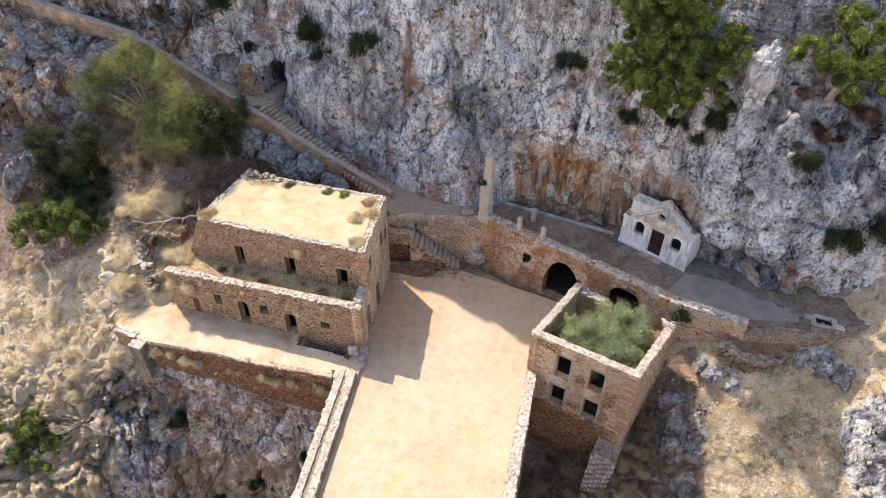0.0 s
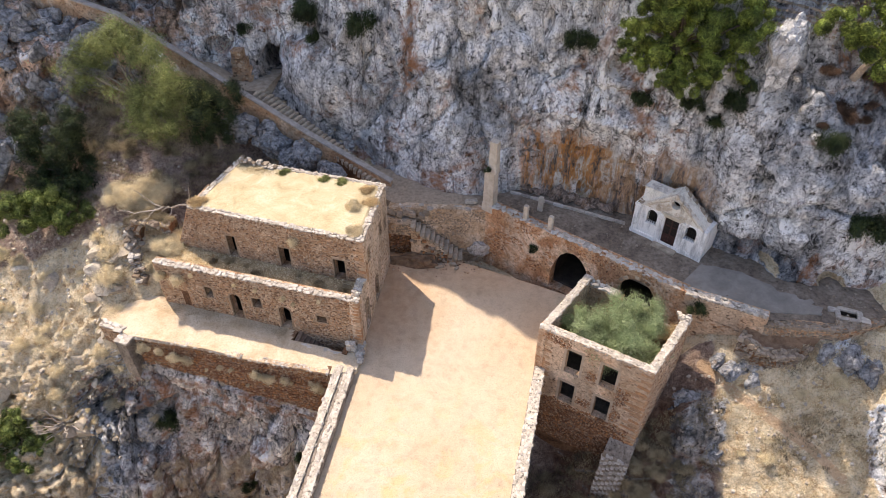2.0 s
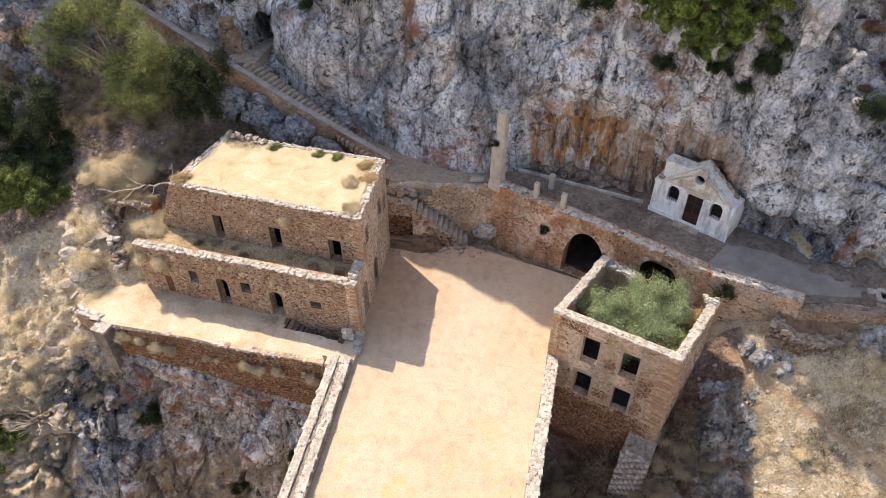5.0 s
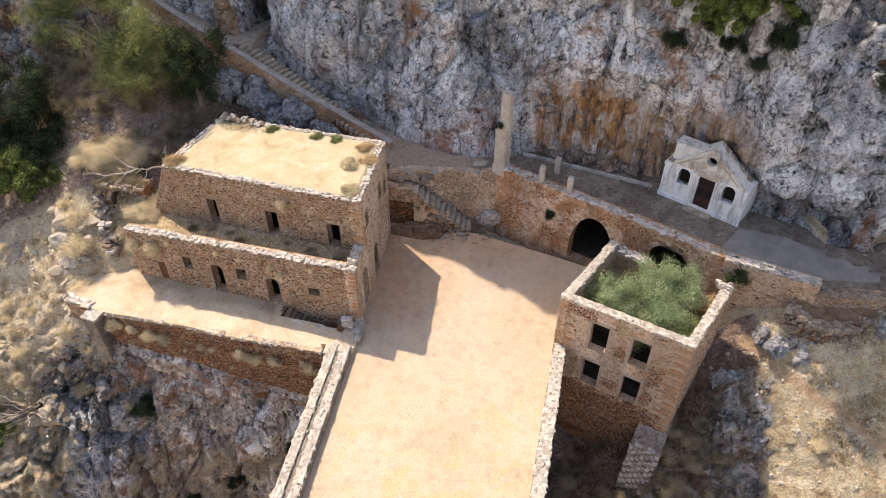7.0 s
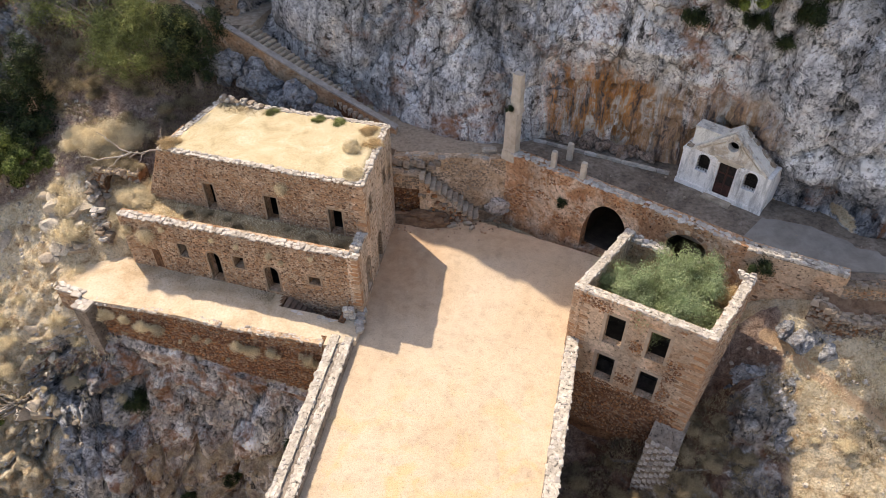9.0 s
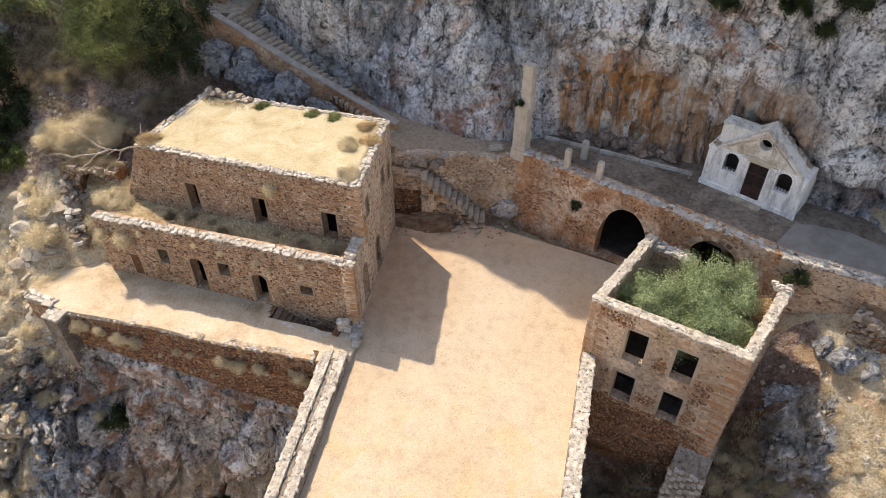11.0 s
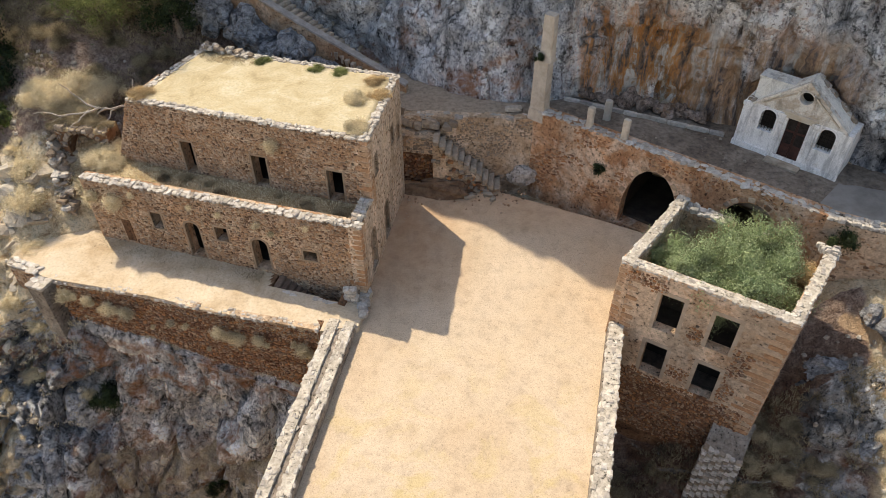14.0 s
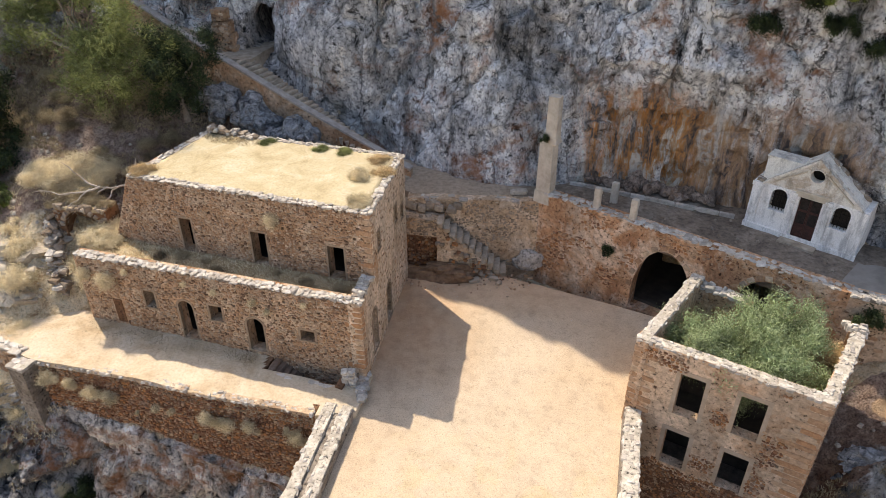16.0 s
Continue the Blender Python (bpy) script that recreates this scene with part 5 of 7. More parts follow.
# stairs in the pit beside the house
ps = thing("pit_stairs", "worn stone steps down into the pit beside the house", "stairs", (-10, 38.5, 0))
PW = Wall((-12.2, 38.2), (-8.1, 37.05))
for i in range(7):
    piece("step", stones_of(PIT_STEP, "step")[i], PW.matrix(0.3 + i * 0.32, -0.68, 0.22 - i * 0.2, (0.4, 1.2, 0.46)), ps)
pit = wall_thing("pit_wall", "rough rubble lining of the stair pit", "wall")
g = Geo()
PW.block(g, -0.2, PW.L, -0.05, 0.22, -1.8, 0.36)
PW.block(g, PW.L, PW.L + 0.4, -1.4, 0.2, -1.8, 0.5)
PW.block(g, -0.3, PW.L + 0.3, -1.6, 0.22, -2.1, -1.6)
PW.block(g, -0.45, 0.0, -1.4, 0.2, -1.8, 0.42)
part("masonry", g.data, W_PATH, pit)
coping(PW, 0.8, PW.L, 0.3, pit, S_PALE, 0.3, 1, 0.4, 0.16, 0.5, 0.3)
gp = thing("gate_pillar", "broken grey stone pillar by the house corner", "pillar", (-7.6, 37.2, 0.2))
for k in range(4):
    for j in range(2):
        piece("stone", RND.choice(stones_of(S_PALE)), Matrix.Translation((-7.6 + 0.36 * j + RND.uniform(-0.05, 0.05), 37.3 + RND.uniform(-0.05, 0.05), 0.28 + 0.3 * k)) @ Matrix.Rotation(RND.uniform(-0.3, 0.3), 4, "Z") @ Matrix.Diagonal((0.4, 0.45, 0.3, 1)), gp)
for k in range(7):
    piece("stone", RND.choice(stones_of(S_PALE)), Matrix.Translation((-6.75 + 0.1 * RND.uniform(-1, 1), 36.3 + 0.3 * k, 0.2)) @ Matrix.Rotation(RND.uniform(-0.4, 0.4), 4, "Z") @ Matrix.Diagonal((0.55, 0.5, 0.35, 1)), gp)

# ---- the roofless tower house ----
tower = thing("roofless_tower", "roofless tan stone tower house with four empty windows", "ruin", (12.3, 36, -2.5))
T_FL, T_FR, T_BR, T_BL = (6.76, 35.42), (14.1, 31.1), (18.03, 36.2), (11.0, 40.9)
TF, TR, TB, TLW = Wall(T_FL, T_FR), Wall(T_FR, T_BR), Wall(T_BR, T_BL), Wall(T_BL, T_FL)
T_HOLES = ((2.3, 3.46, 1.5, 4.02, 0), (5.02, 6.16, 1.62, 4.0, 0), (2.2, 3.37, -1.95, 0.37, 0), (5.0, 6.16, -2.05, 0.35, 0))
T_PUT = PUT(((0.7, 4.7), (1.2, 2.6), (4.3, 2.7), (7.9, 4.3), (7.2, 0.6), (0.9, 0.2), (7.7, -1.2)))
g = Geo()
TF.solid(g, 0, TF.L, -9, 5.2, 0.6, T_HOLES + T_PUT)
part("front_wall", g.data, W_TOWER, tower)


def bare(s, z):
    """Where the plaster has fallen from the tower's front."""
    v = vnoise(np.array([[s, z, 7.0]]), 1.1, 6)[0]
    return z < -2.2 + 0.6 * v or (v > -0.1 and (3.6 < s < 4.8 and -1.5 < z < 2.6 or 6.4 < s < 7.6 and -1 < z < 2.2)) or v > 0.55


g = Geo()
for k in range(24):                     # the plaster has gone from the lower front: bare red bedding, uneven at its upper edge
    a, b = TF.L * k / 24, TF.L * (k + 1) / 24
    TF.block(g, a, b, 0.0, 0.012, -8.9, -2.25 + 0.45 * vnoise(np.array([[k * 0.35, 0.0, 7.0]]), 1.1, 6)[0] - (0.3 if k > 17 else 0))
part("bare_masonry", g.data, W_PATH, tower, "dark red rubble where the plaster has fallen")
rubble(TF, 0.3, TF.L - 0.5, -7, 5.0, T_HOLES, tower, S_RED, S_RED_J, lambda s, z: -5 < z < -1.5, 290, 0.04, 0.72, 0.06, 91, bare)
g = Geo()
TR.block(g, 0.003, TR.L, -0.6, 0, -7, 5.15)
part("side_wall", g.data, W_TOWER, tower)
rubble(TR, 0.4, TR.L - 0.2, -4, 5.0, (), tower, S_WARM, S_WARM_J, None, 60, 0.5, 1.0, 0.03, 92)
g = Geo()
TLW.block(g, 0, TLW.L - 0.003, -0.6, 0, -2, 5.15)
part("court_side_wall", g.data, W_TOWER, tower)
g = Geo()
back = lambda s: 5.1 if s < 0.9 else (3.4 if s < 1.7 else (3.9 + 0.5 * math.sin(s * 2.3) if s < 5.4 else 4.7))
for k in range(int(TB.L / 0.4)):
    TB.block(g, k * 0.4, k * 0.4 + 0.4, -0.6, 0, -2, back(k * 0.4 + 0.2))
part("broken_back_wall", g.data, W_HOUSE, tower)
coping(TB, 0.1, TB.L, 0, tower, S_PALE, 0.65, 3, 0.34, 0.26, 0.9, 0.05, back)
quoins(TF, 0, -0.2, 4.9, tower, length=1.35)
quoins(TF, 1, -5.0, 4.9, tower, length=1.6)
quoins(TR, 0, -4.0, 5.1, tower)
for k, w in enumerate((TF, TR, TLW)):
    coping(w, 0.05, w.L - 0.05, 5.1 + 0.012 * k, tower, S_PALE, 0.6, 3, 0.27, 0.14, 0.8, 0.02, bed=PALEBED, fill=0.85, turn=0.25)
for h in T_HOLES:
    surround(TF, h, tower, FRAME, 0.2, 0.015, 0.3, False)
g = Geo()
g.prism([TF.p(0.3, -0.3, 0)[:2], TF.p(TF.L - 0.3, -0.3, 0)[:2], TB.p(0.3, -0.3, 0)[:2], TB.p(TB.L - 0.3, -0.3, 0)[:2]], -3.2, -2.6)
part("earth_floor", g.data, TERRACE, tower)
# near-black backing wall and slab behind the windows, in place of interior shade
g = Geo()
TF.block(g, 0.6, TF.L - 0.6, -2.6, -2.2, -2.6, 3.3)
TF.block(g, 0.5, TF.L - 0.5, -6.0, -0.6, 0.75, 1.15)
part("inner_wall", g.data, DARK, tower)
# buttress foot below its corner
bf = wall_thing("tower_footing", "sloping grey masonry footing below the tower corner", "wall")
g = Geo()
fo = Wall((12.2, 31.3), (14.0, 30.2))
g.hexa([fo.p(0, 1.6, -9), fo.p(2.0, 1.6, -9), fo.p(2.0, -1.5, -9), fo.p(0, -1.5, -9), fo.p(0, 0.5, -4.3), fo.p(2.0, 0.5, -4.3), fo.p(2.0, -1.5, -3.2), fo.p(0, -1.5, -3.2)])
part("masonry", g.data, CAPBED, bf)
for k in range(26):
    for j in range(7):
        piece("stone", RND.choice(stones_of(S_PALE if (k + j) % 3 else S_GREY)), fo.matrix(0.14 + 0.29 * j + RND.uniform(-0.05, 0.05), 0.42 + 1.1 * k / 26, -4.3 - 4.7 * (k + RND.uniform(-0.2, 0.2)) / 26, (0.3, 0.34, 0.2)), bf)
# bent rubble face below the terrace, with a sloping pocket of red earth behind it
lw = wall_thing("ledge_wall", "broken rubble wall holding an earth ledge below the terrace")
LEDGE = ((21.5, 35.3), (22.4, 34.45), (23.9, 33.9), (25.5, 33.95), (26.7, 34.6))
LEDGE_TOP = (4.1, 3.75, 3.5, 3.45, 3.8)
for k, (a, b) in enumerate(zip(LEDGE, LEDGE[1:])):
    w = Wall(a, b)
    za, zb = LEDGE_TOP[k], LEDGE_TOP[k + 1]
    g = Geo()
    g.hexa([w.p(-0.1, 0.25, -1.5), w.p(w.L + 0.1, 0.25, -1.5), w.p(w.L, -0.7, -1.5), w.p(0, -0.7, -1.5), w.p(0, 0, za - 0.15), w.p(w.L, 0, zb - 0.15), w.p(w.L, -0.7, zb - 0.15), w.p(0, -0.7, za - 0.15)])
    part("masonry", g.data, W_PATH, lw)
    rubble(w, 0, w.L, 0.2, min(za, zb), (), lw, S_GREY, S_GREY_J, None, 60, 0.03, 1.25, 0.2, 140 + k)
    coping(w, -0.1, w.L + 0.1, 0, lw, S_GREY, 0.8, 3, 0.36, 0.26, 1.0, 0.1, lambda q, za=za, zb=zb, w=w: za + (zb - za) * q / w.L - 0.15)
v, f = [], []
for i in range(21):
    front, up = along(LEDGE, i / 20 * 0.999), float(np.interp(i / 20 * 4, range(5), LEDGE_TOP))
    back = lerp2((22.2, 36.2), (27.6, 35.4), i / 20)
    for j in range(9):
        p = lerp2(front, back, j / 8)
        v.append((p[0], p[1], up - 0.2 + (4.6 - up) * (j / 8) ** 1.6))
P = np.array(v)
P[:, 2] += fbm(P, 0.9, 4, 33) * 0.14
v = [tuple(p) for p in P] + [(p[0], p[1], p[2] - 1.2) for p in P]
f = [(i * 9 + j, i * 9 + j + 9, i * 9 + j + 10, i * 9 + j + 1) for i in range(20) for j in range(8)]
f += [tuple(189 + n for n in q[::-1]) for q in f]
part("earth_pocket", (v, f), RED_EARTH, lw, "sloping pocket of red-brown earth with loose stones", True)
# ruined arch in the slope beside the house
ra = wall_thing("ruined_arch", "half-buried rubble arch with a dark cavity beside the house", "ruin")
AW = Wall((-26.4, 46.3), (-22.1, 45.6))
A_HOLE = ((0.75, 3.2, 3.4, 5.85, 1.15),)
g = Geo()
AW.solid(g, 0.2, 3.7, 2.0, 6.0, 0.5, A_HOLE)
part("masonry", g.data, W_PATH, ra)
g = Geo()
AW.block(g, 0.3, 3.6, -1.2, -0.51, 5.88, 5.98)
AW.block(g, 0.3, 0.7, -1.2, -0.51, 2.0, 5.88)
AW.block(g, 3.25, 3.6, -1.2, -0.51, 2.0, 5.88)
part("vault", g.data, W_PATH, ra)
g = Geo()
AW.block(g, 0.3, 3.6, -1.4, -1.21, 2.0, 5.97)
part("back_wall", g.data, RED_EARTH, ra, "rust-red earth at the back of the cavity")
rubble(AW, 0.2, 3.7, 2.6, 5.9, A_HOLE, ra, S_GREY, S_GREY_J, None, 90, 0.1, 0.9, 0.1, 150)
coping(AW, 0.3, 3.6, 5.96, ra, S_GREY, 1.4, 5, 0.3, 0.16, 1.4, 0.06, bed=WEEDS, fill=0.5, turn=0.8, keep=0.75)
for k in range(11):
    t = math.pi * (k + 0.5) / 11
    piece("voussoir", RND.choice(stones_of(S_GREY)), AW.matrix(1.975 - 1.36 * math.cos(t), -0.12, 4.75 + 1.22 * math.sin(t), (0.26, 0.5, 0.28), t - math.pi / 2), ra)
ew = wall_thing("broken_end_wall", "tumbled pale rubble wall end beside the house", "ruin")
for k in range(90):
    s, q = RND.random(), RND.random()
    c = ground_near(-26.8 + 1.5 * s + RND.uniform(-0.35, 0.35), 46.5 - 3.2 * s)
    size = RND.uniform(0.6, 1.3)
    piece("stone", RND.choice(stones_of(S_GREY if k % 3 else S_PALE)), Matrix.Translation(c + Vector((0, 0, 0.05 + 0.8 * q * q))) @ Matrix.Rotation(RND.uniform(0, 3), 4, "Z") @ Matrix.Rotation(RND.uniform(-0.9, 0.9), 4, "X") @ Matrix.Diagonal((0.48 * size, 0.4 * size, 0.2 * size, 1)), ew)

# ---- the chapel ----
chapel = thing("chapel", "small whitewashed chapel with a gabled front set against the cliff", "chapel", (18, 44.5, 5.1))
CW = Wall((15.5, 46.3), (20.15, 42.33))
C_HOLES = ((1.1, 1.98, 6.6, 7.98, 0.44), (2.6, 3.8, 5.2, 7.9, 0), (4.42, 5.32, 6.6, 7.98, 0.44))
EAVE, PEAK, DEEP = 8.1, 10.2, 1.3
FOOT_A, FOOT_B = 0.6, CW.L - 0.42      # feet of the gable


def gable_front(geo, d0, d1, oc, r):
    """The gable over the eaves, with a round eye."""
    L, n = CW.L, 24
    mid = L / 2
    outer = []
    for i in range(n):
        a = 2 * math.pi * i / n
        dx, dz = math.cos(a), math.sin(a)
        best = 99
        rise, ha, hb = PEAK - EAVE, mid - FOOT_A, FOOT_B - mid
        for nx, nz, c in ((0, -1, -EAVE), (rise, hb, rise * FOOT_B + hb * EAVE), (-rise, ha, -rise * FOOT_A + ha * EAVE)):
            den = nx * dx + nz * dz
            if den > 1e-6:
                best = min(best, (c - nx * oc[0] - nz * oc[1]) / den)
        outer.append((oc[0] + dx * best, oc[1] + dz * best))
    inner = [(oc[0] + r * math.cos(2 * math.pi * i / n), oc[1] + r * math.sin(2 * math.pi * i / n)) for i in range(n)]
    for i in range(n):
        j = (i + 1) % n
        q = [inner[i], outer[i], outer[j], inner[j]]
        v = [CW.p(s, d1, z) for s, z in q] + [CW.p(s, d0, z) for s, z in q]
        geo.add(v, ((0, 1, 2, 3), (7, 6, 5, 4), (4, 5, 1, 0), (5, 6, 2, 1), (6, 7, 3, 2), (7, 4, 0, 3)))
    for corner in ((FOOT_A, EAVE), (FOOT_B, EAVE), (mid, PEAK)):      # close the corners that the fan cuts off
        near = sorted(outer, key=lambda p: (p[0] - corner[0]) ** 2 + (p[1] - corner[1]) ** 2)[:2]
        v = [CW.p(*p2) for p2 in [(near[0][0], d1, near[0][1]), (corner[0], d1, corner[1]), (near[1][0], d1, near[1][1])]]
        geo.add(v, ((0, 1, 2),))


g = Geo()
CW.solid(g, 0, CW.L, 4.6, EAVE, 0.5, C_HOLES)
part("front_wall", g.data, WHITE, chapel)
g = Geo()
gable_front(g, -0.5, 0.0, (3.15, 9.3), 0.37)
part("gable", g.data, GABLE, chapel, "ochre-stained plaster gable")
g = Geo()
CW.block(g, 0, 0.45, -DEEP - 2, -0.5, 4.6, EAVE)
part("side_wall", g.data, WHITE, chapel)
g = Geo()
CW.block(g, CW.L - 0.45, CW.L, -DEEP - 2, -0.5, 4.6, EAVE)
part("side_wall", g.data, WHITE, chapel)
# near-black backing and floor give the chapel openings their shade
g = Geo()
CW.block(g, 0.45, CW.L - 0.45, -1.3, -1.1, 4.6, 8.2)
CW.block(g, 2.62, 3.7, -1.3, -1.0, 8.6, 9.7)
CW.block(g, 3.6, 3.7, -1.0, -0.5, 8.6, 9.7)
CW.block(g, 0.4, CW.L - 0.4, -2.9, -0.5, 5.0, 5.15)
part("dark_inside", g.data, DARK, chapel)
mid = CW.L / 2
for side in (0, 1):                      # roof slabs
    e, k = (FOOT_A - 0.1, mid) if side == 0 else (FOOT_B + 0.12, mid)
    g = Geo()
    q = [(e, EAVE - 0.1), (k, PEAK - 0.02), (k, PEAK + 0.14), (e, EAVE + 0.08)]
    d1, d0 = -0.28, -1.35
    v = [CW.p(s, d1, z) for s, z in q] + [CW.p(s, d0, z) for s, z in q]
    g.add(v, ((0, 1, 2, 3), (7, 6, 5, 4), (4, 5, 1, 0), (5, 6, 2, 1), (6, 7, 3, 2), (7, 4, 0, 3)))
    part("roof", g.data, CHROOF, chapel)
    g = Geo()                            # raking cornice
    q = [(e, EAVE - 0.12), (k, PEAK - 0.06), (k, PEAK + 0.1), (e, EAVE + 0.06)]
    v = [CW.p(s, 0.14, z) for s, z in q] + [CW.p(s, -0.3, z) for s, z in q]
    g.add(v, ((0, 1, 2, 3), (7, 6, 5, 4), (4, 5, 1, 0), (5, 6, 2, 1), (6, 7, 3, 2), (7, 4, 0, 3)))
    part("cornice", g.data, GABLE, chapel)
    g = Geo()                            # inner pediment moulding
    a, b = (1.0, 2.6) if side == 0 else (CW.L - 0.85, CW.L - 2.45)
    q = [(a, EAVE + 0.12), (b, EAVE + 1.3), (b, EAVE + 1.4), (a, EAVE + 0.22)]
    v = [CW.p(s, 0.06, z) for s, z in q] + [CW.p(s, -0.02, z) for s, z in q]
    g.add(v, ((0, 1, 2, 3), (7, 6, 5, 4), (4, 5, 1, 0), (5, 6, 2, 1), (6, 7, 3, 2), (7, 4, 0, 3)))
    part("moulding", g.data, CHORN, chapel)
g = Geo()                                # square plastered block behind one half of the gable
CW.block(g, 0.3, 2.55, -1.5, -0.4, EAVE - 0.1, 9.5)
CW.block(g, 0.25, 2.6, -1.45, -0.36, 9.502, 9.62)
part("roof_block", g.data, CHROOF, chapel, "worn white plaster block behind the gable")
for a, b in ((0.0, 0.5), (CW.L - 0.5, CW.L), (2.12, 2.42), (3.98, 4.28)):
    g = Geo()
    CW.block(g, a, b, -0.02, 0.09, 5.1, 8.05)
    CW.block(g, a - 0.06, b + 0.06, -0.02, 0.14, 5.1, 5.45)
    CW.block(g, a - 0.05, b + 0.05, -0.02, 0.13, 7.85, 8.06)
    part("pilaster", g.data, WHITE, chapel)
g = Geo()
CW.block(g, 2.35, 4.05, -0.02, 0.12, 7.92, 8.22)
CW.block(g, 2.25, 4.15, -0.02, 0.2, 8.2, 8.3)
part("door_lintel", g.data, CHORN, chapel)
g = Geo()
CW.block(g, -0.05, CW.L + 0.05, 0.0, 0.12, 4.9, 5.42)
part("plinth", g.data, WHITE, chapel)
g = Geo()
CW.block(g, 2.2, 4.2, 0.1, 0.75, 5.0, 5.22)
part("doorstep", g.data, STEP, chapel)
g = Geo()
CW.block(g, 2.6, 3.19, -0.26, -0.2, 5.2, 7.9)
CW.block(g, 3.21, 3.8, -0.26, -0.2, 5.2, 7.9)
door = part("door", g.data, WOOD, chapel, "dark red-brown panelled double door")
for s in (2.68, 3.28):
    for z in (5.32, 6.2, 7.08):
        g = Geo()
        CW.block(g, s, s + 0.44, -0.2, -0.175, z, z + 0.72)
        part("panel", g.data, WOOD if z < 6 else IRON, door)
for h in (C_HOLES[0], C_HOLES[2]):
    a, b, lo, hi, arch = h
    surround(CW, h, chapel, WHITE, 0.11, 0.05, 0.1)
    g = Geo()
    for k in range(1, 5):
        s = a + (b - a) * k / 5
        CW.block(g, s - 0.018, s + 0.018, -0.2, -0.165, lo, hi - 0.05 - (0.12 if k in (1, 4) else 0))
    for k in range(1, 6):
        z = lo + (hi - lo) * k / 6
        CW.block(g, a, b, -0.19, -0.175, z - 0.018, z + 0.018)
    part("window_grille", g.data, IRON, chapel, "dark iron window grille")
g = Geo()                                # the eye's moulding
n = 20
for i in range(n):
    t0, t1 = 2 * math.pi * i / n, 2 * math.pi * (i + 1) / n
    q = [(3.15 + r * math.cos(t), 9.3 + r * math.sin(t)) for r, t in ((0.37, t0), (0.45, t0), (0.45, t1), (0.37, t1))]
    v = [CW.p(s, 0.06, z) for s, z in q] + [CW.p(s, -0.05, z) for s, z in q]
    g.add(v, ((0, 1, 2, 3), (7, 6, 5, 4), (4, 5, 1, 0), (5, 6, 2, 1), (6, 7, 3, 2), (7, 4, 0, 3)))
part("eye_moulding", g.data, GABLE, chapel)
for k in range(30):                      # broken plaster and rubble on the eaves and the roof's edge
    if k < 12:
        m_ = CW.matrix(RND.uniform(0.05, 0.6), RND.uniform(-0.4, -0.05), EAVE + 0.05, (0.22, 0.24, 0.16))
    else:
        q_ = RND.random()
        m_ = CW.matrix(mid + (FOOT_B + 0.1 - mid) * q_, RND.uniform(-1.3, -1.1), PEAK + 0.1 - (PEAK - EAVE) * q_, (0.34, 0.3, 0.22), 0.5)
    piece("roof_rubble", RND.choice(stones_of(S_GREY if k % 3 else S_PALE)), m_, chapel)

# ---- pillars and low walls of the terrace ----


def shaft(geo, at, z0, z1, w0, w1, yaw, deep=0.85, cut=0.06):
    """An eight-sided tapering shaft: a square with narrow chamfers."""
    ca, sa = math.cos(yaw), math.sin(yaw)
    v = []
    for z, w in ((z0, w0), (z1, w1)):
        a, b, c = w / 2, w * deep / 2, cut
        for x, y in ((-a + c, -b), (a - c, -b), (a, -b + c), (a, b - c), (a - c, b), (-a + c, b), (-a, b - c), (-a, -b + c)):
            v.append((at[0] + x * ca - y * sa, at[1] + x * sa + y * ca, z))
    geo.add(v, [tuple(range(8))[::-1], tuple(range(8, 16))] + [(i, (i + 1) % 8, 8 + (i + 1) % 8, 8 + i) for i in range(8)])


def post(name, at, size, top, yaw, label, stages=()):
    """A square pillar; stages: (height of its top, width at its foot, width at its top)."""
    t = thing(name, label, "pillar", at, group="" if stages else "terrace pillars")
    z = at[2]
    for zt, wa, wb in stages or ((at[2] + 0.72 * (top - at[2]), size, size * 0.94), (top, size * 1.05, size * 0.9)):
        g = Geo()
        shaft(g, (at[0] + 0.2 * math.cos(yaw), at[1] + 0.2 * math.sin(yaw)) if stages and z > 9 else at, z, zt, wa, wb, yaw)
        part("shaft", g.data, PILLAR, t)
        z = zt + 0.002
    return t


yaw = math.atan2(RW.u[1], RW.u[0])
q = RW.p(0.1, -0.45, 0)
post("bell_pillar", (q[0], q[1], 5.1), 1.0, 12.3, yaw, "tall tapering stone pillar on the terrace wall", stages=((5.9, 1.16, 1.1), (9.2, 1.0, 0.93), (9.5, 0.96, 0.8), (12.1, 0.77, 0.69)))
for s, zt in ((3.7, 7.15), (6.05, 7.15)):
    q = RW.p(s, -0.4, 0)
    post("wall_pillar", (q[0], q[1], 5.75), 0.42, zt, yaw, "short broken stone pillar standing on the terrace wall")
post("back_pillar", (8.2, 48.9, 5.1), 0.44, 6.5, yaw, "short stone pillar by the alcove bench")
bench = wall_thing("alcove_kerb", "low pale stone kerb below the dripstone alcove", "kerb")
KW = Wall((5.8, 51.4), (15.4, 46.9))
x = 0.0
while x < KW.L - 0.3:
    l = RND.uniform(0.7, 1.4)
    piece("kerb_stone", RND.choice(stones_of(S_PALE, "quoin")), KW.matrix(x + l / 2, 0, 5.2, (l, 0.22, 0.3)), bench)
    x += l
slab = thing("fallen_slab", "pale fallen stone slab by the tall pillar", "slab", (2.2, 50.0, 5.2))
piece("stone", stones_of(S_PALE)[2], Matrix.Translation((2.3, 49.9, 5.28)) @ Matrix.Diagonal((1.1, 0.5, 0.3, 1)), slab)
FP = thing("floor_slab", "smooth grey cement paving beside the chapel", "paving", (22, 40.6, 5.1), kind="structure")
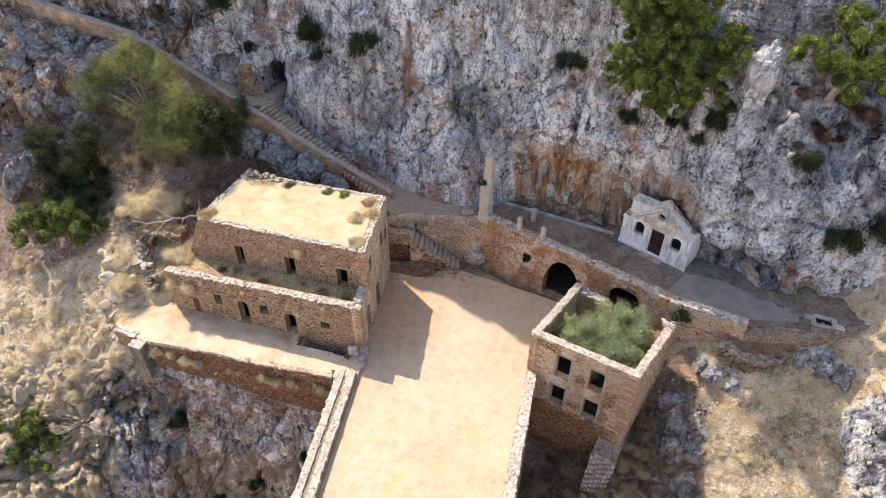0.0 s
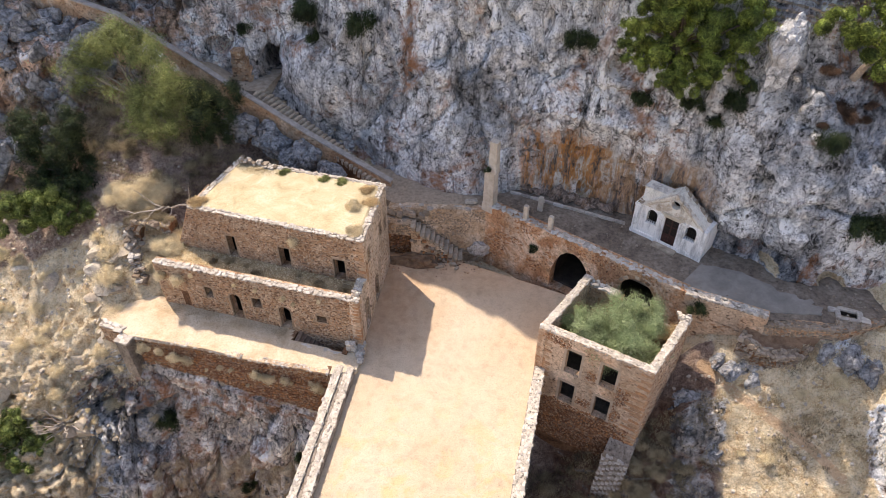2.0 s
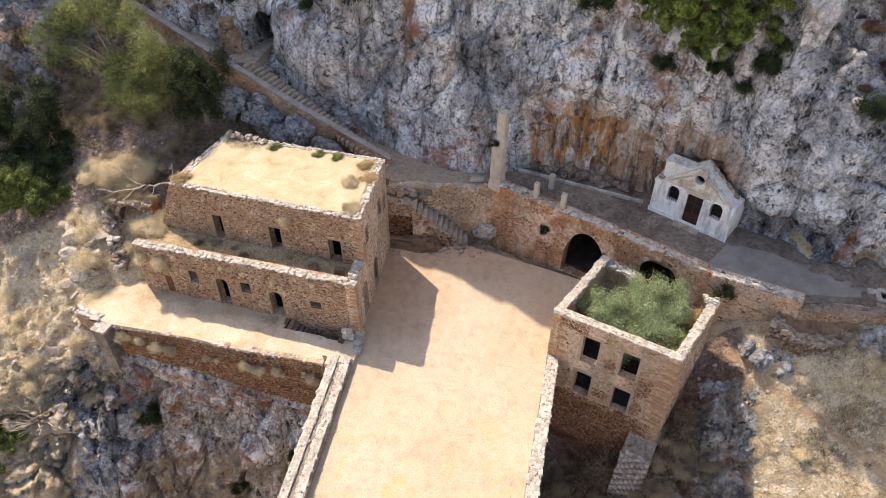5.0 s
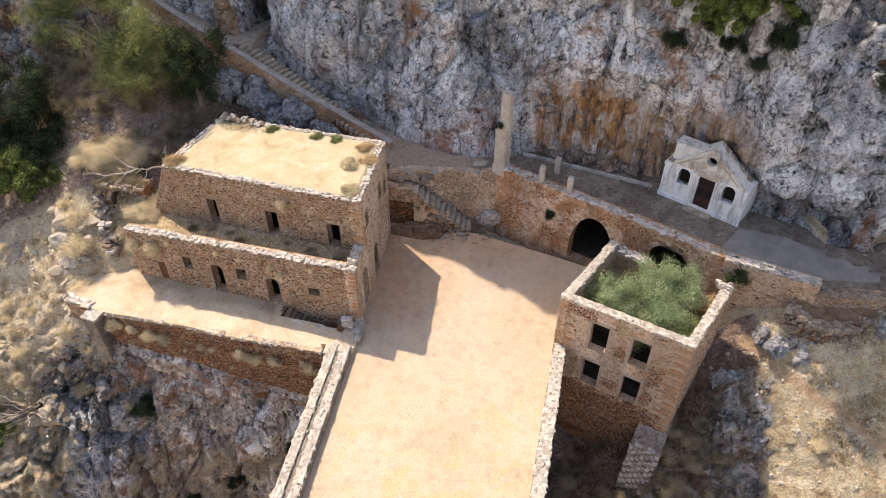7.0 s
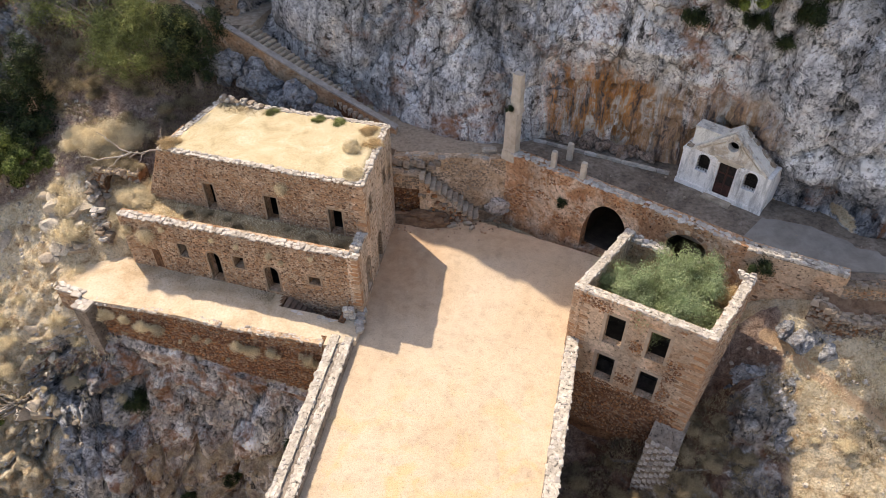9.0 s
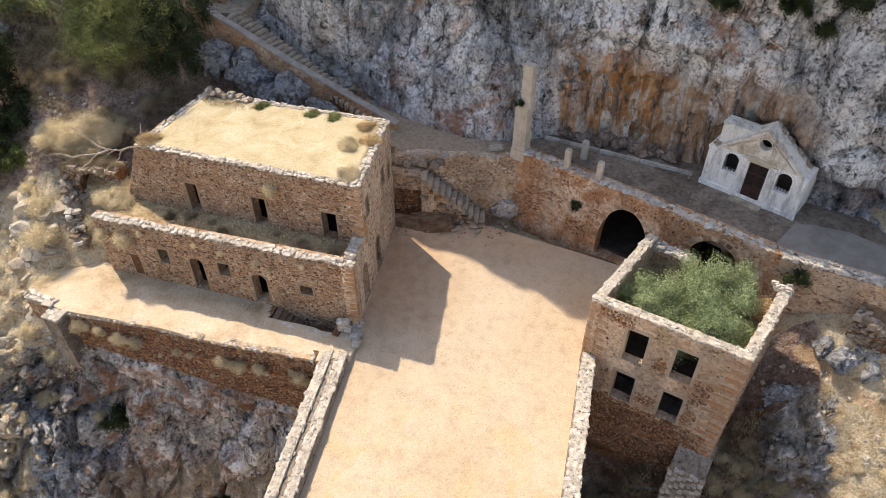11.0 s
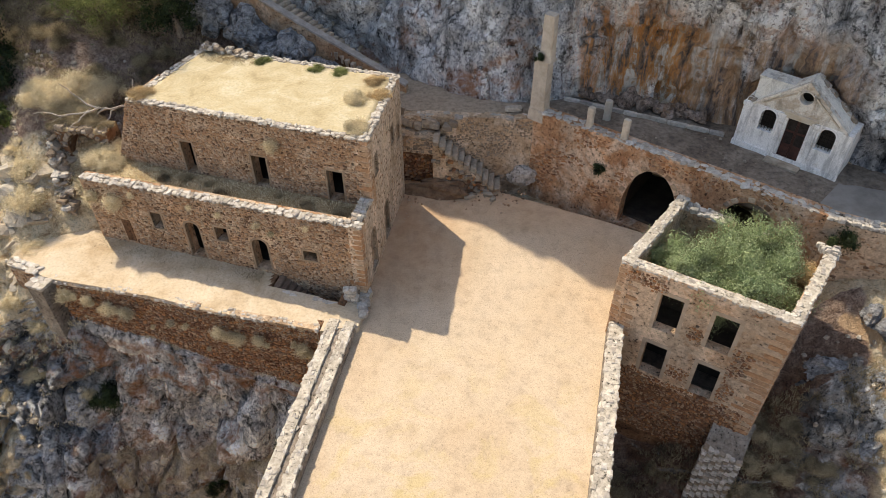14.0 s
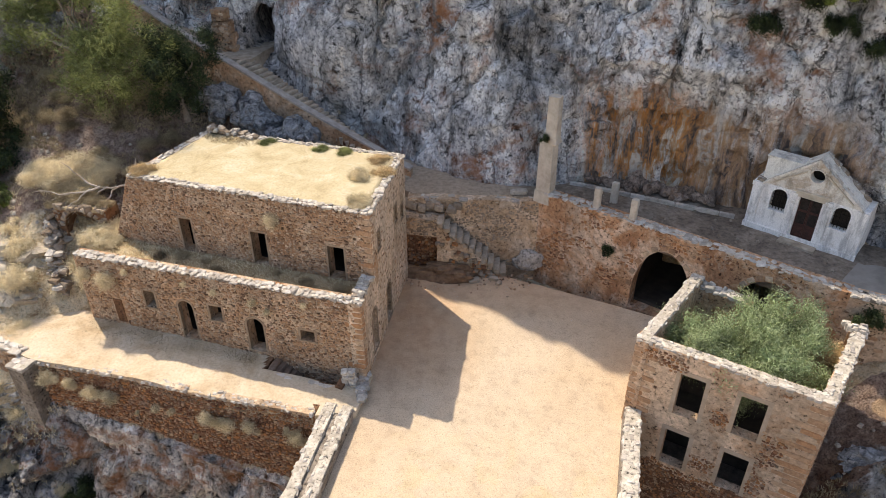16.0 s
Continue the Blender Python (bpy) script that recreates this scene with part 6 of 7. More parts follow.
edge = [CW.p(6.4, 0.2, 0)[:2], CW.p(6.15, 4.2, 0)[:2], (21.6, 37.6), (24.2, 36.75), (26.4, 36.5), (27.6, 36.6), (27.9, 37.2), (27.3, 37.5), (27.5, 38.0), (26.6, 38.1), (26.3, 38.7), (25.4, 38.8), (24.9, 39.6), (24.0, 40.2), (23.2, 41.0), (22.2, 41.5), CW.p(6.7, 0.2, 0)[:2]]
rim = []
for p, q in zip(edge[3:-1], edge[4:]):
    rim += [(lerp2(p, q, t)[0] + 0.09 * math.sin(37 * p[0] + 5 * t), lerp2(p, q, t)[1] + 0.09 * math.cos(29 * p[0] + 4 * t)) for t in (0.0, 0.33, 0.66)]
g = Geo()
g.prism(edge[:3] + rim + edge[-1:], 4.9, 5.2)
part("cement", g.data, CEMENT, FP)

well = thing("stone_well", "rough square of pale slabs round a dark cistern mouth", "well", (29.55, 36.5, 5.1))
WELL = Wall((28.9, 36.65), (30.2, 36.3))
for k, (q, d, l, w_, tip) in enumerate(((0.65, 0.5, 1.5, 0.3, 0.0), (0.65, -0.5, 1.4, 0.34, 0.1), (-0.1, 0.0, 0.34, 1.0, -0.12), (1.42, 0.0, 0.4, 1.1, 0.15), (1.75, 0.35, 0.7, 0.6, 0.3), (-0.5, -0.3, 0.5, 0.4, 0.0))):
    piece("slab", stones_of(S_PALE, "quoin")[k], WELL.matrix(q, d, 5.2, (l, w_, 0.24), tip), well)
for k in range(12):
    piece("stone", RND.choice(stones_of(S_GREY)), WELL.matrix(RND.uniform(-0.6, 2.0), RND.choice((-0.85, 0.8)) + RND.uniform(-0.15, 0.15), 5.16, (0.3, 0.28, 0.2), RND.uniform(-0.3, 0.3)), well)
g = Geo()
for q in ((-0.1, 0.0, -0.5, 0.5), (1.3, 1.4, -0.5, 0.5), (0.0, 1.3, -0.55, -0.45), (0.0, 1.3, 0.45, 0.55)):
    WELL.block(g, q[0], q[1], q[2], q[3], 3.4, 5.06)
WELL.block(g, 0.0, 1.3, -0.45, 0.45, 3.2, 3.4)
part("pit_lining", g.data, DARK, well)

# ---- stairs ----


def flight(name, a, b, width, count, label, parapet_out=0.0, rise_top=0.55, foot=3.0):
    """Straight stairs from a up to b (x, y, z), steps of their own, with a parapet on the right of the climb when asked."""
    t = thing(name, label, "stairs", a)
    w = Wall(a[:2], b[:2])
    for i in range(count):
        z = a[2] + (b[2] - a[2]) * (i + 1) / count
        run = w.L / count
        piece("step", stones_of(STEP, "step")[i % 9], w.matrix((i + 0.5) * run, -0.7 - width / 2, z - 0.35, (run * 0.86, width, 0.7)), t)
    g = Geo()
    g.hexa([w.p(0, -0.72, a[2] - 1.6), w.p(w.L, -0.72, b[2] - 1.6), w.p(w.L, -0.68 - width, b[2] - 1.6), w.p(0, -0.68 - width, a[2] - 1.6), w.p(0, -0.72, a[2] - 0.16), w.p(w.L, -0.72, b[2] - 0.16), w.p(w.L, -0.68 - width, b[2] - 0.16), w.p(0, -0.68 - width, a[2] - 0.16)])
    part("stair_bed", g.data, W_PATH, t)
    return t, w


st, stw = flight("long_stairs", (-4.2, 53.3, 5.1), (-16.5, 60.3, 11.1), 1.5, 32, "long flight of worn stone steps climbing along the cliff")


def sloped_wall(name, pts, thick, foot, label, material):
    """A wall whose top climbs through pts (x, y, z); the foot lies that far below."""
    t = wall_thing(name, label, "parapet wall")
    for a, b in zip(pts, pts[1:]):
        w = Wall(a[:2], b[:2])
        g = Geo()
        g.hexa([w.p(0, 0, a[2] - foot), w.p(w.L, 0, b[2] - foot), w.p(w.L, -thick, b[2] - foot), w.p(0, -thick, a[2] - foot),
                w.p(0, 0, a[2] - 0.12), w.p(w.L, 0, b[2] - 0.12), w.p(w.L, -thick, b[2] - 0.12), w.p(0, -thick, a[2] - 0.12)])
        part("masonry", g.data, material, t)
        g = Geo()
        g.hexa([w.p(0, 0.06, a[2] - 0.116), w.p(w.L, 0.06, b[2] - 0.116), w.p(w.L, -thick - 0.06, b[2] - 0.116), w.p(0, -thick - 0.06, a[2] - 0.116),
                w.p(0, 0.06, a[2] + 0.03), w.p(w.L, 0.06, b[2] + 0.03), w.p(w.L, -thick - 0.06, b[2] + 0.03), w.p(0, -thick - 0.06, a[2] + 0.03)])
        part("coping", g.data, CONC, t, "flat plastered coping")
    return t


# seen from the ravine the wall runs up to the west, so its outside is on the left of the climb
STAIR_WALL = [(-44.0, 66.8, 19.6), (-36.3, 63.6, 18.75), (-29.2, 61.6, 17.2), (-23.5, 59.7, 14.2), (-19.8, 58.2, 12.3), (-12.2, 54.9, 8.95), (-4.9, 52.1, 5.8)]
sloped_wall("stair_parapet", STAIR_WALL, 0.45, 3.4, "plastered parapet wall climbing beside the long stairs", W_HOUSE)
land = thing("stair_landing", "paved landing before the cave at the head of the stairs", "landing", (-17.6, 60, 10.9), kind="structure")
g = Geo()
g.prism([(-16.5, 58.9), (-16.0, 60.9), (-15.2, 63.2), (-19.5, 63.0), (-20.2, 59.0)], 10.2, 11.1)
part("paving", g.data, STEP, land)
UP = [(-20.0, 60.0, 11.6), (-24.0, 61.2, 13.8), (-29.5, 62.8, 16.5), (-36.6, 64.9, 18.0), (-45.0, 68.0, 19.0)]
path_up = thing("rock_path", "narrow rocky path climbing along the cliff", "path", UP[0], kind="structure")
for a, b in zip(UP, UP[1:]):
    w = Wall(b[:2], a[:2])
    g = Geo()
    g.hexa([w.p(0, 1.0, b[2] - 1), w.p(w.L, 1.0, a[2] - 1), w.p(w.L, -1.0, a[2] - 1), w.p(0, -1.0, b[2] - 1), w.p(0, 1.0, b[2]), w.p(w.L, 1.0, a[2]), w.p(w.L, -1.0, a[2]), w.p(0, -1.0, b[2])])
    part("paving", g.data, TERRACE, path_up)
# ruined gate jamb beside the cave
gj = thing("ruined_gate", "ruined masonry gate jamb beside the cave mouth", "ruin", (-18.9, 61.2, 11))
GJ = Wall((-19.8, 60.9), (-18.0, 60.6))
for k in range(4):
    g = Geo()
    GJ.block(g, 0.1 * k, GJ.L - 0.18 * k, -1.2 + 0.1 * k, 0, 10.6 + 0.9 * k if k else 10.6, 11.5 + 0.85 * k)
    part("masonry", g.data, W_HOUSE, gj)
    rubble(GJ, 0.1 * k, GJ.L - 0.18 * k, 10.9 if k == 0 else 10.6 + 0.9 * k, 11.5 + 0.85 * k, (), gj, S_WARM, S_WARM_J, None, 20, 0.1, 1.2, 0.08, 120 + k)

# small stairs down to the court, along the terrace wall
cs = thing("court_stairs", "small flight of uneven pale stone steps down to the court", "stairs", (-1, 48.2, 0.3))
CSW = Wall((-3.0, 47.75), (1.4, 47.5))
for i in range(11):
    z = 4.25 - 3.6 * i / 10
    piece("step", stones_of(STEP, "stone")[i % 9], CSW.matrix(0.2 + 4.1 * i / 10, -0.62 + RND.uniform(-0.06, 0.06), z - 0.22, (0.43, 1.4 * RND.uniform(0.92, 1.1), 0.44)), cs)
g = Geo()
v0, v1 = 0.0, 4.3
g.hexa([CSW.p(v0, 0.1, -0.6), CSW.p(v1, 0.1, -0.6), CSW.p(v1, -1.25, -0.6), CSW.p(v0, -1.25, -0.6), CSW.p(v0, 0.0, 4.02), CSW.p(v1, 0.0, 0.3), CSW.p(v1, -1.25, 0.3), CSW.p(v0, -1.25, 4.02)])
part("masonry", g.data, W_EARTH, cs)
for i in range(60):
    q = RND.uniform(0, 4.2)
    piece("stone", RND.choice(stones_of(S_GREY if i % 3 else S_RED)), CSW.matrix(q, RND.uniform(0.0, 0.12), max(0.2, (3.8 - 0.9 * q) * RND.uniform(0.05, 1.0)), (RND.uniform(0.2, 0.4), 0.3, RND.uniform(0.14, 0.26)), RND.uniform(-0.3, 0.3)), cs)
for k, (x, y, turn_, q) in enumerate(((-0.6, 46.9, 0.4, 0.75), (0.7, 47.1, -0.2, 0.6), (1.0, 46.6, 0.8, 0.4), (-2.2, 47.2, 0.2, 0.4))):
    ob = new("fallen_step", stones_of(STEP, "stone")[k])
    ob.matrix_basis = Matrix.Translation((x, y, float(court_z(x, y)) + 0.1)) @ Matrix.Rotation(turn_, 4, "Z") @ Matrix.Diagonal((q, 0.4 * q + 0.1, 0.28, 1))
    tagged(ob, "fallen pale stone block at the foot of the court stairs", "stone block", "fallen blocks by the stairs")
lp = wall_thing("rock_platform", "stepped rubble platform between the house and the court stairs", "wall")
LPW = Wall((-5.6, 48.4), (-3.0, 47.95))
g = Geo()
LPW.block(g, 0, LPW.L, -1.5, 0, 3.0, 4.15)
part("masonry", g.data, W_EARTH, lp)
# recess given a dark red colour for the shade beneath the platform
g = Geo()
LPW.block(g, 0, LPW.L, -1.5, -0.55, -0.5, 2.995)
part("recess", g.data, W_PATH, lp, "red rubble set back below the platform, coloured dark for shade")
rubble(Wall(LPW.p(0, -0.55, 0)[:2], LPW.p(LPW.L, -0.55, 0)[:2]), 0, LPW.L, 0.2, 2.9, (), lp, S_RED, S_RED_J, None, 60, 0.1, 0.9, 0.1, 102)
rubble(LPW, 0, LPW.L, 3.05, 4.1, (), lp, S_GREY, S_GREY_J, None, 90, 0.25, 0.9, 0.06, 101)
coping(LPW, 0, LPW.L, 4.1, lp, S_GREY, 1.4, 4, 0.4, 0.14, 0.9, 0.05, bed=W_EARTH, fill=1.0)
for i in range(9):
    piece("stone", RND.choice(stones_of(S_GREY)), LPW.matrix(RND.uniform(0, 4.0), RND.uniform(-1.4, -0.9), 4.5 + RND.uniform(-0.1, 0.3), (0.6, 0.5, 0.4), 0.2), lp)

# ---- plants ----


def tube(geo, a, b, r0, r1, n=6):
    a, b = Vector(a), Vector(b)
    q = (b - a).to_track_quat("Z", "Y")
    v = [a + q @ Vector((r0 * math.cos(2 * math.pi * i / n), r0 * math.sin(2 * math.pi * i / n), 0)) for i in range(n)]
    v += [b + q @ Vector((r1 * math.cos(2 * math.pi * i / n), r1 * math.sin(2 * math.pi * i / n), 0)) for i in range(n)]
    geo.add(v, [(i, (i + 1) % n, n + (i + 1) % n, n + i) for i in range(n)] + [tuple(range(n, 2 * n))])


def branch(geo, a, b, r0, r1, seed, bends=3):
    r = random.Random(seed)
    a, b = Vector(a), Vector(b)
    last, lr = a, r0
    for i in range(1, bends + 1):
        t = i / bends
        p = a.lerp(b, t) + (Vector((r.uniform(-1, 1), r.uniform(-1, 1), r.uniform(-0.5, 0.5))) * (b - a).length * 0.07 if i < bends else Vector())
        nr = r0 + (r1 - r0) * t
        tube(geo, last, p, lr, nr)
        last, lr = p, nr


def leaves(clumps, count, size, slim, seed, droop=0.0, puff=False):
    """Leaf sprays: folded diamonds thrown round clump centres (x, y, z, radius), thicker outside, with gaps."""
    g = np.random.default_rng(seed)
    cl = np.array(clumps, float)
    wts = cl[:, 3] ** 2
    pick = g.choice(len(cl), count, p=wts / wts.sum())
    dirs = g.normal(size=(count, 3))
    dirs /= np.linalg.norm(dirs, axis=1, keepdims=True)
    rad = cl[pick, 3] * (0.72 + 0.34 * g.random(count) if puff else g.random(count) ** 0.45)
    # small twig clusters, so that the outline breaks up
    tw = g.integers(0, max(count // 14, 1), count)
    tdir = g.normal(size=(count // 14 + 1, 3))
    tdir /= np.linalg.norm(tdir, axis=1, keepdims=True)
    c = cl[pick, :3] + dirs * rad[:, None]
    tpick = g.choice(len(cl), count // 14 + 1, p=wts / wts.sum())
    tc = cl[tpick, :3] + tdir * (cl[tpick, 3] * (0.35 + 0.75 * g.random(len(tpick)) ** 0.6))[:, None]
    use = g.random(count) < (0.12 if puff else 0.75)
    c = np.where(use[:, None], tc[tw] + g.normal(size=(count, 3)) * (size * 1.5), c)
    face = np.where(use[:, None], tdir[tw] + 0.4 * (tc[tw] - cl[tpick[tw], :3]) / cl[tpick[tw], 3:4], dirs) + g.normal(size=(count, 3)) * (0.3 if puff else 0.45) + np.array((0, 0, 0.15 if puff else 0.5))
    face /= np.linalg.norm(face, axis=1, keepdims=True)
    axis = np.cross(face, g.normal(size=(count, 3)))
    axis[:, 2] += 0.2 - droop
    axis /= np.linalg.norm(axis, axis=1, keepdims=True) + 1e-9
    side = np.cross(axis, face)
    side /= np.linalg.norm(side, axis=1, keepdims=True) + 1e-9
    l = size * (0.6 + 0.8 * g.random(count))[:, None]
    V = np.stack([c - axis * l * 0.5, c + side * l * slim * 0.5, c + axis * l * 0.5, c - side * l * slim * 0.5], 1).reshape(-1, 3)
    return V


def leaf_mesh(name, V, material):
    n = len(V) // 4
    me = bpy.data.meshes.new(name)
    me.vertices.add(len(V))
    me.vertices.foreach_set("co", V.astype(np.float32).ravel())
    me.loops.add(4 * n)
    me.loops.foreach_set("vertex_index", np.arange(4 * n, dtype=np.int32))
    me.polygons.add(n)
    me.polygons.foreach_set("loop_start", np.arange(0, 4 * n, 4, dtype=np.int32))
    me.update(calc_edges=True)
    me.materials.append(material)
    return me


def tree(name, base, clumps, count, size, slim, material, label, category, seed, trunk=0.3, droop=0.0, limbs=True, bark=None, tufts=7, spread=(0.28, 0.5), puff=False):
    """Trunk and limbs to each clump, and a crown of leaves. Clumps are offsets (dx, dy, dz, radius) from the base."""
    t = thing(name, label, category, base)
    b = Vector(base)
    cl = [(b.x + x, b.y + y, b.z + z, r) for x, y, z, r in clumps]
    top = Vector((sum(c[0] for c in cl) / len(cl), sum(c[1] for c in cl) / len(cl), b.z + 0.55 * (sum(c[2] for c in cl) / len(cl) - b.z)))
    g = Geo()
    branch(g, b - Vector((0, 0, 0.5)), top, trunk, trunk * 0.7, seed)
    part("trunk", g.data, bark or BARK, t)
    if limbs:
        for i, c in enumerate(cl):
            g = Geo()
            branch(g, top, c[:3], trunk * 0.5, trunk * 0.12, seed + i)
            part("limb", g.data, bark or BARK, t)
    # break each clump into tufts, most of them on its outside, and a sparse dark heart
    r = random.Random(seed)
    small = []
    for x, y, z, rad in cl:
        for k in range(tufts):
            d = Vector((r.gauss(0, 1), r.gauss(0, 1), r.gauss(0.25, 0.8)))
            d = d.normalized() * rad * (r.uniform(0.7, 1.05) if k % 4 else r.uniform(0.1, 0.6))
            small.append((x + d.x, y + d.y, z + d.z, rad * r.uniform(*spread)))
    ob = new("crown", leaf_mesh("crown", leaves(small, count, size, slim, seed, droop, puff), material))
    ob.parent = t
    ob.matrix_parent_inverse = t.matrix_basis.inverted()
    return t


IRON_BARK = mat_plain("dark_pine_bark", (0.05, 0.035, 0.025), (0.11, 0.08, 0.06), 0.15)
tree("tree", (-24.5, 54.6, 10.4), ((-5.7, 2.9, 3.5, 2.4), (-1.5, 0.5, 6.2, 2.6), (1.2, -0.5, 4.2, 2.5), (-1.5, -1.5, 2.8, 2.4), (3.4, 0, 2.4, 2.0), (-7.4, 2.6, 3.8, 1.7), (1.0, -2.0, 1.2, 1.9), (-3.2, 1.5, 7.0, 1.6)), 64000, 0.28, 0.14, L_OLIVE, "feathery grey-green tree on the shaded hillside", "tree", 11, 0.35, 0.25, tufts=13, spread=(0.16, 0.3))
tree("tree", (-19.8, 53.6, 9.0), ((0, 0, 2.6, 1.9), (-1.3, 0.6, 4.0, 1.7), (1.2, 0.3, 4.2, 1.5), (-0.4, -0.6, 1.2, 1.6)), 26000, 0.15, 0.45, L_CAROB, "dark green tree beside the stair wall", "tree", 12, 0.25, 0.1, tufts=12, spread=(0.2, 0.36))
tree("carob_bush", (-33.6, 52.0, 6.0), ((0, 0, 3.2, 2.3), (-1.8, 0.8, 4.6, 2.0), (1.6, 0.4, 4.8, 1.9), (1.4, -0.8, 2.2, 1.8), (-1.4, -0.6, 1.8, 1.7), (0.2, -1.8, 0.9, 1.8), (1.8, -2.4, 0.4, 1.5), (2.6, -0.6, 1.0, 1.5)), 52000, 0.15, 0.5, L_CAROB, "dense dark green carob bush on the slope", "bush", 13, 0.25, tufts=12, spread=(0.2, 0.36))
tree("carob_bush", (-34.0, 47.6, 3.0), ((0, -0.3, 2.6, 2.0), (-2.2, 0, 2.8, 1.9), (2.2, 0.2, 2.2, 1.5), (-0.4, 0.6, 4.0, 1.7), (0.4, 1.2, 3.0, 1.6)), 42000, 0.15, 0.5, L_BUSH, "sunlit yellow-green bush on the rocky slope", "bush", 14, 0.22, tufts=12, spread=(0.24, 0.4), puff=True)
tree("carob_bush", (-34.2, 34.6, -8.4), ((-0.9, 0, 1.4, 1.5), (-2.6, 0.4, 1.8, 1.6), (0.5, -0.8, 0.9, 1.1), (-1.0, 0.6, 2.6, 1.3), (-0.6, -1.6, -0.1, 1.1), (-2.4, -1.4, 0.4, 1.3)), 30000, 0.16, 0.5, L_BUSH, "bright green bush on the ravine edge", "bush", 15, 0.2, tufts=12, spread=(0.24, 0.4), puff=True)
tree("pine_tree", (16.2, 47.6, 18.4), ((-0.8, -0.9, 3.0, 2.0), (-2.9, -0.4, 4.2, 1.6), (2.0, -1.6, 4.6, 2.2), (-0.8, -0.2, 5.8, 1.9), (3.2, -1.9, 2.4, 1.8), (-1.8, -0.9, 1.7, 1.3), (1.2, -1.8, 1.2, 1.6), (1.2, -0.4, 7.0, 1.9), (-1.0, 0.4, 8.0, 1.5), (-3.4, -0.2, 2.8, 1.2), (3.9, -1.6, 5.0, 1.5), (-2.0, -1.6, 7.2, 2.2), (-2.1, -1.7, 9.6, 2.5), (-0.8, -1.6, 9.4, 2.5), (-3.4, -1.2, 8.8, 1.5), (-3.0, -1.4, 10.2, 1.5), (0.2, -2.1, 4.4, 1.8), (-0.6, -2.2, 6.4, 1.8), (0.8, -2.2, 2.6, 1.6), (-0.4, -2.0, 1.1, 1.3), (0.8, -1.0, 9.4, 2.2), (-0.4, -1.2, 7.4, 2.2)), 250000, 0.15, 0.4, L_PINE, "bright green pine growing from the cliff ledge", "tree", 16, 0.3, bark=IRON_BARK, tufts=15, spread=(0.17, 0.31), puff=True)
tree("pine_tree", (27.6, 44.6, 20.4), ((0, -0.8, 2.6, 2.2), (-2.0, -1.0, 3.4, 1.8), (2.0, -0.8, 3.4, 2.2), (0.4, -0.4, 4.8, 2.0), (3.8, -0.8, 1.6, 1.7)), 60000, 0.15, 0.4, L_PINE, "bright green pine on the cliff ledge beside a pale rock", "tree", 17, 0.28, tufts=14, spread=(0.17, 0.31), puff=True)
tree("tower_bush", (12.4, 35.9, 0.9), ((0, 0, 3.4, 1.9), (-1.9, 0.6, 3.3, 1.6), (1.9, -0.8, 3.5, 1.6), (0.8, 1.4, 3.6, 1.6), (-0.5, -1.5, 3.2, 1.5), (3.0, 0.2, 3.2, 1.4), (-2.7, 0.5, 2.6, 1.2), (0.2, 0, 2.0, 2.0), (2.2, 1.2, 3.6, 1.4), (0.9, 0.2, 4.4, 1.4), (-1.6, -0.9, 3.6, 1.3), (-3.2, 1.3, 3.2, 1.2), (0.6, -2.2, 3.4, 1.2), (2.6, -2.0, 3.3, 1.1)), 90000, 0.14, 0.26, L_FIG, "leafy grey-green bush filling the roofless tower", "bush", 18, 0.18, -0.3)

# shrubs: a few shapes, copied


SHRUBS = {}


def shrub(kind, at, size, seed, label, material):
    """A low rounded shrub of fine twigs and leaves, one of three shapes of its kind."""
    kind = "dry_mound" if kind == "dry_shrub" and size > 1.5 else kind
    key = (kind, seed % 3)
    if key not in SHRUBS:
        r = random.Random(seed % 3 + 50 * len(kind))
        c = []
        big = kind == "dry_mound"
        for k in range(30 if big else 16):
            a, q = r.uniform(0, 6.28), math.sqrt(r.random()) * (0.9 if big else 0.75)
            c.append((math.cos(a) * q, math.sin(a) * q, 0.12 + 0.6 * (1 - q * q) * r.uniform(0.3 if big else 0.5, 1.0), r.uniform(0.09, 0.2) if big else r.uniform(0.14, 0.3)))
        fine = kind != "dark_shrub"
        SHRUBS[key] = leaf_mesh(kind, leaves(c, 42000 if kind == "dry_mound" else 3200 if kind == "wall_tuft" else 11000 if fine else 7000, 0.075 if kind == "dry_mound" else 0.26 if kind == "wall_tuft" else 0.12 if fine else 0.09, 0.16 if kind == "dry_mound" else 0.24 if fine else 0.5, 200 + seed % 3, -0.3 if fine else 0), material)
    ob = new(kind, SHRUBS[key])
    tip = Matrix.Rotation(0.9 if kind == "wall_tuft" else 0.0, 4, "X")     # wall tufts grow outward
    ob.matrix_basis = Matrix.Translation(at) @ tip @ Matrix.Rotation(seed * 1.7, 4, "Z") @ Matrix.Diagonal((size, size, size * (0.55 if kind in ("rusty_shrub", "roof_shrub") else 1.4 if kind == "dark_shrub" else 1.15 if kind == "wall_tuft" else 0.85), 1))
    return tagged(ob, label, "shrub", kind.replace("_", " ") + "s")


rs = random.Random(5)
for k in range(44):                      # dry tufts of the sunlit slope
    x, y = rs.uniform(-39, -23.5), rs.uniform(36, 50)
    if x > -27 and y > 45.5 or (x > -28.6 and 39 < y < 43.5):
        continue
    p = ground_near(x, y)
    shrub("dry_shrub", p - Vector((0, 0, 0.1)), rs.uniform(0.3, 0.8), k, "straw-yellow dry shrub on the rocky slope", L_DRY)
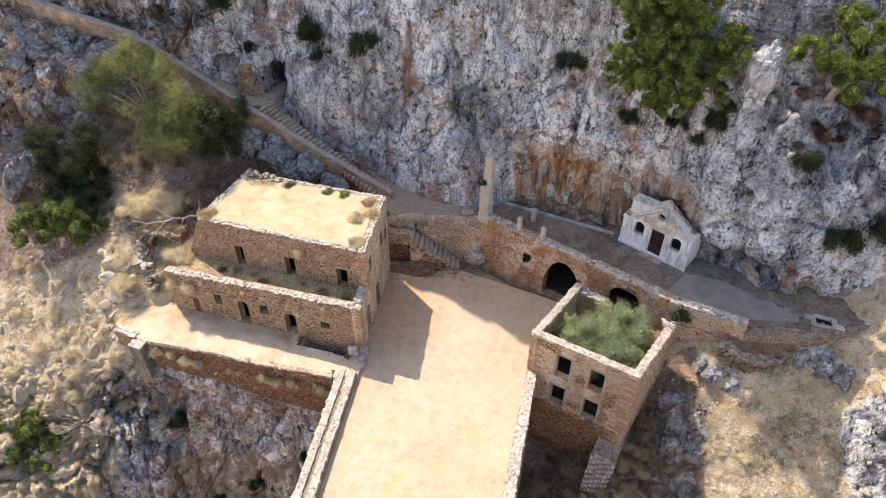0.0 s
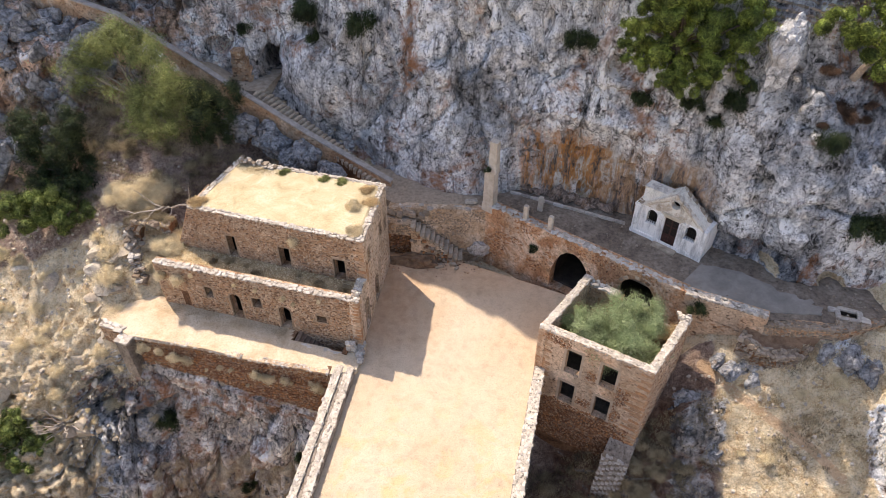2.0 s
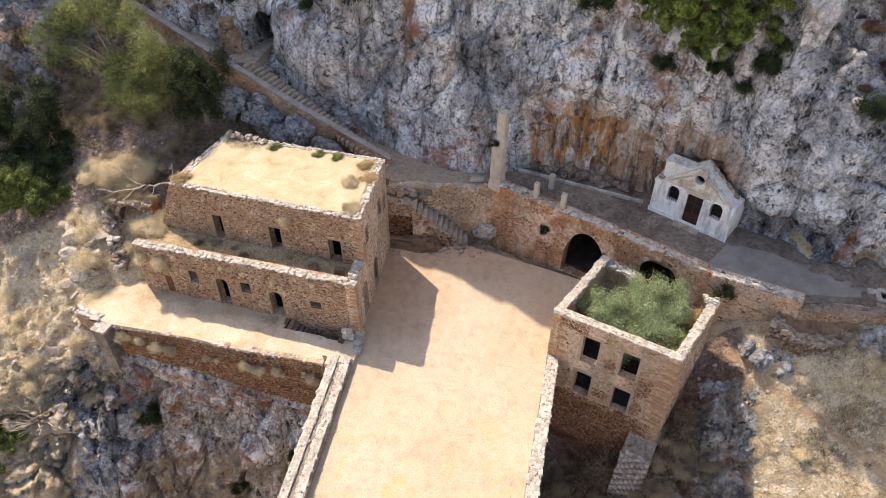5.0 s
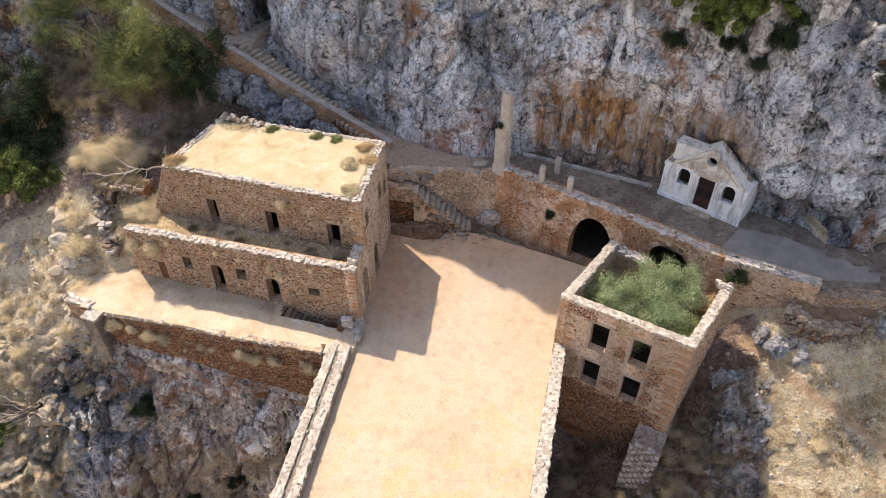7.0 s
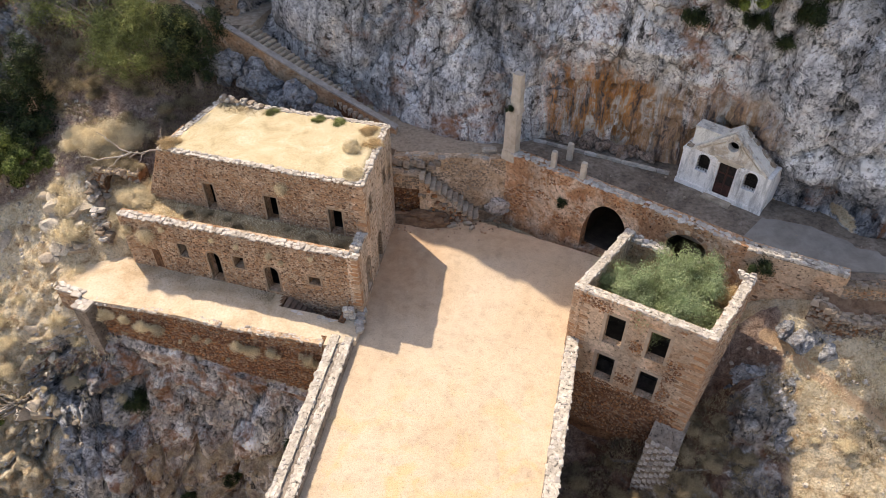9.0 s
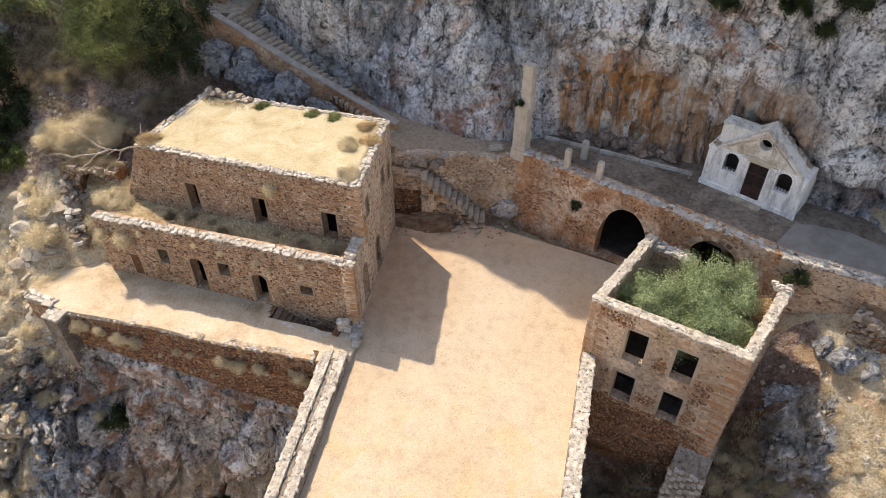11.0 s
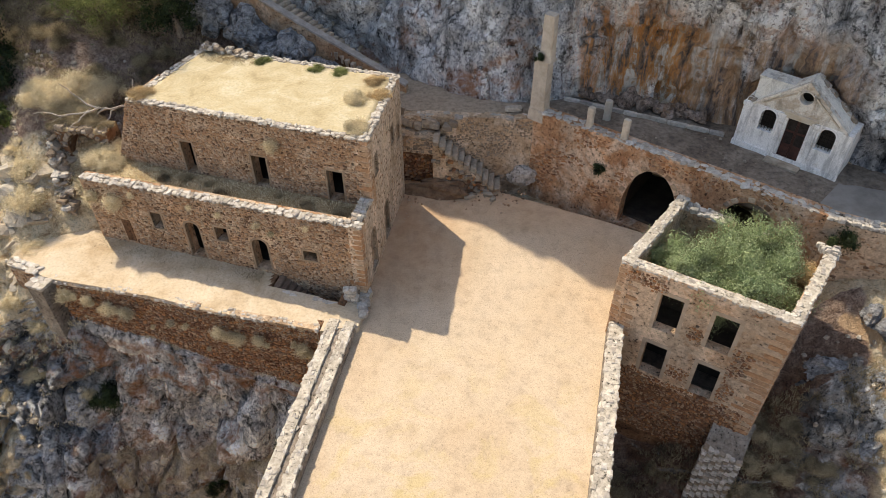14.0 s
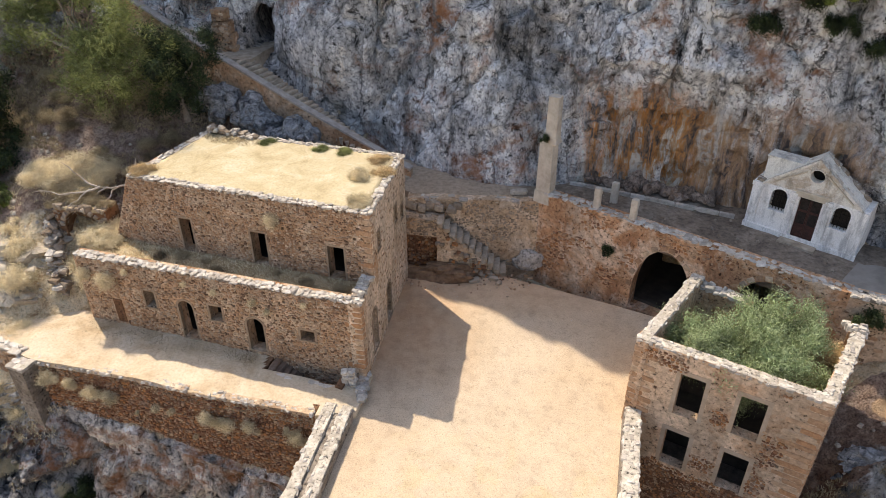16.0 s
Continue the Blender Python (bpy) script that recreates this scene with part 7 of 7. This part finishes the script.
for k, (x, y, s) in enumerate(((-25.9, 49.5, 2.2), (-27.3, 49.0, 1.8), (-24.6, 49.8, 1.6), (-25.8, 48.3, 1.6), (-24.3, 44.9, 1.2), (-23.6, 44.6, 1.2), (-27.8, 43.4, 1.2), (-28.4, 45.0, 1.1), (-22.9, 45.0, 0.9), (-27.2, 41.0, 1.0))):
    shrub("dry_shrub", ground_near(x, y) - Vector((0, 0, 0.1)), s, k, "large straw-yellow dry shrub beside the house", L_DRY)
for k in range(70):                      # scrub of the shaded ground behind the house and on the right slope
    if k % 2:
        x, y = rs.uniform(-36, -18), rs.uniform(50.5, 57)
    else:
        x, y = rs.uniform(6, 19), rs.uniform(26, 32)
    shrub("grey_scrub", ground_near(x, y) - Vector((0, 0, 0.1)), rs.uniform(0.4, 1.0), k, "withered grey-brown scrub on stony ground", L_SCRUB)
for k in range(14):
    x, y = rs.uniform(21, 31), rs.uniform(22, 33)
    shrub("dry_shrub", ground_near(x, y) - Vector((0, 0, 0.1)), rs.uniform(0.3, 0.7), k, "straw-yellow dry tuft on the rocky slope", L_DRY)
for k, (x, y, z, q) in enumerate(((-24.35, 38.3, -0.2, 0.46), (-22.9, 37.95, -0.25, 0.32), (-21.75, 37.7, -0.7, 0.42), (-20.6, 37.5, -0.9, 0.4), (-17.9, 36.85, -1.0, 0.26), (-17.0, 36.65, -1.0, 0.22), (-14.9, 36.1, -0.8, 0.4), (-13.8, 35.9, -1.2, 0.46), (-12.5, 35.55, -0.9, 0.36), (-9.95, 35.0, -1.0, 0.42), (-15.9, 36.35, -2.6, 0.16), (-19.2, 37.2, -1.7, 0.15))):
    for i in range(3 if q > 0.3 else 1):                      # tufts hanging on the forecourt wall, in loose clusters
        dx = rs.uniform(-0.7, 0.7) if i else 0.0
        shrub("wall_tuft", (x + dx, y - 0.25 - 0.22 * dx, z + (rs.uniform(-0.35, 0.3) if i else 0.0)), q * (0.8, 0.55, 0.4)[i], k + i, "yellow dry tuft rooted in the rubble wall", L_DRY)
for k, (a, z, q) in enumerate(((1.7, 4.0, 0.38), (3.3, 3.9, 0.46), (4.6, 4.7, 0.16), (8.3, 4.6, 0.14), (10.1, 4.4, 0.16), (12.4, 4.2, 0.2), (13.2, 3.8, 0.16), (15.4, 4.6, 0.15))):
    shrub("wall_tuft", LW.p(a, 0.2, z), q, k, "small dry tuft rooted in the house wall", L_DRY)
for k, (a, d, z, q) in enumerate(((-2.7, 0.35, 4.45, 1.1), (-1.8, 0.75, 4.5, 0.9), (-3.5, 0.3, 4.2, 1.0), (-2.9, -0.6, 4.6, 0.9))):
    shrub("dry_shrub", UW.p(a, d, z), q, k, "straw-yellow dry shrub at the end of the house terrace", L_DRY)
for k, (a, d, q) in enumerate(((0.5, -0.9, 0.7), (1.5, -1.1, 0.8), (2.6, -0.9, 0.6), (3.4, -0.6, 0.5), (0.1, -0.2, 0.45))):
    shrub("grey_scrub", AW.p(a, d, 5.95), q, k, "withered grey-brown scrub over the ruined arch", L_SCRUB)
shrub("wall_tuft", UW.p(9.0, 0.15, 7.7), 0.36, 1, "dry tuft rooted in the house wall", L_DRY)
for k, (s, w) in enumerate(((0.5, UW), (3.5, BW), (5.0, BW), (8.5, BW))):
    q = w.p(s, -0.7, 8.95)
    shrub("rusty_shrub" if k == 0 else "roof_shrub", q, 0.8 if k == 0 else 0.55, k, "low withered shrub on the earth roof", L_RUST if k == 0 else L_OLIVE)
for k, (x, y) in enumerate(((-6.3, 46.6), (-5.9, 45.0), (-7.2, 44.4), (-6.9, 41.5))):
    shrub("rusty_shrub" if k < 2 else "dry_shrub", (x, y, 8.93), 0.7, k, "low rusty shrub on the earth roof", L_RUST if k < 2 else L_DRY)
for k in range(7):                      # weeds on the house terrace
    q = UW.p(rs.uniform(0, 13.5), rs.uniform(0.3, 1.6), 4.62)
    shrub("grey_scrub", q, rs.uniform(0.25, 0.55), k, "withered weeds on the house terrace", L_SCRUB)
for k, (x, y, z, s) in enumerate(((-11.9, 61, 17.4, 1.5), (-6.9, 60, 17.0, 1.5), (-11.2, 60.5, 13.7, 1.0), (-18.0, 63.0, 15.6, 0.9), (10.2, 52.0, 19.2, 1.3), (-20.5, 64, 19.0, 1.5), (30.5, 39.5, 10.2, 1.6), (26.2, 43, 15.4, 1.2), (32.8, 41.0, 11.0, 1.5), (21.2, 46.5, 17.0, 1.2), (20.4, 46.5, 16.0, 1.0))):
    p = ground_near(x, y, z)
    shrub("dark_shrub", p - Vector((0, 0.15, 0.25)), s, k, "dark green shrub rooted in the cliff face", L_CAROB)
for k, (x, y, z, s) in enumerate(((-12, 33.5, -9, 0.7), (-17.5, 34, -14.5, 0.8), (-23.5, 35.5, -7.5, 1.2), (-21, 33, -16, 0.7))):
    shrub("dark_shrub", ground_near(x, y, z) - Vector((0, 0, 0.2)), s, k, "dark green shrub in the ravine", L_CAROB)
shrub("dark_shrub", RW.p(5.0, 0.15, 3.3), 0.5, 1, "small green shrub rooted in the terrace wall", L_CAROB)
shrub("rusty_shrub", (16.4, 35.8, 3.9), 1.0, 4, "yellow-brown withered shrub in the tower corner", L_RUST)
shrub("dark_shrub", (18.9, 37.6, 4.3), 0.9, 2, "dark shrub on the terrace wall", L_CAROB)

for k in range(16):
    x = rs.uniform(25.5, 34)
    p = ground_near(x, 45.0, 17.0 + rs.uniform(-1.8, 3.5))
    shrub("ledge_scrub", p - Vector((0, 0.1, 0.15)), rs.uniform(0.5, 1.0), k, "dark red-brown withered scrub on the cliff ledge", L_BROWN)
for k in range(7):
    x = rs.uniform(15, 24)
    p = ground_near(x, 47.5, 17.0 + rs.uniform(-1.0, 1.5))
    shrub("dark_shrub", p - Vector((0, 0.1, 0.2)), rs.uniform(0.5, 1.1), k, "dark green shrub below the pine", L_CAROB)
q = RW.p(0.1, 0.15, 9.35)
shrub("dark_shrub", q, 0.35, 2, "small green plant rooted in the tall pillar", L_CAROB)
# dead branches
dead = thing("dead_tree", "fallen bleached dead tree beside the house corner", "dead tree", (-20.8, 47.6, 6.0))
for k, (a, e, r0) in enumerate((((-20.6, 47.8, 6.6), (-23.6, 47.2, 6.9), 0.13), ((-21.6, 47.6, 6.7), (-21.0, 47.6, 8.6), 0.07), ((-23.4, 47.2, 6.9), (-26.4, 46.6, 6.2), 0.08), ((-23.0, 47.3, 6.85), (-25.2, 46.4, 5.4), 0.06), ((-23.6, 47.2, 6.9), (-25.6, 47.6, 8.3), 0.06), ((-22.4, 47.4, 6.8), (-23.8, 46.2, 5.6), 0.05), ((-24.6, 47.0, 6.6), (-27.2, 46.4, 6.9), 0.05), ((-24.0, 47.2, 6.8), (-25.0, 45.8, 6.2), 0.05))):
    g = Geo()
    branch(g, a, e, r0, 0.02, 400 + k, 5)
    part("branch", g.data, DEAD, dead)
dead = thing("dead_tree", "bare grey branches above a green bush", "dead tree", (-31.5, 35.2, -7.0))
for k in range(24):
    g = Geo()
    a = ground_near(-31.6, 35.6)
    e = a + Vector((rs.uniform(-2.0, 2.4), rs.uniform(-2.4, 0.2), rs.uniform(0.8, 2.8)))
    branch(g, a, e, 0.09, 0.02, 430 + k, 5)
    part("branch", g.data, DEAD, dead)

# ---- rocks ----


def boulder_mesh(name, seed, material, sub=3, angular=False):
    bm = bmesh.new()
    bmesh.ops.create_icosphere(bm, subdivisions=sub, radius=0.5)
    P = np.array([v.co[:] for v in bm.verts])
    d1, d2, val = cells(P + seed * 3.1, 0.5, seed)
    k = 1 + (val - 0.5) * 0.35 + fbm(P + seed * 7.7, 0.6, 5, seed, 0.66) * 0.27 - np.clip(0.1 - (d2 - d1), 0, 1) * 0.8
    if angular:                          # cut flat by a few random planes
        r = np.random.default_rng(seed)
        k = np.full(len(P), 0.75)
        for _ in range(15):
            n = r.normal(size=3)
            n /= np.linalg.norm(n)
            c = (P / 0.5) @ n
            k = np.where(c > 0.1, np.minimum(k, r.uniform(0.3, 0.62) / np.maximum(c, 0.1)), k)
        k = k * 1.5 + fbm(P + seed * 7.7, 0.3, 2, seed) * 0.06
    for v, s in zip(bm.verts, k):
        v.co *= s
    me = bpy.data.meshes.new(name)
    bm.to_mesh(me)
    bm.free()
    me.materials.append(material)
    return me


B_PALE_J = mat_stone("pale_limestone_joined", ((0.36, 0.31, 0.25), (0.46, 0.4, 0.33), (0.54, 0.48, 0.4)), True, 0.4)
BOUL = [boulder_mesh("boulder", 3 + i, BOULDER, 4) for i in range(4)]
SPIRE = boulder_mesh("rock_spire", 5, mat_boulder("white_limestone", ((0.42, 0.42, 0.42), (0.62, 0.61, 0.6), (0.78, 0.77, 0.75)), (0.5, 0.44, 0.38)), 4)
P_ROCK = mat_stone("pale_slope_rock", ((0.4, 0.335, 0.25), (0.47, 0.4, 0.305), (0.52, 0.46, 0.37), (0.36, 0.3, 0.23)), False, 0.6)
PBOUL = [boulder_mesh("pale_rock", 13 + i, P_ROCK, 3, True) for i in range(5)]
for k, (x, y, z, s) in enumerate(((-15.6, 55.2, 8.0, (3.3, 2.8, 3.4)), (-12.8, 54.0, 7.0, (3.2, 2.6, 3.2)), (-10.3, 53.0, 5.8, (2.8, 2.4, 3.0)), (-18.3, 56.3, 8.7, (2.7, 2.4, 2.8)), (-20.2, 56.5, 8.5, (1.8, 1.6, 1.8)), (-14.2, 54.2, 6.6, (2.4, 2.2, 2.4)))):
    ob = new("boulder", BOUL[k % 4])
    ob.matrix_basis = Matrix.Translation((x, y, z)) @ Matrix.Rotation(k * 1.3, 4, "Z") @ Matrix.Diagonal((*s, 1))
    tagged(ob, "large grey limestone boulder below the stair wall", "boulder", "boulders below the stairs")
OCHRE = mat_boulder("ochre_limestone", ((0.17, 0.15, 0.13), (0.3, 0.275, 0.25), (0.42, 0.39, 0.36)), (0.42, 0.24, 0.11))
HILL = [boulder_mesh("hill_boulder", 33 + i, OCHRE if i in (1, 2, 4) else BOULDER, 3, i % 2 == 0) for i in range(5)]
for k in range(90):                      # grey blocks of the hillside below the path
    x, y = rs.uniform(-45, -29), rs.uniform(54, 64)
    if y > 63.5 - 0.42 * (x + 36) or -31.5 < x and y < 57:
        continue
    s = 0.7 + 1.9 * rs.random() ** 2
    ob = new("hill_boulder", HILL[k % 5])
    ob.matrix_basis = Matrix.Translation(ground_near(x, y) + Vector((0, 0, 0.12 * s))) @ Matrix.Rotation(k * 1.9, 4, "Z") @ Matrix.Rotation(0.5 * rs.uniform(-1, 1), 4, "X") @ Matrix.Diagonal((s * 1.2, s, s * 0.95, 1))
    tagged(ob, "rounded grey limestone block on the bouldery hillside", "boulder", "boulders of the hillside")
ob = new("rock_fin", HILL[0])
ob.matrix_basis = Matrix.Translation((-38.9, 51.8, 7.6)) @ Matrix.Rotation(0.35, 4, "Y") @ Matrix.Diagonal((2.6, 2.4, 6.4, 1))
tagged(ob, "tall pale grey rock fin behind the carob bush", "rock")
mound = new("plaster_mound", boulder_mesh("plaster_mound", 91, mat_wall("mound_plaster", ((0.34, 0.3, 0.26), (0.45, 0.4, 0.35), (0.52, 0.47, 0.42))), 3))
mound.matrix_basis = Matrix.Translation((3.0, 48.65, 0.85)) @ Matrix.Rotation(-0.2, 4, "Z") @ Matrix.Diagonal((2.1, 0.9, 1.5, 1))
tagged(mound, "pale plastered mound at the foot of the terrace wall", "mound")
bank = new("rubble_bank", boulder_mesh("rubble_bank", 95, RED_EARTH, 4))
bank.matrix_basis = Matrix.Translation((-2.3, 47.5, 0.35)) @ Matrix.Rotation(-0.08, 4, "Z") @ Matrix.Diagonal((5.6, 1.5, 2.2, 1))
tagged(bank, "bank of red-brown earth and rubble beside the court stairs", "earth bank")
CRAG = [boulder_mesh("outcrop", 61 + i, ROCK if i < 2 else BOULDER, 4, i > 2) for i in range(4)]
for k, (x, y, z, q) in enumerate(((18.5, 33.6, -0.9, (2.4, 1.6, 1.5)), (19.5, 33.0, -0.7, (1.7, 1.4, 1.4)), (18.7, 32.0, -2.2, (2.2, 1.5, 1.5)), (20.0, 31.6, -2.0, (1.4, 1.2, 1.3)), (19.9, 30.0, -3.1, (1.0, 0.8, 1.3)), (17.6, 33.4, -2.0, (1.6, 1.3, 1.4)),
                                     (21.2, 34.2, 1.6, (2.0, 1.3, 1.3)), (22.6, 33.5, 1.2, (2.0, 1.3, 2.2)), (20.3, 34.9, 1.8, (1.6, 1.0, 0.9)), (27.7, 34.4, 3.0, (2.3, 1.9, 3.6)), (29.2, 34.0, 2.9, (2.6, 1.9, 2.8)), (28.3, 33.2, 1.9, (2.2, 1.5, 2.0)), (30.4, 33.0, 2.5, (2.2, 1.7, 2.4)), (30.9, 31.4, 1.2, (1.8, 1.6, 1.8)),
                                     (31.6, 29.6, 0.2, (2.4, 2.0, 2.4)), (31.2, 27.6, -1.2, (2.2, 2.0, 2.2)), (32.6, 27.0, 0.0, (2.4, 2.2, 2.8)))):
    # shaded outcrops get the darker BOULDER colour, sunlit ones the paler ROCK
    ob = new("outcrop", CRAG[k % 2 + (2 if k < 14 else 0)])
    ob.matrix_basis = Matrix.Translation((x, y, z)) @ Matrix.Rotation(k * 1.7, 4, "Z") @ Matrix.Rotation(0.3 * math.sin(k * 2.3), 4, "X") @ Matrix.Diagonal((*q, 1))
    tagged(ob, "jagged grey limestone outcrop in the dry slope", "rock", "outcrops of the slope")
B_RUST = mat_boulder("rust_brown_limestone", ((0.16, 0.115, 0.09), (0.29, 0.215, 0.17), (0.42, 0.335, 0.28)), (0.36, 0.2, 0.1))
ALC = [boulder_mesh("alcove_rock", 81 + i, B_RUST, 3, i % 2 == 1) for i in range(4)]
for k in range(22):
    p = KW.p(0.6 + 8.6 * k / 22, -0.9 - 0.5 * rs.random(), 5.35 + 0.25 * rs.random())
    q = rs.uniform(0.5, 1.1)
    ob = new("alcove_rock", ALC[k % 4])
    ob.matrix_basis = Matrix.Translation(p) @ Matrix.Rotation(k * 2.2, 4, "Z") @ Matrix.Diagonal((q * 1.2, q, q * rs.uniform(0.8, 1.6), 1))
    tagged(ob, "rust-brown broken rock at the foot of the alcove", "rock", "rocks under the alcove")
ob = new("rock_spire", SPIRE)
ob.matrix_basis = Matrix.Translation((22.2, 44.3, 22.0)) @ Matrix.Diagonal((2.2, 2.0, 5.0, 1))
tagged(ob, "pale upright limestone spire on the cliff ledge", "rock")
for k in range(120):                     # pale rocks of the slope beside the house
    x, y = (rs.uniform(-30, -22), rs.uniform(42.5, 47)) if k % 5 < 2 else (rs.uniform(-40, -26), rs.uniform(34, 46))
    if k % 6 == 5:                       # the broken edge of the forecourt
        x, y = rs.uniform(-28.9, -27.7), rs.uniform(39.6, 43.2)
    if k > 110:
        x, y = rs.uniform(30.5, 34), rs.uniform(24, 32)
    if -27.6 < x < -20 and 38.8 < y < 42.6:
        continue
    if x > -21.5 and x < 0 and y > 43.5:
        continue
    s = 0.4 + 1.5 * rs.random() ** 2
    ob = new("pale_rock", PBOUL[k % 5])
    ob.matrix_basis = Matrix.Translation(ground_near(x, y) - Vector((0, 0, 0.12 * s))) @ Matrix.Rotation(k * 2.1, 4, "Z") @ Matrix.Rotation(rs.uniform(-0.4, 0.4), 4, "X") @ Matrix.Diagonal((s * 1.5, s, s * 0.8, 1))
    tagged(ob, "pale weathered limestone rock on the dry slope", "rock", "rocks of the slope")


def scatter(name, places, lo, hi, material, label, seed):
    """Small loose stones as one joined mesh."""
    r = random.Random(seed)
    geo = Geo()
    for p in places:
        s = r.uniform(lo, hi)
        a = r.uniform(0, 6.28)
        c = Vector(p)
        v = []
        for k in range(4):
            t = a + k * math.pi / 2
            v.append(c + Vector((math.cos(t) * s * r.uniform(0.4, 0.7), math.sin(t) * s * r.uniform(0.4, 0.7), -0.02)))
        v += [c + (q - c) * r.uniform(0.5, 0.8) + Vector((0, 0, s * r.uniform(0.3, 0.55))) for q in v[:4]]
        geo.hexa(v)
    return solo(name, geo.data, material, label, "stones", "stuff")


pl = []
for k in range(600):
    x, y = rs.uniform(-40, -22.5), rs.uniform(33, 52)
    if -28.8 < x and 38.8 < y < 43:
        continue
    pl.append(ground_near(x, y))
for k in range(260):
    pl.append(ground_near(rs.uniform(17, 34), rs.uniform(24, 35)))
scatter("slope_stones", pl, 0.1, 0.36, B_PALE_J, "loose pale limestone rubble on the slopes", 3)
pl = [ground_near(rs.uniform(20.5, 29), rs.uniform(45.5, 51), rs.uniform(22, 30)) for k in range(2600)]
scatter("scree", pl, 0.1, 0.32, S_GREY_J, "grey scree on the ledge above the chapel", 5)
pl = []
for k in range(420):
    x, y = rs.uniform(-8, 10), rs.uniform(20, 48)
    if rs.random() < 0.35:
        x, y = rs.uniform(-5.5, 3), rs.uniform(44, 48)
    if x < -6.6 + 0.18 * (y - 36) or x > 6.2 + 0.24 * (y - 35):
        continue
    pl.append((x, y, float(court_z(x, y)) + 0.02))
scatter("court_pebbles", pl, 0.02, 0.06, B_PALE_J, "loose pebbles on the gravel court", 4)

pl = []
for k in range(700):
    u, v = rs.random(), rs.random() ** 1.5
    p = lerp2(along(T_FRONT, u), along(T_BACK, u), 0.12 + 0.7 * (v if rs.random() < 0.5 else 1 - v))
    if p[0] < 3.5 or 17.5 < p[0] < 30 and rs.random() < 0.75:
        continue
    pl.append((p[0], p[1], 5.13))
scatter("terrace_debris", pl, 0.06, 0.24, S_GREY_J, "loose rubble and debris on the earth terrace", 6)
pl = []
for k in range(130):
    x = rs.uniform(-5.6, 3.2)
    y = 47.6 - abs(rs.gauss(0, 0.9))
    pl.append((x, y, float(court_z(x, y)) + 0.02))
scatter("stair_debris", pl, 0.05, 0.2, S_WARM_J, "fallen rubble at the foot of the court stairs", 7)


def dry_grass(name, places, blades, size, material, label, seed):
    """Tufts of thin dry blades, one mesh."""
    g = np.random.default_rng(seed)
    P = np.repeat(np.array(places, float), blades, axis=0)
    n = len(P)
    P = P + g.normal(size=(n, 3)) * np.array((0.13, 0.13, 0.0))
    lean = g.normal(size=(n, 3)) * 0.55
    lean[:, 2] = 1.0
    L = lean / np.linalg.norm(lean, axis=1, keepdims=True) * (size * (0.4 + g.random(n)))[:, None]
    side = np.cross(L, g.normal(size=(n, 3)))
    side = side / (np.linalg.norm(side, axis=1, keepdims=True) + 1e-9) * (size * 0.11)
    V = np.stack([P - side, P + side, P + L + side * 0.3, P + L - side * 0.3], 1).reshape(-1, 3)
    V[:, 2] -= 0.03
    return tagged(new(name, leaf_mesh(name, V, material)), label, "grass", kind="stuff")


def on_ground(n, x0, x1, y0, y1, seed, keep=lambda x, y: True):
    g = np.random.default_rng(seed)
    sel = (VIS[:, :, 0] > x0) & (VIS[:, :, 0] < x1) & (VIS[:, :, 1] > y0) & (VIS[:, :, 1] < y1)
    pts = VIS[sel]
    pts = pts[g.permutation(len(pts))]
    noise = fbm(pts, 1.8, 3, 90 + seed)
    return [p for p, v in zip(pts, noise) if v > -0.05 and keep(p[0], p[1])][:n]


dry_grass("dry_grass", on_ground(800, -40, -24, 34, 49, 1, lambda x, y: not (x > -28.8 and 38.2 < y < 43)) + on_ground(700, 20.5, 31, 25, 35, 2), 14, 0.2, L_DRY, "straw-yellow dry grass on the sunlit slopes", 91)
dry_grass("withered_brush", on_ground(2600, -38, -17, 49, 58, 3) + on_ground(1500, 6, 20.5, 24, 33, 4) + on_ground(300, 23.5, 30, 28, 35, 5), 14, 0.24, L_SCRUB, "withered brown brush on the shaded slopes", 92)
gr = np.random.default_rng(77)
roof_spots = [(*lerp2(lerp2(RI[0], RI[1], u), lerp2(RI[3], RI[2], u), v), 8.9) for u, v in gr.random((1500, 2)) * 0.96 + 0.02]
dry_grass("roof_grass", roof_spots, 10, 0.14, L_DRY, "short straw-yellow dry grass on the earth roof", 93)
# dull tufts added where a shadow darkens the rear of the roof
shade_spots = [(-15.6 + 1.5 * a, 49.5 + 0.55 * b - 0.4 * a, 9.0) for a, b in np.clip(gr.normal(0, 0.6, (170, 2)), -1.1, 1.1)]
dry_grass("roof_weeds", shade_spots, 9, 0.16, L_SCRUB, "grey-brown tufts standing in for a shade patch on the earth roof", 96)
fore_spots = [(*LW.p(a, d, 0)[:2], float(fore_z(LW.p(a, d, 0)[0], 0)) - 0.02) for a, d in zip(gr.random(420) * 11 + 1.2, np.abs(gr.normal(0, 0.7, 420)) + 0.1) if d < 2.2]
dry_grass("forecourt_grass", fore_spots, 8, 0.13, L_SCRUB, "thin withered grass along the foot of the house", 95)
floor_spots = [(*lerp2(lerp2(TI[0], TI[1], u), lerp2(TI[3], TI[2], u), v), 4.6) for u, v in gr.random((500, 2)) * 0.9 + 0.05]
dry_grass("terrace_grass", floor_spots, 10, 0.2, L_DRY, "withered grass on the house terrace", 94)
